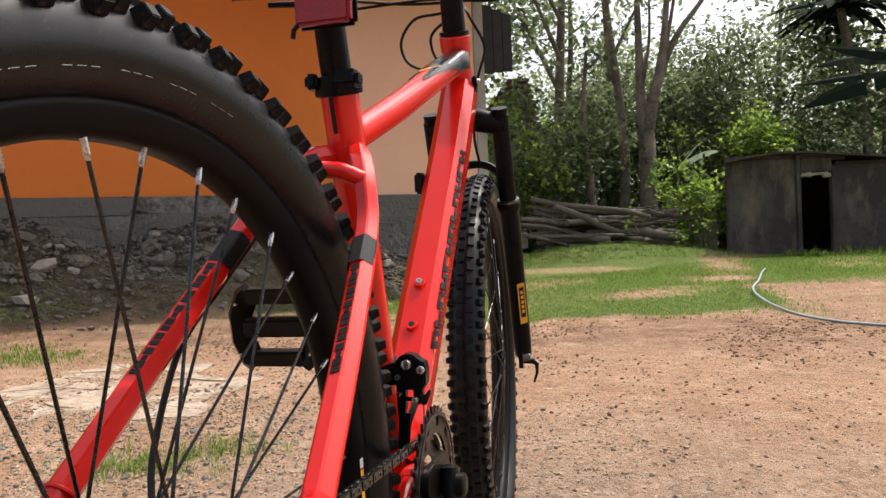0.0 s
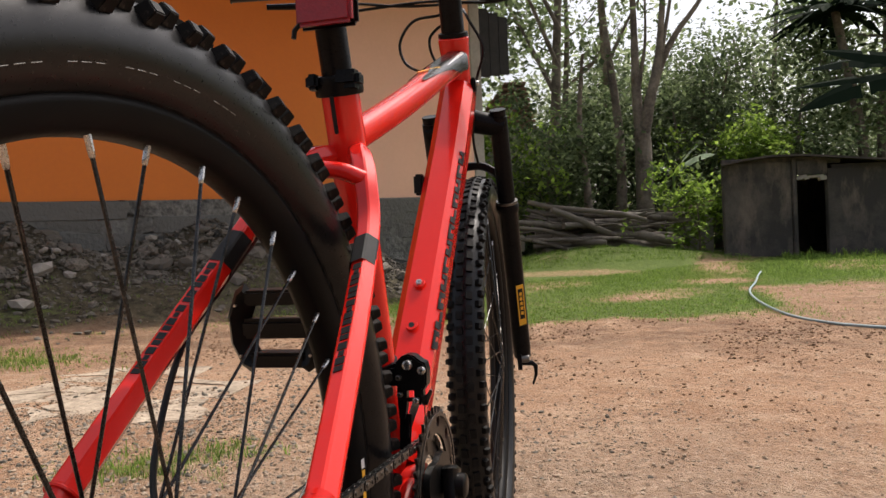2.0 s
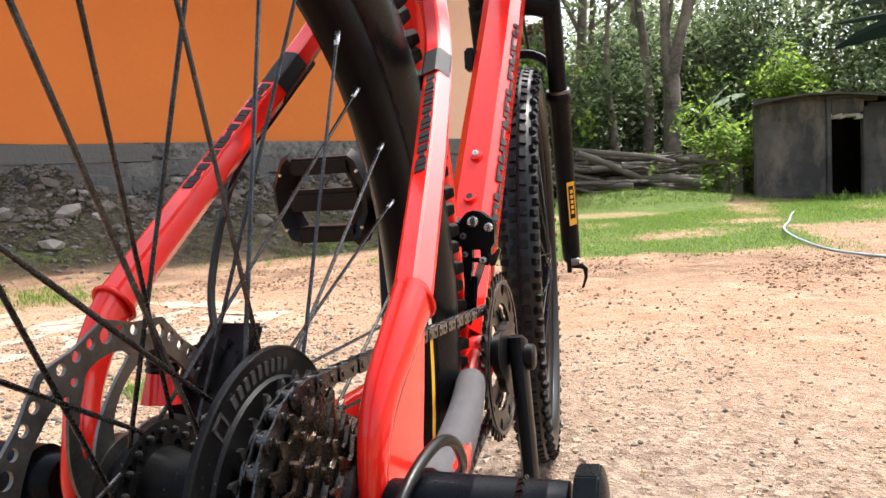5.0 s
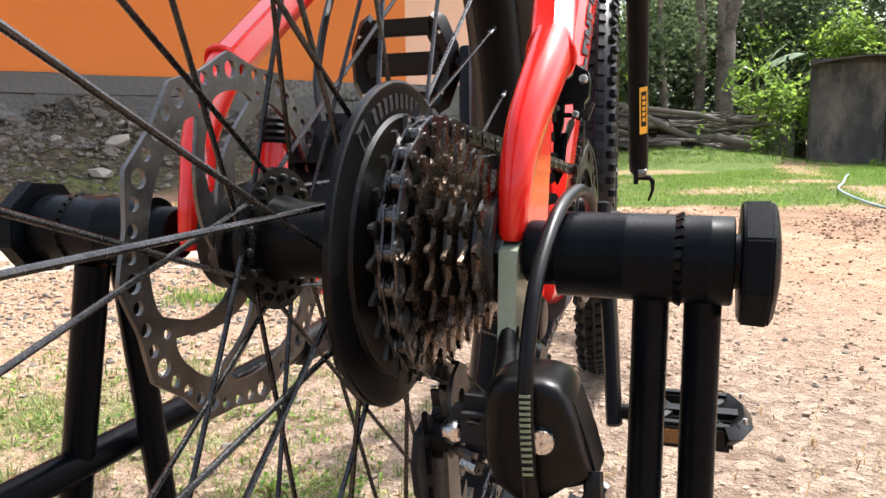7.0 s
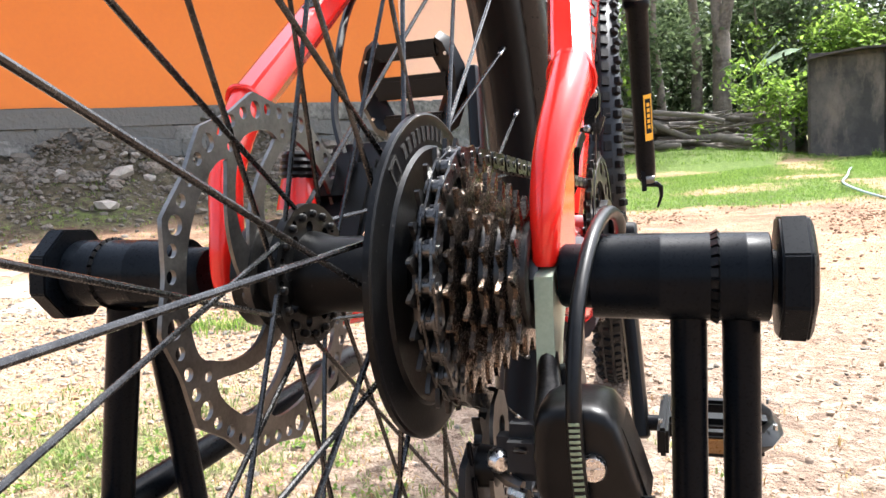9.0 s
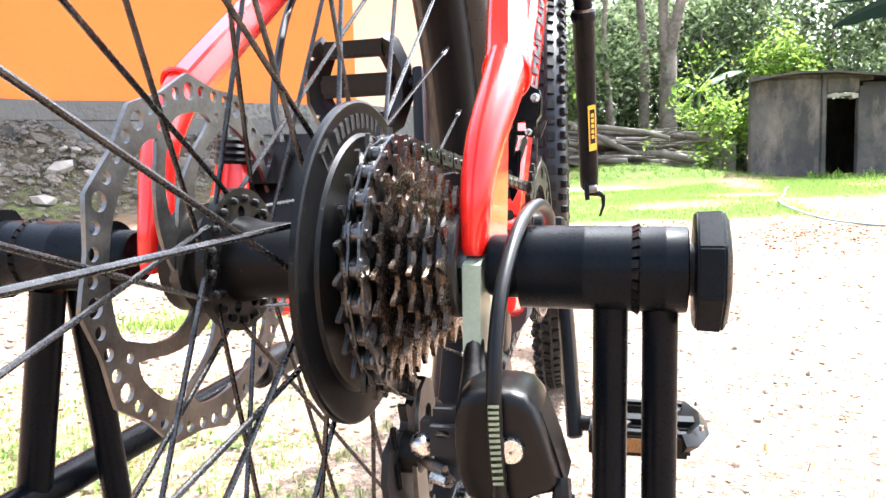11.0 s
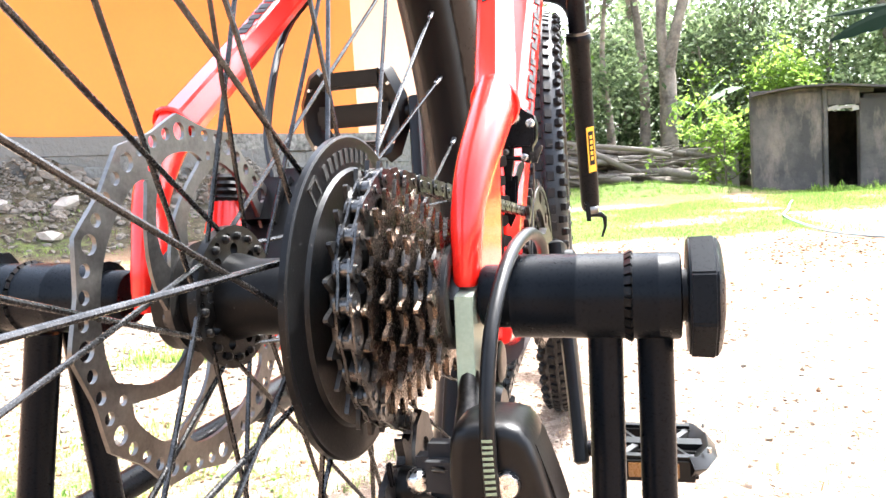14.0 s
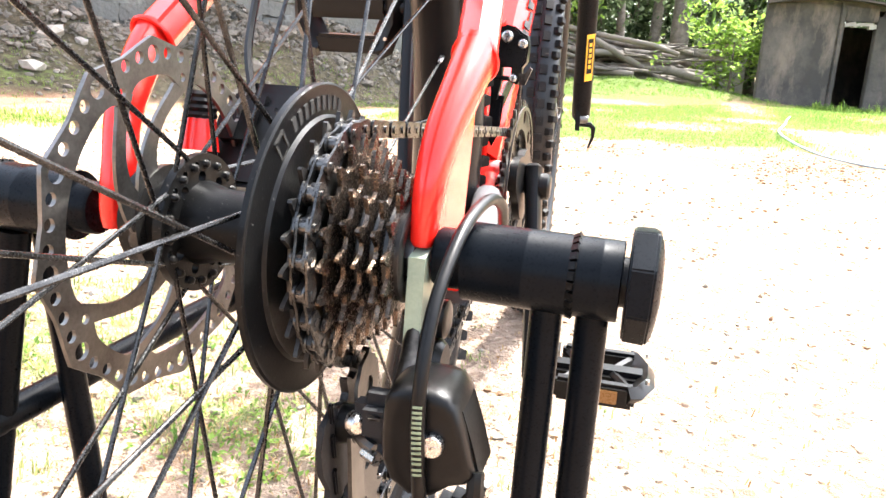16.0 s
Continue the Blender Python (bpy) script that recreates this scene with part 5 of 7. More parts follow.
# crankset
sprocket(38, 0.046, 0.003, 0.052, RING, "chainring", bike, BB, 10, 0.05)
sprocket(24, 0.0385, 0.0024, 0.030, DARKSTEEL, "inner_chainring", bike, BB, 0, 0.02)
part("chain_guard", lathe([(0.0490, 0.070), (0.0505, 0.070), (0.0505, 0.0735), (0.0490, 0.0735)], 64, BB, closed=True), DARKSTEEL, bike)
crank_r, crank_l = Vector((0.0, -0.052, -0.160)), Vector((0.0, 0.052, 0.160))
ang = math.atan2(-0.160, -0.052)
spider_outline = []
for i in range(80):
    a = 2 * math.pi * i / 80
    rr = 0.034 + 0.024 * max(0.0, math.cos((a - ang) * 2.0 + math.pi)) ** 2
    spider_outline.append((rr * math.cos(a), rr * math.sin(a)))
spider = part("crank_spider", plate(spider_outline, (), 0.007, wheel_plane(0.052, BB.y, BB.z)), PLASTIC, bike, "black crank spider")
part("spindle", lathe([(-0.062, 0.008), (0.066, 0.008)], 16, BB), BLACK, bike)
for s, v, nm in ((1, crank_r, "right"), (-1, crank_l, "left")):
    bm = bmesh.new()
    a = BB + Vector((0.064 * s, 0, 0))
    e = BB + v + Vector((0.0815 * s, 0, 0))
    dd = (e - a).normalized()
    sweep(bm, spline([a - dd * 0.02, a, a.lerp(e, 0.5) + Vector((0.001 * s, 0, 0)), e, e + dd * 0.014], 16), [0.010, 0.017, 0.0165, 0.0155, 0.015, 0.0145, 0.014, 0.0138, 0.0135, 0.0132, 0.013, 0.013, 0.013, 0.013, 0.012, 0.008], rounded(12, 0.55, 1.0, 3), (1, 0, 0))
    arm = part("crank_arm", bm, PLASTIC, bike, "black crank arm")
    part("crank_cap", lathe([(0.070 * s, 0.013), (0.078 * s, 0.0125), (0.080 * s, 0.010)], 20, BB), PLASTIC, arm)
    part("pedal_axle", lathe([(0.085 * s, 0.007), (0.100 * s, 0.007), (0.185 * s, 0.005)], 12, (0, e.y, e.z)), BLACK, arm)


def pedal(at, turn, out):
    """Cage pedal: end plates, rails, cross struts and reflectors; out is +1 or -1."""
    base = Matrix.Translation(at) @ Matrix.Rotation(turn, 4, "X")
    ped = part("pedal", block((0.090, 0.024, 0.018), (0, 0, 0), 0.005), PLASTIC, bike, "black plastic cage pedal")
    ped.matrix_basis = base
    for y in (-0.040, 0.040):
        part("pedal_rail", block((0.070, 0.013 if out > 0 else 0.018, 0.021), (0, y * 0.93, 0), 0.003), PLASTIC, ped)
        part("pedal_reflector", block((0.040, 0.002, 0.012), (0, y * 1.105, 0), 0.0006), AMBER, ped, "amber reflector")
    for x in (-1, 1):
        if out > 0 and x < 0:
            bm = block((0.009, 0.088, 0.024), (0.042 * x, 0, 0), 0.0025)
        else:
            bm = bmesh.new()
            grip = 1.0 if out < 0 else 0.86
            sweep(bm, [(0.031 * x * grip, -0.040, 0), (0.036 * x * grip, -0.038, 0), (0.0465 * x * grip, -0.014, 0), (0.0465 * x * grip, 0.014, 0), (0.036 * x * grip, 0.038, 0), (0.031 * x * grip, 0.040, 0)], 0.0075 if out < 0 else 0.0062, [(0.9, 1.7), (1, 1.5), (1, -1.5), (0.9, -1.7), (-0.9, -1.7), (-1, -1.5), (-1, 1.5), (-0.9, 1.7)])
        part("pedal_end", bm, PLASTIC, ped)
    for x0, y0, x1, y1 in () if out < 0 else ((-0.03, -0.036, 0.0, 0.0), (0.03, -0.036, 0.0, 0.0), (-0.03, 0.036, 0.0, 0.0), (0.03, 0.036, 0.0, 0.0)):
        part("pedal_strut", tube([(x0, y0, 0.004), (x1 + (0.012 if x0 > 0 else -0.012), y1, 0.004)], 0.0045, 6), PLASTIC, ped)
    for x in (-0.036, 0.036):
        for y in (-0.030, 0.030):
            part("pedal_pin", lathe([(0, 0.0022), (0.004, 0.0018)], 6), CHROME, ped).matrix_basis = Matrix.Translation((x + 0.008 * (1 if x > 0 else -1), y, 0.011)) @ Matrix.Rotation(-math.pi / 2, 4, "Y")
    return ped


pedal(BB + crank_r + Vector((0.1435, 0, 0)), 0.02, 1)
pedal(BB + crank_l + Vector((-0.150, 0, 0)), math.pi / 2 + 0.12, -1)

# front derailleur
FD = Vector((0.038, 0.3635, 0.4459))


def fd_face(x, y, z):
    """A plane across the bicycle, facing back, with its origin near the clamp bolt."""
    return Matrix(((1, 0, 0, FD.x + x), (0, 0, -1, FD.y + y), (0, 1, 0, FD.z + z), (0, 0, 0, 1)))


bm = plate([(-0.0150, -0.014), (-0.0152, -0.004), (-0.0125, 0.003), (-0.0075, 0.0080), (-0.001, 0.0100), (0.0055, 0.0085), (0.0110, 0.0040), (0.0160, 0.0015), (0.0178, -0.006), (0.0170, -0.020), (0.0125, -0.0265), (0.003, -0.0255), (-0.0095, -0.0260)], (), 0.017, fd_face(0, 0.0105, 0))
bmesh.ops.bevel(bm, geom=[e for e in bm.edges if e.calc_face_angle(0) > 1.2], offset=0.0022, segments=2, affect="EDGES", clamp_overlap=True)
fd = part("front_derailleur", bm, BLACK, bike, "black front derailleur beside the seat tube", smooth=50)
part("clamp_band", lathe([(-0.010, 0.0185), (-0.010, 0.0205), (0.010, 0.0205), (0.010, 0.0185)], 24), BLACK, fd).matrix_basis = Matrix.Translation((0, 0.386, 0.437)) @ (SEAT_TOP - BB).to_track_quat("X", "Z").to_matrix().to_4x4()
part("clamp_bridge", block((0.030, 0.014, 0.022), (0.020, 0.379, 0.434), 0.004), BLACK, fd)
for dx, dy, dz, r_ in ((0.0, -0.001, 0.0, 0.0052), (0.0135, 0.001, -0.0055, 0.0042), (-0.0098, 0.0, -0.0125, 0.0030), (-0.0090, 0.0, -0.0290, 0.0028), (0.0075, 0.0, -0.0345, 0.0034)):
    part("pivot_bolt", lathe([(0, r_ * 0.9), (0.002, r_), (0.0042, r_ * 0.92), (0.0050, r_ * 0.6), (0.0038, r_ * 0.5)], 14), CHROME if r_ > 0.0033 else STEEL, fd, "bright pivot bolt").matrix_basis = Matrix.Translation(FD + Vector((dx, dy + 0.002, dz))) @ Matrix.Rotation(-math.pi / 2 - 0.1, 4, "Z")
part("left_link", plate([(-0.0050, 0.004), (0.0050, 0.004), (0.0042, -0.020), (0.0015, -0.034), (-0.0040, -0.034), (-0.0050, -0.020)], (), 0.008, fd_face(-0.0085, 0.009, -0.020)), PLASTIC, fd)
part("right_link", plate([(-0.0045, 0.004), (0.0045, 0.004), (0.0050, -0.010), (0.0020, -0.020), (-0.0045, -0.018)], (), 0.008, fd_face(0.0085, 0.008, -0.020)), PLASTIC, fd)
part("cross_pin", tube([FD + Vector((-0.012, 0.006, -0.0345)), FD + Vector((0.013, 0.006, -0.0355))], 0.0022, 8), PLASTIC, fd)
part("cable_anchor", plate([(-0.002, -0.006), (0.003, -0.006), (0.0085, 0.008), (0.0065, 0.0095), (0.002, 0.004), (-0.003, 0.004)], (), 0.003, fd_face(0.0140, 0.005, -0.034)), RING, fd, "worn steel cable anchor tab")
part("inner_cable", tube([FD + Vector((0.014, 0.004, -0.034)), FD + Vector((0.010, 0.020, -0.090))], 0.0007, 6), STEEL, fd)
part("cage_plate", plate([(-0.046, 0.060), (-0.030, 0.072), (0.000, 0.086), (0.018, 0.093), (0.010, 0.100), (-0.020, 0.094), (-0.044, 0.080)], (), 0.0015, wheel_plane(0.0335, BB.y, BB.z)), BLACK, fd)
part("cage_tail", plate([(-0.007, 0.000), (0.005, 0.000), (0.002, -0.034), (-0.004, -0.046), (-0.009, -0.034)], (), 0.003, fd_face(-0.006, 0.010, -0.050)), BLACK, fd, "tapering black cage end")

# rear derailleur and hanger
part("derailleur_hanger", plate([(-0.010, 0.004), (0.016, 0.010), (0.018, -0.012), (0.006, -0.026), (0.003, -0.046), (-0.014, -0.046), (-0.012, -0.024)], (ring_points(0.005, 12, 0.004, -0.002),), 0.0070, wheel_plane(0.0765, -0.004, AXLE.z)), HANGER, bike, "green-grey derailleur hanger")
bm = bmesh.new()
shape = [(0.0785, 0.2930), (0.0793, 0.3050), (0.0812, 0.3098), (0.0850, 0.3118), (0.0900, 0.3124), (0.0985, 0.3122), (0.1035, 0.3108), (0.1066, 0.3070), (0.1095, 0.2990), (0.1122, 0.2890), (0.1145, 0.2810), (0.1120, 0.2775), (0.1060, 0.2755), (0.0990, 0.2700), (0.0900, 0.2690), (0.0825, 0.2740), (0.0790, 0.2820)]
rings = []
for y, k in ((-0.028, 0.80), (-0.031, 0.92), (-0.036, 0.98), (-0.044, 1.0), (-0.052, 0.995), (-0.0565, 0.975), (-0.0590, 0.93), (-0.0600, 0.86), (-0.0602, 0.70)):
    rings.append([bm.verts.new((0.099 + (x - 0.099) * k, y, 0.293 + (z - 0.293) * k)) for x, z in shape])
for r0, r1 in zip(rings, rings[1:]):
    for k in range(len(shape)):
        bm.faces.new((r0[k], r0[(k + 1) % len(shape)], r1[(k + 1) % len(shape)], r1[k]))
bm.faces.new(rings[0])
bm.faces.new(rings[-1])
rd = part("rear_derailleur", bm, PLASTIC, bike, "black rear derailleur body", smooth=46)
part("mount_bolt", lathe([(0.0835, 0.0070), (0.0842, 0.0082), (0.0882, 0.0082), (0.0890, 0.0070), (0.0892, 0.0040)], 24, (0, -0.005, 0.3193)), PLASTIC, rd, "round black mounting bolt")
part("mount_knuckle", lathe([(0.073, 0.010), (0.086, 0.0115), (0.089, 0.009)], 20, (0, -0.008, 0.300)), PLASTIC, rd)
part("mount_link", tube([(0.0768, -0.012, 0.316), (0.0785, -0.022, 0.306), (0.0790, -0.034, 0.296), (0.0765, -0.040, 0.285)], [0.0040, 0.0048, 0.0048, 0.004], 10), RING, rd, "worn steel link")
part("outer_plate", plate([(0.1058, 0.3052), (0.1080, 0.3035), (0.1125, 0.2905), (0.1158, 0.2790), (0.1130, 0.2775), (0.1085, 0.2950)], (), 0.020, Matrix(((1, 0, 0, 0), (0, 0, -1, -0.044), (0, 1, 0, 0), (0, 0, 0, 1)))), DULL, rd)
part("lower_clip", tube([(0.1145, -0.055, 0.282), (0.1150, -0.058, 0.274), (0.111, -0.058, 0.268), (0.106, -0.056, 0.265)], [0.003, 0.0035, 0.0035, 0.003], 8), PLASTIC, rd)
part("clip_bolt", tube([(0.108, -0.056, 0.266), (0.110, -0.060, 0.258)], [0.0052, 0.0048], 6), STEEL, rd, "hexagon bolt under the body")
part("lower_bolt", tube([(0.096, -0.061, 0.268), (0.097, -0.066, 0.266)], [0.0060, 0.0055], 10), STEEL, rd)
bm = lathe([(0, 0.0042), (0.002, 0.0045), (0.0035, 0.0039), (0.0036, 0.0020)], 14)
for a in (0, math.pi / 2):
    block((0.0006, 0.0062, 0.0013), (0.0036, 0, 0), rot=Matrix.Rotation(a, 4, "X"), bm=bm)
part("body_screw", bm, CHROME, rd, "silver cross-head screw").matrix_basis = Matrix.Translation((0.0990, -0.0602, 0.2930)) @ Matrix.Rotation(-1.50, 4, "Z")
part("cage_knuckle", block((0.026, 0.016, 0.021), (0.0745, -0.036, 0.287), 0.005), DECAL, rd, "black knuckle between body and cage")
part("knuckle_stop", block((0.0065, 0.002, 0.0022), (0.0715, -0.0445, 0.2900), 0.001), STEEL, rd, "worn steel stop")
part("lower_arm", block((0.014, 0.016, 0.026), (0.104, -0.046, 0.254), 0.004, rot=Matrix.Rotation(0.3, 4, "Y")), PLASTIC, rd)
sprocket(11, 0.0465, 0.0035, 0.0045, DARKSTEEL, "guide_wheel", rd, Vector((0, 0.003, 0.2700)))
sprocket(11, 0.0465, 0.0035, 0.0045, DARKSTEEL, "tension_wheel", rd, Vector((0, 0.012, 0.212)))
part("guide_plate", plate([(-0.013, -0.012), (-0.0125, 0.004), (-0.008, 0.012), (0.000, 0.0155), (0.008, 0.012), (0.0125, 0.002), (0.012, -0.012), (0.004, -0.019), (-0.006, -0.018)], (ring_points(0.0050, 14, 0.001, -0.001), ring_points(0.0030, 12, -0.006, -0.010)), 0.0016, wheel_plane(0.0530, -0.003, 0.2830)), RING, rd, "brown worn round cage plate")
part("cage_plate", plate([(-0.044, 0.000), (-0.041, 0.010), (-0.032, 0.014), (-0.018, 0.011), (-0.010, 0.000), (-0.006, -0.024), (0.004, -0.056), (0.016, -0.070), (0.006, -0.082), (-0.012, -0.074), (-0.026, -0.050), (-0.036, -0.040), (-0.034, -0.022), (-0.041, -0.012)], (ring_points(0.0030, 10, -0.030, 0.012), ring_points(0.0045, 10, -0.016, -0.034)), 0.0026, wheel_plane(0.0485, 0.0, 0.2700)), DECAL, rd, "black moulded cage plate")
for y, z, ln_ in ((-0.036, 0.284, 0.010), (-0.033, 0.268, 0.012), (-0.030, 0.250, 0.014), (-0.020, 0.232, 0.012)):
    part("cage_rib", block((0.0022, 0.0025, ln_), (0.0505, y, z), 0.0006, rot=Matrix.Rotation(0.25, 4, "X")), BLACK, rd)
part("cage_boss", lathe([(0.049, 0.0085), (0.057, 0.0078), (0.058, 0.006)], 18, (0, -0.022, 0.2735)), PLASTIC, rd)
part("cage_plate", plate([(-0.030, 0.003), (-0.018, 0.004), (-0.012, -0.030), (-0.004, -0.060), (-0.016, -0.066), (-0.026, -0.036)], (), 0.0018, wheel_plane(0.0560, 0.0, 0.2680)), STEEL, rd, "bright steel cage plate")
for p in ((0.0582, -0.0225, 0.2745), (0.0570, -0.012, 0.2180)):
    part("cage_bolt", lathe([(0, 0.0050), (0.003, 0.0047), (0.0050, 0.0026)], 14, p), CHROME, rd, "silver cage bolt")
part("pinch_bolt", lathe([(-0.004, 0.0035), (0, 0.0047), (0.0025, 0.0044), (0.0045, 0.0026)], 14), CHROME, rd, "silver pinch bolt").matrix_basis = Matrix.Translation((0.0620, -0.0385, 0.2835)) @ Matrix.Rotation(-math.pi / 2 + 0.5, 4, "Z")
part("stop_strip", tube([(0.060, -0.034, 0.2770), (0.066, -0.040, 0.2765), (0.0710, -0.042, 0.2755)], [0.0022, 0.0024, 0.0022], 6), STEEL, rd)
part("stop_screw", tube([(0.067, -0.041, 0.2730), (0.074, -0.046, 0.2735)], 0.0026, 8), CHROME, rd, "silver adjusting screw")
part("limit_screw", tube([(0.112, -0.05, 0.276), (0.1195, -0.054, 0.275)], 0.0026, 8), CHROME, rd)
part("barrel_adjuster", tube([(0.108, -0.055, 0.250), (0.106, -0.064, 0.240), (0.104, -0.070, 0.230)], [0.006, 0.0062, 0.005], 10), STEEL, rd)
loop_pts = [(0.104, -0.050, 0.232), (0.0975, -0.062, 0.262), (0.0950, -0.0645, 0.290), (0.0941, -0.0630, 0.312), (0.0941, -0.056, 0.331), (0.0945, -0.044, 0.3455), (0.0960, -0.022, 0.3605), (0.0977, 0.000, 0.3668), (0.0995, 0.020, 0.3672), (0.1005, 0.040, 0.3590), (0.094, 0.075, 0.336), (0.079, 0.12, 0.312)]
cable = part("derailleur_cable", tube(loop_pts, 0.0026, 12, 70), PLASTIC, bike, "black derailleur cable housing in a loop")
bm = bmesh.new()
cs = spline(loop_pts, 1000)
for i in range(7):
    p, q = cs[256 - i * 15], cs[246 - i * 15]
    dd = (q - p).normalized()
    o = Vector((0.10, -0.99, 0.05))
    o = (o - dd * o.dot(dd)).normalized()
    w_ = o.cross(dd)
    m = Matrix(((*dd, 0), (*w_, 0), (*o, 0), (0, 0, 0, 1))).transposed()
    c = p + o * 0.0026
    block((0.0009, 0.0034, 0.0004), c, rot=m, bm=bm)
    block((0.0009, 0.0034, 0.0004), c + dd * 0.0019, rot=m, bm=bm)
part("cable_print", bm, GREY_INK, cable, "pale printed marks", smooth=0)

# rear brake caliper and its mount
cal = part("brake_caliper", block((0.030, 0.030, 0.038), (-0.046, 0.074, 0.380), 0.007, rot=Matrix.Rotation(-0.6, 4, "X")), PLASTIC, bike, "black disc brake caliper")
for i in range(4):
    part("caliper_rib", block((0.036, 0.0045, 0.046), (-0.0445, 0.061 + 0.008 * i, 0.374 + 0.004 * i), 0.0022, rot=Matrix.Rotation(-0.6, 4, "X")), PLASTIC, cal)
part("caliper_mount", tube([(-0.060, 0.046, 0.372), (-0.060, 0.049, 0.390)], [0.0108, 0.0078], 14), RED, bike, "red caliper mount on the stay")
bm = tube([(-0.060, 0.0485 + 0.0002 * i, 0.388 + 0.0017 * i) for i in range(9)], [0.0080, 0.0091, 0.0080, 0.0090, 0.0078, 0.0086, 0.0074, 0.0078, 0.0062], 16)
part("mount_boot", bm, PLASTIC, bike, "ribbed black rubber boot")
part("brake_hose", tube([(-0.050, 0.085, 0.395), (-0.066, 0.110, 0.430), (-0.0760, 0.160, 0.492), (-0.0690, 0.205, 0.533), (-0.055, 0.250, 0.578)], 0.0024, 6, 24), PLASTIC, bike)


# ---- chain ----
def chain_path():
    """Points of the chain's run in (x, y, z), from the cage up round the sprocket, along the top and back."""
    pts = []
    r1, r2 = 0.0487, 0.0487
    c1, c2 = Vector((AXLE.y, AXLE.z + HUB_UP - 0.0435 * HUB_TILT)), Vector((BB.y, BB.z))
    dv = c2 - c1
    base, dist = math.atan2(dv.y, dv.x), dv.length
    th = math.acos((r1 - r2) / dist)
    top_a = base + th
    for i in range(41):
        a = math.radians(250) - (math.radians(250) - top_a) * i / 40
        pts.append((0.0432, c1.x + r1 * math.cos(a), c1.y + r1 * math.sin(a)))
    for i in range(31):
        a = top_a - (math.pi * 1.02) * i / 30
        pts.append((0.0388, c2.x + r2 * math.cos(a), c2.y + r2 * math.sin(a)))
    for p in ((0.0440, 0.24, 0.2475), (0.0465, 0.12, 0.218), (0.0465, 0.06, 0.203), (0.0465, 0.028, 0.195), (0.0465, 0.012, 0.1895), (0.0465, -0.004, 0.196), (0.0465, -0.0105, 0.212), (0.0465, -0.003, 0.232), (0.0465, 0.015, 0.250), (0.0465, 0.0225, 0.263), (0.0465, 0.0215, 0.276), (0.0462, 0.014, 0.2855), (0.0448, 0.001, 0.2925)):
        pts.append(p)
    return [Vector(p) for p in pts]


def link_mesh(name, half):
    """One link: two waisted side plates and a roller; half is how far its plates stand off."""
    bm = bmesh.new()
    ol = []
    for i in range(28):
        a = 2 * math.pi * i / 28
        u = math.cos(a)
        ol.append((0.00635 * (1 if u >= 0 else -1) * min(1.0, abs(u) * 2.2) + 0.0047 * u, (0.0049 * math.sin(a)) * (0.72 + 0.28 * min(1, abs(u) * 1.6))))
    for s in (1, -1):
        vs = [bm.verts.new((half * s, u, v)) for u, v in ol]
        f = bm.faces.new(vs)
        r = bmesh.ops.extrude_face_region(bm, geom=[f])
        bmesh.ops.translate(bm, verts=[v for v in r["geom"] if isinstance(v, bmesh.types.BMVert)], vec=(0.0010 * s, 0, 0))
    for u in (-0.00635, 0.00635):
        lathe([(-half - 0.0016, 0.0018), (-half, 0.0018), (-half, 0.0036), (half, 0.0036), (half, 0.0018), (half + 0.0016, 0.0018)], 10, (0, u, 0), bm)
    return mesh_of(name, bm, CHAIN, 40)


raw = chain_path()
raw.append(raw[0])
links, carry, prev = [raw[0]], 0.0, raw[0]
for p in raw[1:]:
    seg = p - prev
    length = seg.length
    while carry + length >= 0.0127:
        t = (0.0127 - carry) / max(length, 1e-9)
        prev = prev + (p - prev) * t
        length = (p - prev).length
        links.append(prev.copy())
        carry = 0.0
    carry += length
    prev = p
OUTER, INNER = link_mesh("chain_link", 0.0026), link_mesh("chain_link", 0.0015)
chain = None
for i in range(len(links) - 1):
    a, b = links[i], links[i + 1]
    dv = (b - a).normalized()
    xx = (Vector((1, 0, 0)) - dv * dv.x).normalized()
    zz = xx.cross(dv)
    m = Matrix(((*xx, 0), (*dv, 0), (*zz, 0), (*((a + b) / 2), 1))).transposed()
    if chain is None:
        chain = put("chain", OUTER, m, bike, "oiled dark steel roller chain")
        chain_inv = m.inverted()
    else:
        put("chain_link", OUTER if i % 2 == 0 else INNER, chain_inv @ m, chain)


# the wheel's axle leans a little to one side
for ob in bike.children:
    if ob.name.split(".")[0] in ("rear_hub", "brake_rotor", "spoke_guard", "freewheel_body", "freewheel_lockring", "sprocket", "hub_locknut"):
        ob.matrix_basis = TILT @ ob.matrix_basis


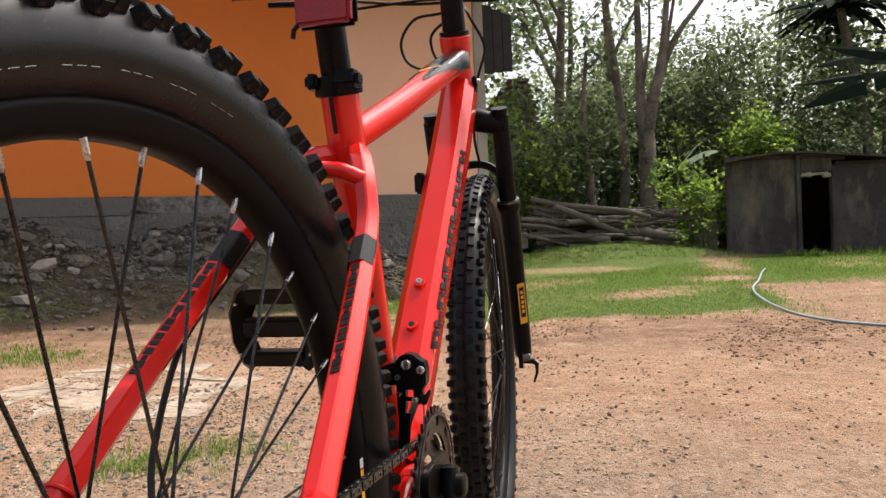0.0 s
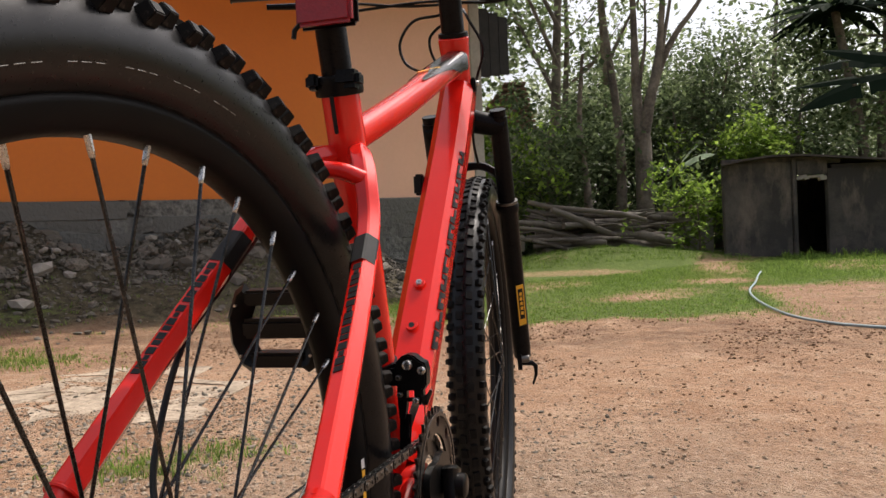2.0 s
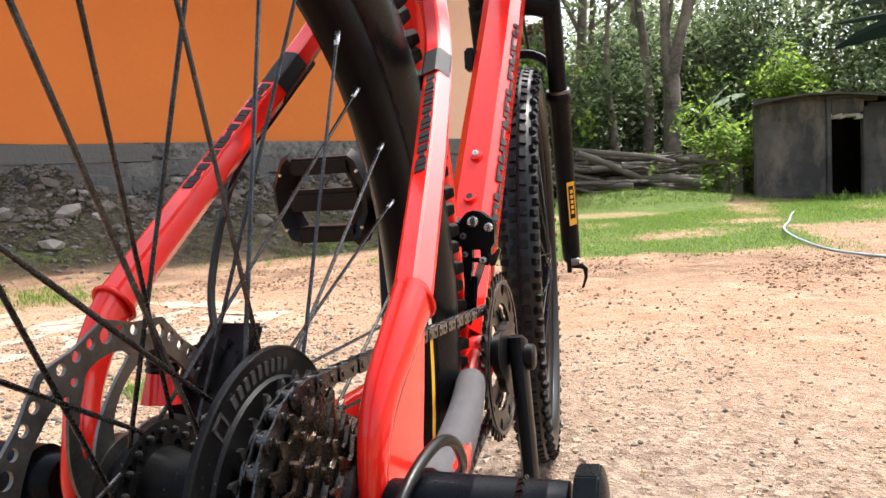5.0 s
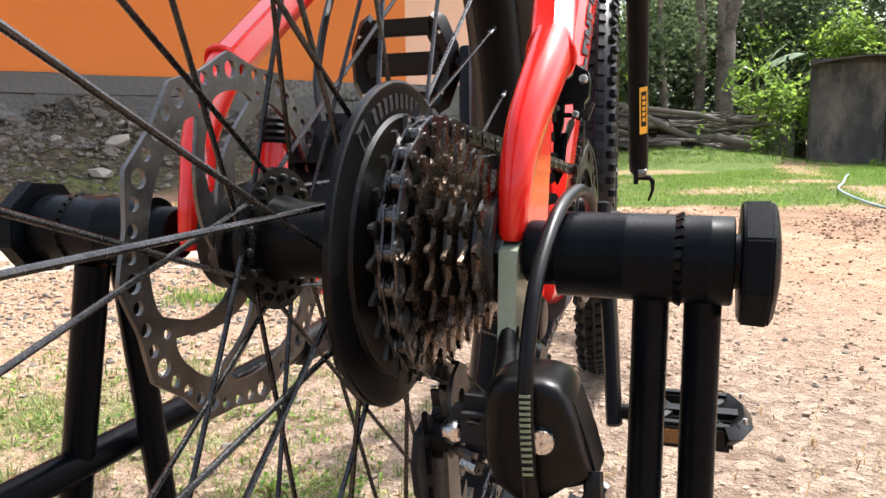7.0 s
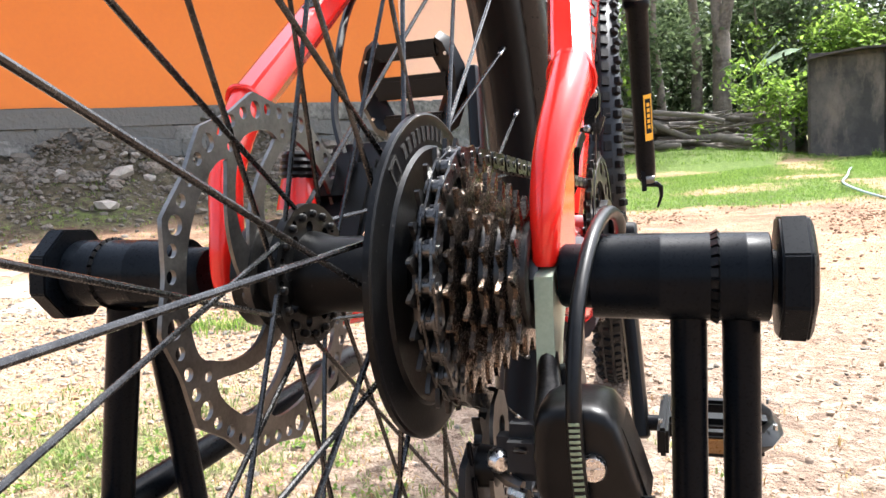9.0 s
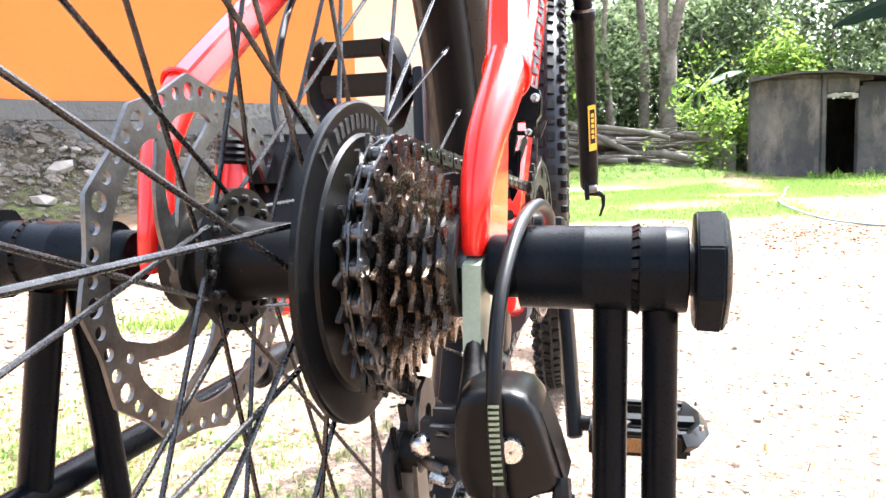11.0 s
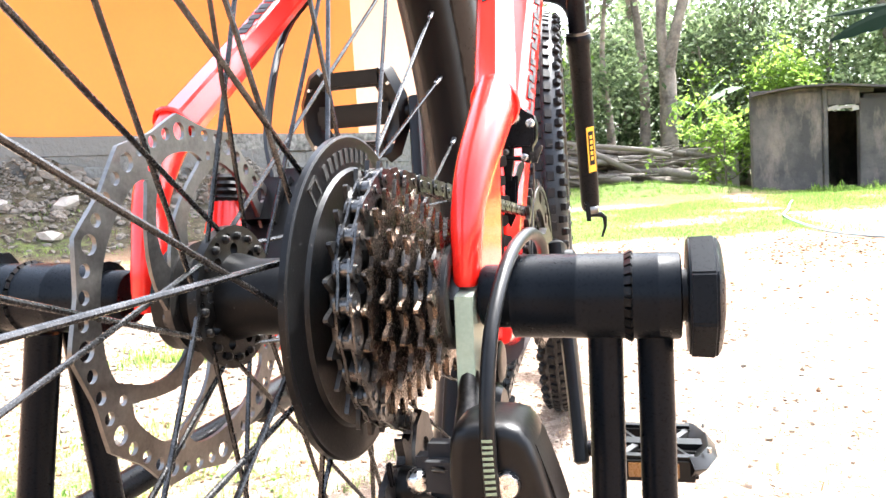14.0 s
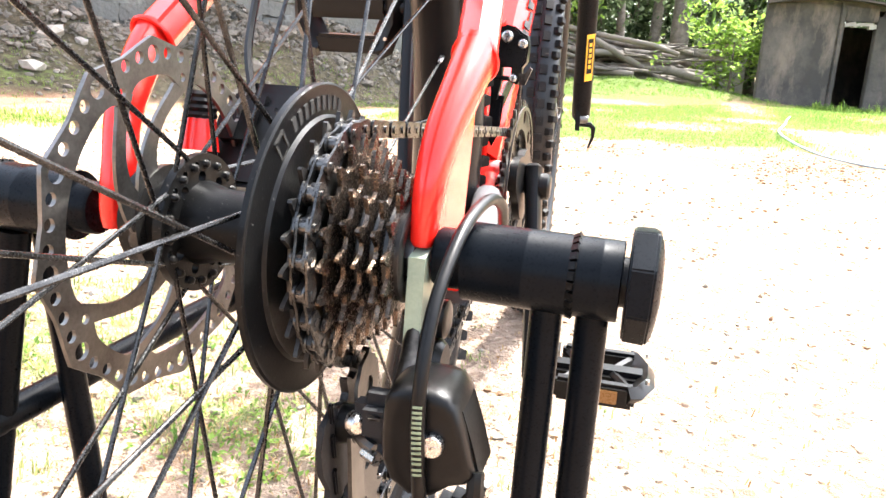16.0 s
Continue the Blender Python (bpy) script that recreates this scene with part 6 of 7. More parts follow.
# ---- the bike stand ----
stand = thing("bike_stand", "black powder-coated rear wheel stand gripping the axle", "bike stand")
for s in (1, -1):
    sx = s
    off = Vector((0, 0, 0))
    prof = [(0.0815, 0.0115), (0.083, 0.0125), (0.094, 0.0125), (0.0945, 0.0165), (0.0955, 0.0163), (0.1185, 0.0163), (0.1190, 0.0164), (0.1195, 0.0163), (0.1365, 0.0163)]
    st = part("clamp_sleeve", lathe([(x * sx, r) for x, r in prof], 36, AXLE + off), POWDER, stand)
    part("clamp_collar", lathe([(x * sx, r) for x, r in ((0.1392, 0.0163), (0.1480, 0.0163), (0.1484, 0.0164), (0.1488, 0.0163), (0.1560, 0.0163), (0.1565, 0.0155))], 36, AXLE + off), POWDER, stand)
    tooth = mesh_of("serration_tooth", block((0.0032, 0.0024, 0.0030)), DULL, 0)
    for i in range(26):
        a = 2 * math.pi * i / 26
        put("serration_tooth", tooth, Matrix.Translation(AXLE + off + Vector((0.1379 * sx, 0.0158 * math.cos(a), 0.0158 * math.sin(a)))) @ Matrix.Rotation(a, 4, "X") @ Matrix.Rotation(0.5, 4, "Z"), stand)
    part("joint_core", lathe([(0.1360 * sx, 0.0138), (0.1400 * sx, 0.0138)], 24, AXLE + off), DULL, stand)
    part("screw_neck", lathe([(0.1560 * sx, 0.010), (0.1590 * sx, 0.010)], 20, AXLE + off), DULL, stand)
    bm = lathe([(0.1585 * sx, 0.0190), (0.1588 * sx, 0.0234), (0.1680 * sx, 0.0238), (0.1698 * sx, 0.0212), (0.1713 * sx, 0.0140), (0.1718 * sx, 0.005)], 8, AXLE + off)
    bmesh.ops.rotate(bm, verts=bm.verts, cent=AXLE, matrix=Matrix.Rotation(0.30, 3, "X"))
    bmesh.ops.bevel(bm, geom=bm.edges[:], offset=0.0007, segments=2, affect="EDGES", clamp_overlap=True)
    part("clamp_knob", bm, POWDER, stand, "black octagonal clamp knob", smooth=30)
for x, x1, y1 in ((0.1283, 0.1235, 0.0), (0.1467, 0.1445, 0.002)):
    part("leg", tube([(x, 0.0, 0.330), (x1, y1, -0.014)], 0.0067, 16), POWDER, stand)
part("leg", tube([(-0.1335, 0.0, 0.332), (-0.1950, -0.004, -0.014)], 0.0082, 16), POWDER, stand)
part("leg", tube([(-0.1280, 0.014, 0.335), (-0.140, 0.070, -0.014)], 0.0072, 16), POWDER, stand)
part("rail", tube([(-0.1540, -0.16, 0.226), (-0.1480, 0.235, 0.230)], 0.0088, 16), POWDER, stand)
part("rail_cap", tube([(-0.1482, 0.215, 0.230), (-0.1482, 0.217, 0.230), (-0.1476, 0.262, 0.2305), (-0.1476, 0.265, 0.2305)], [0.0115, 0.0135, 0.0135, 0.0105], 16), RUBBER, stand, "black rubber end cap")
for x, y in ((0.1235, 0.0), (0.1445, 0.002), (-0.1950, -0.004), (-0.140, 0.070)):
    part("foot", tube([(x, y, -0.016), (x, y, 0.014)], 0.0100, 14), RUBBER, stand)


for ob in stand.children:
    if ob.name.split(".")[0] not in ("leg", "foot", "rail", "rail_cap"):
        ob.matrix_basis = Matrix.Translation((0, 0, -0.0002)) @ TILT @ ob.matrix_basis


# ---- beyond the yard ----
VIEW_R = Vector((0.97, 0.2436, 0))
VIEW_F = Vector((-0.2436, 0.97, 0))
SHED_O = Vector((1.78, 12.2, 0))
SHED_TURN = Matrix.Rotation(math.atan2(VIEW_R.y, VIEW_R.x), 4, "Z")


def shed_at(u, v, z):
    return SHED_O + VIEW_R * u + VIEW_F * v + Vector((0, 0, z))


def shed_in(u, v, z):
    """Inside the shed, whose side walls run askew."""
    return shed_at(u + 0.42 * max(v, 0.0), v, z)


def build_shed():
    shed = thing("shed", "weathered grey shed with open doorway and low curved roof", "shed")
    def wall(name, u0, u1, v0, v1, z0, z1, mat=SHEDWALL, label=""):
        return part(name, block((u1 - u0, v1 - v0, z1 - z0), shed_at((u0 + u1) / 2, (v0 + v1) / 2, (z0 + z1) / 2), 0.012, rot=SHED_TURN), mat, shed, label)
    wall("front_wall", 0.0, 1.08, 0.0, 0.1, -0.05, 1.53)
    wall("door_post", 1.08, 1.16, -0.02, 0.1, -0.05, 1.585)
    wall("lintel", 1.16, 1.66, 0.0, 0.1, 1.31, 1.53)
    wall("front_wall", 1.66, 4.6, 0.02, 0.12, -0.05, 1.40)
    for u0 in (0.0, 4.5):
        bm = bmesh.new()
        lo = [bm.verts.new(shed_in(u, v, -0.05)) for u, v in ((u0, 0.1), (u0 + 0.1, 0.1), (u0 + 0.1, 2.6), (u0, 2.6))]
        hi = [bm.verts.new(q.co + Vector((0, 0, 1.50))) for q in lo]
        bm.faces.new(lo)
        bm.faces.new(hi)
        for a in range(4):
            bm.faces.new((lo[a], lo[(a + 1) % 4], hi[(a + 1) % 4], hi[a]))
        part("side_wall", bm, SHEDWALL, shed, smooth=0)
    wall("back_wall", 1.1, 5.7, 2.6, 2.7, -0.05, 1.40)
    bm = bmesh.new()
    prof = [(-0.10, 1.515), (0.25, 1.58), (0.7, 1.625), (1.2, 1.622), (1.75, 1.57), (2.4, 1.51), (3.4, 1.46), (4.75, 1.42)]
    low = [[bm.verts.new(shed_in(u, v, z - 0.03)) for u, z in prof] for v in (-0.20, 2.9)]
    high = [[bm.verts.new(shed_in(u, v, z)) for u, z in prof] for v in (-0.20, 2.9)]
    for i in range(len(prof) - 1):
        bm.faces.new((low[0][i], low[0][i + 1], low[1][i + 1], low[1][i]))
        bm.faces.new((high[0][i], high[1][i], high[1][i + 1], high[0][i + 1]))
        for a in (0, 1):
            bm.faces.new((low[a][i], low[a][i + 1], high[a][i + 1], high[a][i]))
    for i in (0, -1):
        bm.faces.new((low[0][i], low[1][i], high[1][i], high[0][i]))
    part("roof", bm, TIN, shed, "thin rusty curved roof")
    rnd = random.Random(41)
    for i in range(9):
        part("broken_brick", block((rnd.uniform(0.05, 0.13), 0.09, rnd.uniform(0.03, 0.07)), shed_at(1.18 + 0.052 * i, 0.05, 1.265 + rnd.uniform(-0.02, 0.02)), 0.006, rot=SHED_TURN @ Matrix.Rotation(rnd.gauss(0, 0.2), 4, "Y")), CONCRETE, shed)
    part("gable_fill", block((1.9, 0.05, 0.12), shed_at(0.95, 0.07, 1.540), 0.01, rot=SHED_TURN), SHEDWALL, shed)
    part("gable_fill", block((2.9, 0.05, 0.08), shed_at(3.2, 0.09, 1.42), 0.01, rot=SHED_TURN), SHEDWALL, shed)


build_shed()


def build_hut():
    """A small low hut whose tin roof shows beside the shed."""
    hut = thing("hut", "small low hut with a rusty tin roof behind the shed", "hut")
    part("hut_wall", block((1.2, 0.8, 0.8), shed_at(0.55, 4.0, 0.4), 0.02, rot=SHED_TURN), CONCRETE, hut)
    part("hut_roof", block((1.6, 1.2, 0.05), shed_at(0.50, 3.9, 0.92), 0.01, rot=SHED_TURN @ Matrix.Rotation(-0.22, 4, "Y")), TILE, hut)


build_hut()


def build_logs():
    pile = thing("log_pile", "heap of weathered grey logs and poles", "logs")
    rnd = random.Random(21)
    for i in range(72):
        u = rnd.uniform(-1.75, -0.45)
        layer = rnd.choice((0, 0, 1, 1, 2, 2, 3))
        ln_ = rnd.uniform(1.2, 2.5)
        r = rnd.choice((0.022, 0.035, 0.05, 0.065, 0.085)) * rnd.uniform(0.85, 1.1) * (1.0 if layer < 2 else 0.72)
        z = 0.02 + layer * 0.215 + rnd.uniform(-0.05, 0.05)
        v = rnd.uniform(1.5, 2.6)
        c = shed_at(u - 0.5, v, z + 0.22)
        turn = rnd.gauss(0.0, 0.28)
        dv = (VIEW_R * math.cos(turn) + VIEW_F * math.sin(turn) + Vector((0, 0, rnd.gauss(-0.09, 0.13)))).normalized()
        pts = [c + dv * (ln_ * (t - 0.5)) + Vector((0, 0, rnd.gauss(0, 0.018))) for t in np.linspace(0, 1, 6)]
        part("log", tube(pts, [r * k for k in (0.95, 1.0, 1.02, 0.98, 0.93, 0.85)], 10), LOG, pile)
    base = thing("concrete_block", "pale concrete block beside the logs", "block")
    part("block_body", block((0.34, 0.3, 0.30), shed_at(-3.15, 1.9, 0.40), 0.015, rot=SHED_TURN), CONCRETE, base)


build_logs()


def leaf_soup(rnd, centres, count, spread, size, squash=0.8, long=1.7):
    """Small folded leaves round the given clump centres."""
    verts, faces = [], []
    for _ in range(count):
        c = rnd.choice(centres)
        p = c + Vector((rnd.gauss(0, spread), rnd.gauss(0, spread), rnd.gauss(0, spread * squash)))
        a, b = rnd.uniform(0, 6.283), rnd.gauss(-0.35, 0.55)
        dv = Vector((math.cos(a) * math.cos(b), math.sin(a) * math.cos(b), math.sin(b)))
        sd = dv.cross(Vector((0, 0, 1))).normalized()
        sd = (sd + Vector((0, 0, rnd.gauss(0, 0.45)))).normalized()
        s = size * rnd.uniform(0.6, 1.25)
        k = len(verts)
        verts += [tuple(p), tuple(p + dv * s * 0.5 * long * 0.6 + sd * s * 0.36), tuple(p + dv * s * long * 0.62), tuple(p + dv * s * 0.5 * long * 0.6 - sd * s * 0.36)]
        faces.append((k, k + 1, k + 2, k + 3))
    return verts, faces


def tree(seed, base, h, r, first, spread, leaves, size, label, lean=(0, 0), limbs=7, mat=None, fork=0.0):
    """A tapered trunk with limbs, and a crown of separate leaves gathered at the limbs' ends."""
    rnd = random.Random(seed)
    base = Vector(base)
    tr = thing("tree", label, "tree", "trees behind the yard")
    bm = bmesh.new()
    top = base + Vector((lean[0], lean[1], h))
    trunk = spline([base - Vector((0, 0, 0.1)), base.lerp(top, 0.3) + Vector((rnd.gauss(0, 0.08), rnd.gauss(0, 0.08), 0)), base.lerp(top, 0.65) + Vector((rnd.gauss(0, 0.12), rnd.gauss(0, 0.12), 0)), top], 12)
    sweep(bm, trunk, [r * (1.25 if i == 0 else 1.0) * (1 - 0.72 * i / 11) for i in range(12)], circle_section(12))
    centres = []
    for i in range(limbs):
        t = first + (0.95 - first) * (i + rnd.uniform(0, 0.6)) / limbs
        a0 = base.lerp(top, t)
        ang = rnd.uniform(0, 6.283)
        out = spread * (1.15 - 0.6 * t) * rnd.uniform(0.7, 1.15)
        rise = rnd.uniform(0.35, 0.9) * out + fork * out
        e = a0 + Vector((math.cos(ang) * out, math.sin(ang) * out, rise))
        mid = a0.lerp(e, 0.5) + Vector((0, 0, -0.12 * out if not fork else 0.1 * out))
        rr = r * (1 - 0.72 * t) * 0.55
        sweep(bm, spline([a0, mid, e], 7), [rr * (1 - 0.8 * k / 6) for k in range(7)], circle_section(7))
        centres += [e, a0.lerp(e, 0.75) + Vector((rnd.gauss(0, 0.25), rnd.gauss(0, 0.25), rnd.gauss(0.1, 0.2))), e + Vector((rnd.gauss(0, 0.4), rnd.gauss(0, 0.4), rnd.gauss(0.2, 0.3)))]
        for _ in range(2):
            tw = e + Vector((rnd.gauss(0, 0.5), rnd.gauss(0, 0.5), rnd.uniform(0, 0.6)))
            sweep(bm, [a0.lerp(e, 0.7), tw], [rr * 0.35, rr * 0.1], circle_section(5))
            centres.append(tw)
    part("trunk", bm, BARK, tr)
    if leaves:
        verts, faces = leaf_soup(rnd, centres, leaves, spread * 0.27, size)
        crown = new("crown", soup("crown", verts, faces, mat or LEAF))
        crown.parent = tr
    return tr


def forked_tree():
    """The tall tree beside the logs: a short trunk that splits into steep limbs."""
    rnd = random.Random(1)
    tr = thing("tree", "tall grey-barked tree forking into upright limbs", "tree", "trees behind the yard")
    v = 3.4
    part("trunk", tube([shed_at(-0.30, v, -0.1), shed_at(-0.31, v, 0.3), shed_at(-0.30, v, 1.2), shed_at(-0.29, v, 2.3), shed_at(-0.28, v, 2.75)], [0.25, 0.20, 0.175, 0.165, 0.10], 14), BARK, tr)
    centres = []
    for pts, r in (([(-0.34, 0.0, 2.4), (-0.36, 0.1, 3.3), (-0.35, 0.15, 4.2), (-0.34, 0.2, 5.4), (-0.4, 0.2, 8.2)], 0.105),
                   ([(-0.27, 0.0, 2.5), (-0.16, -0.1, 3.1), (0.01, -0.1, 3.8), (0.14, -0.1, 4.7), (0.50, 0.0, 8.0)], 0.115),
                   ([(-0.16, 0.0, 3.05), (0.18, 0.1, 3.95), (0.51, 0.1, 4.55), (1.04, 0.2, 5.21), (1.9, 0.3, 6.6)], 0.080),
                   ([(0.06, 0.0, 3.7), (0.20, 0.05, 4.3), (0.36, 0.1, 5.0), (0.7, 0.1, 6.8)], 0.055),
                   ([(-0.42, 0.05, 3.0), (-0.20, 0.2, 3.9), (-0.10, 0.2, 4.6), (-0.05, 0.3, 6.2)], 0.045)):
        line = spline([shed_at(u, v + dv, z) for u, dv, z in pts], 12)
        part("limb", tube(line, [r * (1.15 - 0.8 * i / 11) for i in range(12)], 10), BARK, tr)
        centres += [line[-1], line[-2], line[-3]] + [line[-1] + Vector((rnd.gauss(0, 0.5), rnd.gauss(0, 0.5), rnd.gauss(0, 0.4))) for _ in range(5)]
    verts, faces = leaf_soup(rnd, centres, 1100, 0.55, 0.15)
    crown = new("crown", soup("crown", verts, faces, LEAF))
    crown.parent = tr


forked_tree()
tree(2, shed_at(-0.72, 3.9, 0), 8.0, 0.13, 0.42, 1.6, 700, 0.15, "slender grey tree with sparse leaves", (-0.35, 0.3), 7, fork=1.2)
tree(3, shed_at(-1.62, 2.7, 0), 4.0, 0.11, 0.9, 0.6, 120, 0.15, "bare grey tree trunk with a broken top", (0.02, 0.0), 2)
tree(4, shed_at(-2.05, 5.0, 0), 9.0, 0.16, 0.40, 2.2, 1100, 0.16, "tall tree with a dark trunk", (0.7, 0.3), 8, fork=0.8)
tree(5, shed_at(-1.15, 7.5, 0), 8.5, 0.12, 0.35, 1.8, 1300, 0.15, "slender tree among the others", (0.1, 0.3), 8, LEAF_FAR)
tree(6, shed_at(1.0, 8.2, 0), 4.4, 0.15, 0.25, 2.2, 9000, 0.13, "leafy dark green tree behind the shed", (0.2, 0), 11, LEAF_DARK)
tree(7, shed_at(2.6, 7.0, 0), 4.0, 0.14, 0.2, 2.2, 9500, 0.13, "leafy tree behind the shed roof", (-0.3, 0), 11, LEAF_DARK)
tree(8, shed_at(6.6, 6.8, 0), 8.0, 0.16, 0.22, 2.2, 7000, 0.18, "broad leafy tree behind the shed", (0.2, 0), 9)
tree(9, shed_at(7.6, 5.0, 0), 8.5, 0.15, 0.25, 2.0, 7000, 0.17, "leafy tree at the edge of the yard", (-0.2, 0), 8)
tree(10, shed_at(-4.6, 6.0, 0), 9.0, 0.17, 0.3, 2.6, 7000, 0.17, "tall leafy tree beyond the house corner", (0.2, 0), 9)
tree(11, shed_at(-6.8, 7.5, 0), 9.0, 0.17, 0.3, 2.6, 3600, 0.19, "leafy tree beyond the house", (0.2, 0), 8)
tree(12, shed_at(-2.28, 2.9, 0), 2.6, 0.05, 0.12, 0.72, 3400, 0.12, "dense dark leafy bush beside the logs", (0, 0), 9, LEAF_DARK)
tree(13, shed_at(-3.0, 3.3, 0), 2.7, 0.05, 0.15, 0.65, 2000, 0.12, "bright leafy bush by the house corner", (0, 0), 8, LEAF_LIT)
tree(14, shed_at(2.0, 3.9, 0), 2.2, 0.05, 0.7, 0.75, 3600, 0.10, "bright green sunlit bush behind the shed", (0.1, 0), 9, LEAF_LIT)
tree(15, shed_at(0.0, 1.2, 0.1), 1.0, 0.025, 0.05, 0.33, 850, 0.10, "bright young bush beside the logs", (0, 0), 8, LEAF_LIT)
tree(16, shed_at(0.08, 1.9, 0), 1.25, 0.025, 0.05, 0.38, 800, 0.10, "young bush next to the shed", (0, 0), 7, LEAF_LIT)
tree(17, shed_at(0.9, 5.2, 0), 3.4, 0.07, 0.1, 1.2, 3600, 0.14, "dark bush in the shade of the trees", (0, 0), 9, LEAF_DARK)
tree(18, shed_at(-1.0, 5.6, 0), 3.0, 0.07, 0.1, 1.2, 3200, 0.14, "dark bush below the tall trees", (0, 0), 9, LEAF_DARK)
tree(19, shed_at(3.6, 4.6, 0), 3.4, 0.07, 0.2, 1.1, 3400, 0.13, "leafy green shrub above the shed roof", (0, 0), 9)


def far_house():
    """A tiled gable roof that shows between the bushes."""
    house = thing("distant_house", "far house with a weathered red tiled roof", "house")
    part("house_wall", block((3.0, 3.0, 3.3), shed_at(-3.1, 9.0, 1.65), 0.02, rot=SHED_TURN), CONCRETE, house)
    for row in range(9):
        t = row / 9
        part("roof_course", block((1.7 - 1.25 * t, 3.6, 0.07), shed_at(-2.75 + 0.35 * t, 9.0, 3.3 + 1.25 * t), 0.02, rot=SHED_TURN), TILE, house)


far_house()


def long_leaf(base, tip, sag, width, mat, parent, folds=9, roll=0.0):
    """A long arched leaf with a midrib fold and a torn edge."""
    rnd = random.Random(int(base[0] * 997 + tip[2] * 131))
    bm = bmesh.new()
    base, tip = Vector(base), Vector(tip)
    dv = tip - base
    side = dv.cross(Vector((0, 0, 1))).normalized()
    side = (side * math.cos(roll) + Vector((0, 0, 1)) * math.sin(roll)).normalized()
    rows_ = []
    for i in range(folds * 2 + 1):
        t = i / (folds * 2)
        p = base + dv * t + Vector((0, 0, -sag * (t * t) + sag * 0.5 * t))
        w = width * math.sin(math.pi * min(1.0, 0.08 + t * 0.94)) ** 0.6 * rnd.uniform(0.75, 1.05)
        rows_.append([bm.verts.new(p + side * w + Vector((0, 0, -w * 0.35))), bm.verts.new(p), bm.verts.new(p - side * w + Vector((0, 0, -w * 0.35)))])
    for i in range(folds * 2):
        for k in (0, 1):
            if rnd.random() < 0.9:
                bm.faces.new((rows_[i][k], rows_[i][k + 1], rows_[i + 1][k + 1], rows_[i + 1][k]))
    part("leaf", bm, mat, parent, smooth=0)


young = thing("banana_plant", "young banana plant with pale arching leaves beside the shed", "banana plant")
part("stem", tube([shed_at(-0.06, 2.2, 0), shed_at(-0.07, 2.2, 0.8), shed_at(-0.08, 2.2, 1.60)], [0.06, 0.05, 0.03], 10), BANANA, young)
for u, v, z, sag, w, roll, mat in ((-0.30, 2.15, 2.32, 0.05, 0.085, 1.35, LEAF_LIT), (0.66, 2.05, 2.10, 0.42, 0.075, 1.0, BANANA_PALE), (0.48, 2.4, 2.26, 0.30, 0.07, 0.9, BANANA_PALE), (-0.56, 2.5, 1.88, 0.4, 0.07, 0.8, BANANA), (0.04, 1.9, 1.80, 0.1, 0.07, 1.2, LEAF_LIT)):
    long_leaf(shed_at(-0.08, 2.2, 1.56), shed_at(u, v, z), sag, w, mat, young, 9, roll)
dark = thing("banana_plant", "tall banana plant with dark drooping leaves", "banana plant")
part("stem", tube([shed_at(5.6, 1.4, 0), shed_at(5.55, 1.4, 1.6), shed_at(5.5, 1.4, 3.0)], [0.13, 0.11, 0.06], 12), BARK, dark)
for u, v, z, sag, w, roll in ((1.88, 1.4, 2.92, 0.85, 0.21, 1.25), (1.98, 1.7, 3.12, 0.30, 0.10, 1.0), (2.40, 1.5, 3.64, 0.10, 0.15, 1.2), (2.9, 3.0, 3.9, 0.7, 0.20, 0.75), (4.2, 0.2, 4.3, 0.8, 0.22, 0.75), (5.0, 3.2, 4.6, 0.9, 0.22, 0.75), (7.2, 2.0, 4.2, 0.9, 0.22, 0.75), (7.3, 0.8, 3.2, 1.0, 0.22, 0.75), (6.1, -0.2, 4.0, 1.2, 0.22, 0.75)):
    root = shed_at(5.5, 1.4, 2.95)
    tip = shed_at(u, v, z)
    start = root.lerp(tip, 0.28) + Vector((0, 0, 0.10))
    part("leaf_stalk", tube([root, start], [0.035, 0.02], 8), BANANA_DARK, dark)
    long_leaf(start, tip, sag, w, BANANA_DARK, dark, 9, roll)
palm = thing("palm_tree", "dark palm crown above the shed", "palm")
part("trunk", tube([shed_at(5.4, 5.2, 0), shed_at(5.2, 5.2, 2.6), shed_at(4.7, 5.2, 5.3)], [0.14, 0.11, 0.09], 12), BARK, palm)
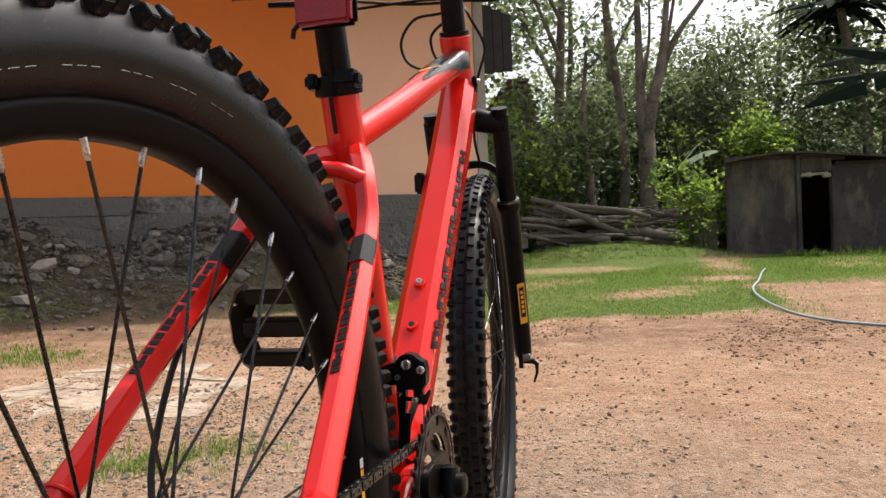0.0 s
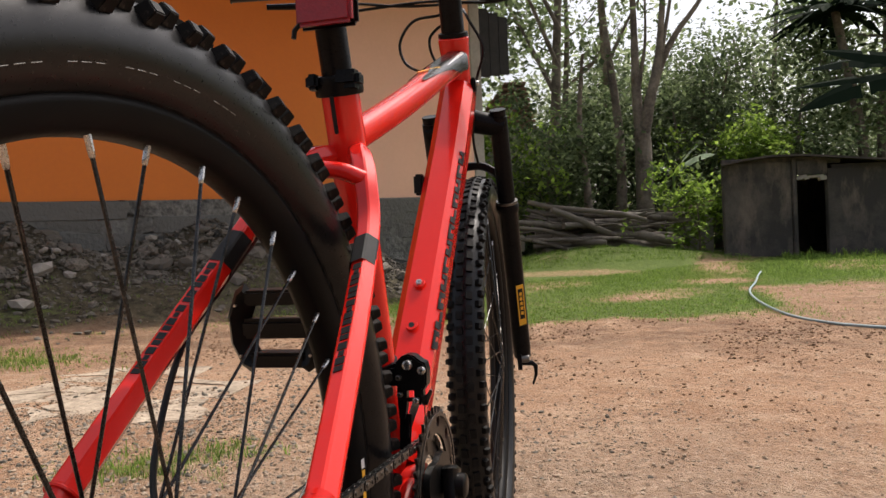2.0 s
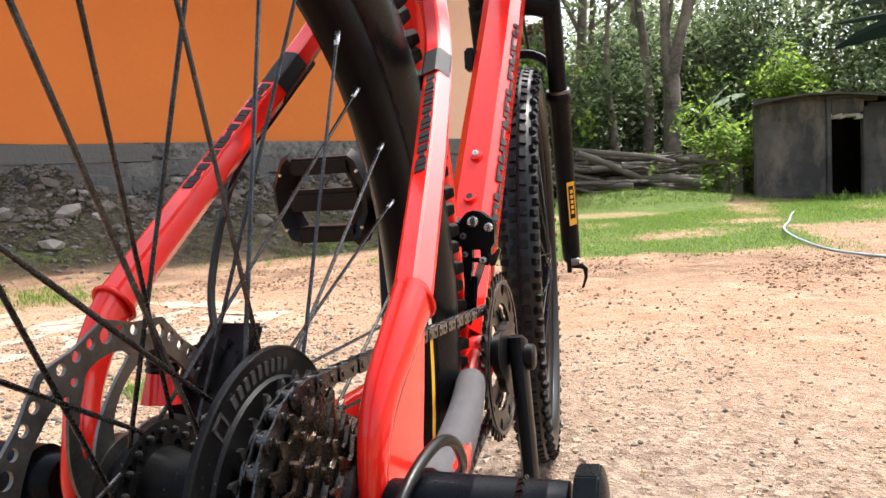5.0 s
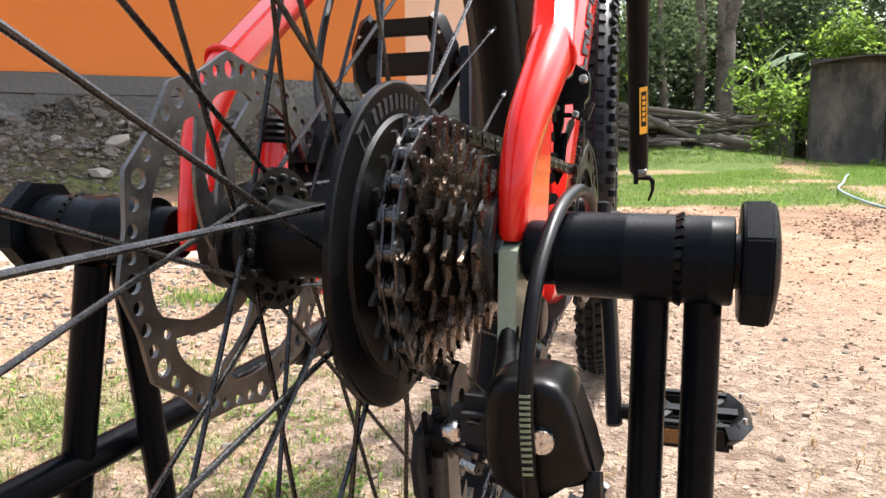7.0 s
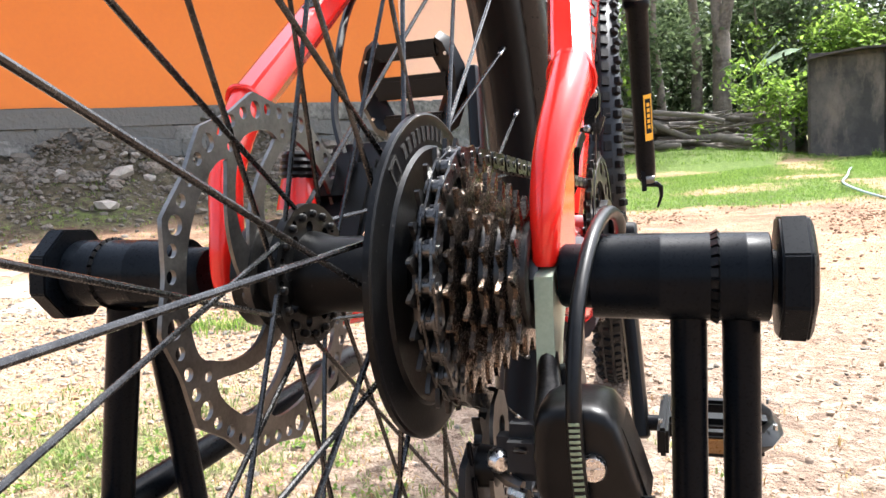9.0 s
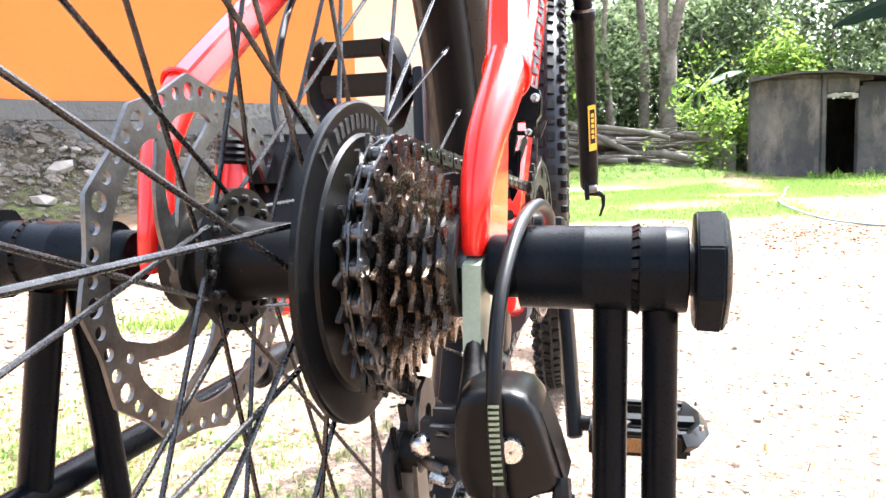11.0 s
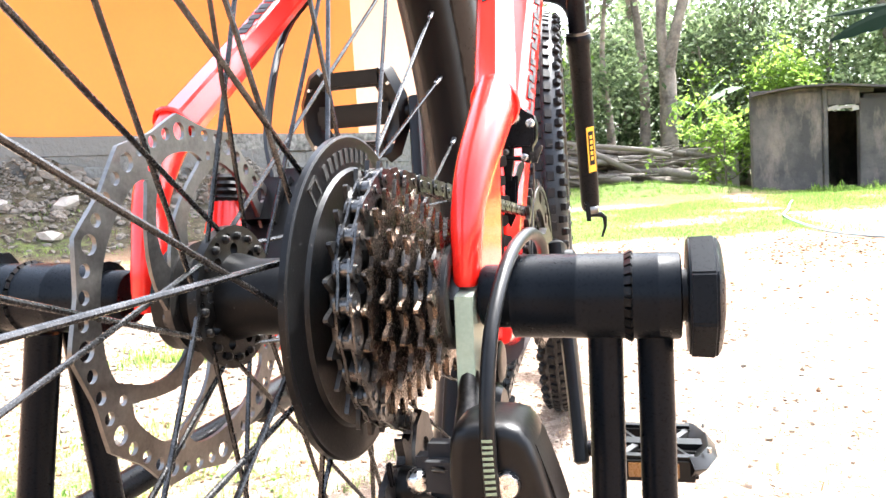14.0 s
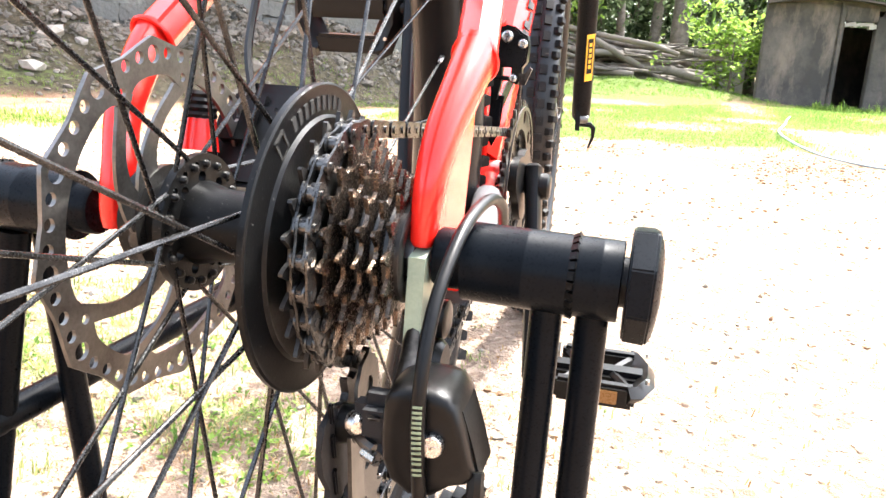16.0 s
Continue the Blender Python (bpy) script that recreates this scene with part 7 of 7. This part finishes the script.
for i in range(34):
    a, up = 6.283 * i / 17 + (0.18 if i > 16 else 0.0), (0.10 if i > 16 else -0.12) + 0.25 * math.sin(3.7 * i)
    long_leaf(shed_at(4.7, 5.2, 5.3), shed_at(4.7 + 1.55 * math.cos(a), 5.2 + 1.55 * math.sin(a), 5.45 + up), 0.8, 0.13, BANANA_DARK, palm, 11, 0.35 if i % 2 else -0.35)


def far_woods():
    rnd = random.Random(77)
    cs = []
    for _ in range(620):
        u, v = rnd.uniform(-26, 26), rnd.uniform(9, 26)
        cs.append(shed_at(u, v, rnd.uniform(0.4, 3.4 + 0.16 * v + (2.6 if abs(u - 1) > 4 else 0.6) * rnd.random())))
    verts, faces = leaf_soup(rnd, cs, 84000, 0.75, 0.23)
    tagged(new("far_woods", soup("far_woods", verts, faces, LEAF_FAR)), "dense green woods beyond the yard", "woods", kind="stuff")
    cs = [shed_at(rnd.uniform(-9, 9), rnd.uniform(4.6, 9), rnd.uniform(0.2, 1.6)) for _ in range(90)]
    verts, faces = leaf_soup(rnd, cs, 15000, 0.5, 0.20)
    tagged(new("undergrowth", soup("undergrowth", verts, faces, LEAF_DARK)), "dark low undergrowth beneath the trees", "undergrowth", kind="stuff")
    bm = bmesh.new()
    for _ in range(16):
        p = shed_at(rnd.uniform(-14, 14), rnd.uniform(9, 22), 0)
        q = p + Vector((rnd.gauss(0, 0.4), rnd.gauss(0, 0.4), rnd.uniform(5, 9)))
        sweep(bm, [p, p.lerp(q, 0.5) + Vector((rnd.gauss(0, 0.1), 0, 0)), q], [0.13, 0.10, 0.04], circle_section(7))
    tagged(part("far_trunks", bm, BARK), "grey trunks of the woods behind", "trunks", kind="stuff")


far_woods()


def weeds():
    rnd = random.Random(9)
    spots = [(p.x, p.y, rnd.uniform(0.05, 0.22) * rnd.random()) for p in (shed_at(rnd.uniform(0.7, 4.5), rnd.uniform(-0.9, -0.12), 0) for _ in range(520))]
    spots += [(p.x, p.y, rnd.uniform(0.03, 0.09)) for p in (shed_at(rnd.uniform(-3.6, 0.3), rnd.uniform(-0.6, 1.3), 0) for _ in range(700))]
    scatter_grass("tall_weeds", "tall weeds growing before the shed and logs", spots, 9)


weeds()
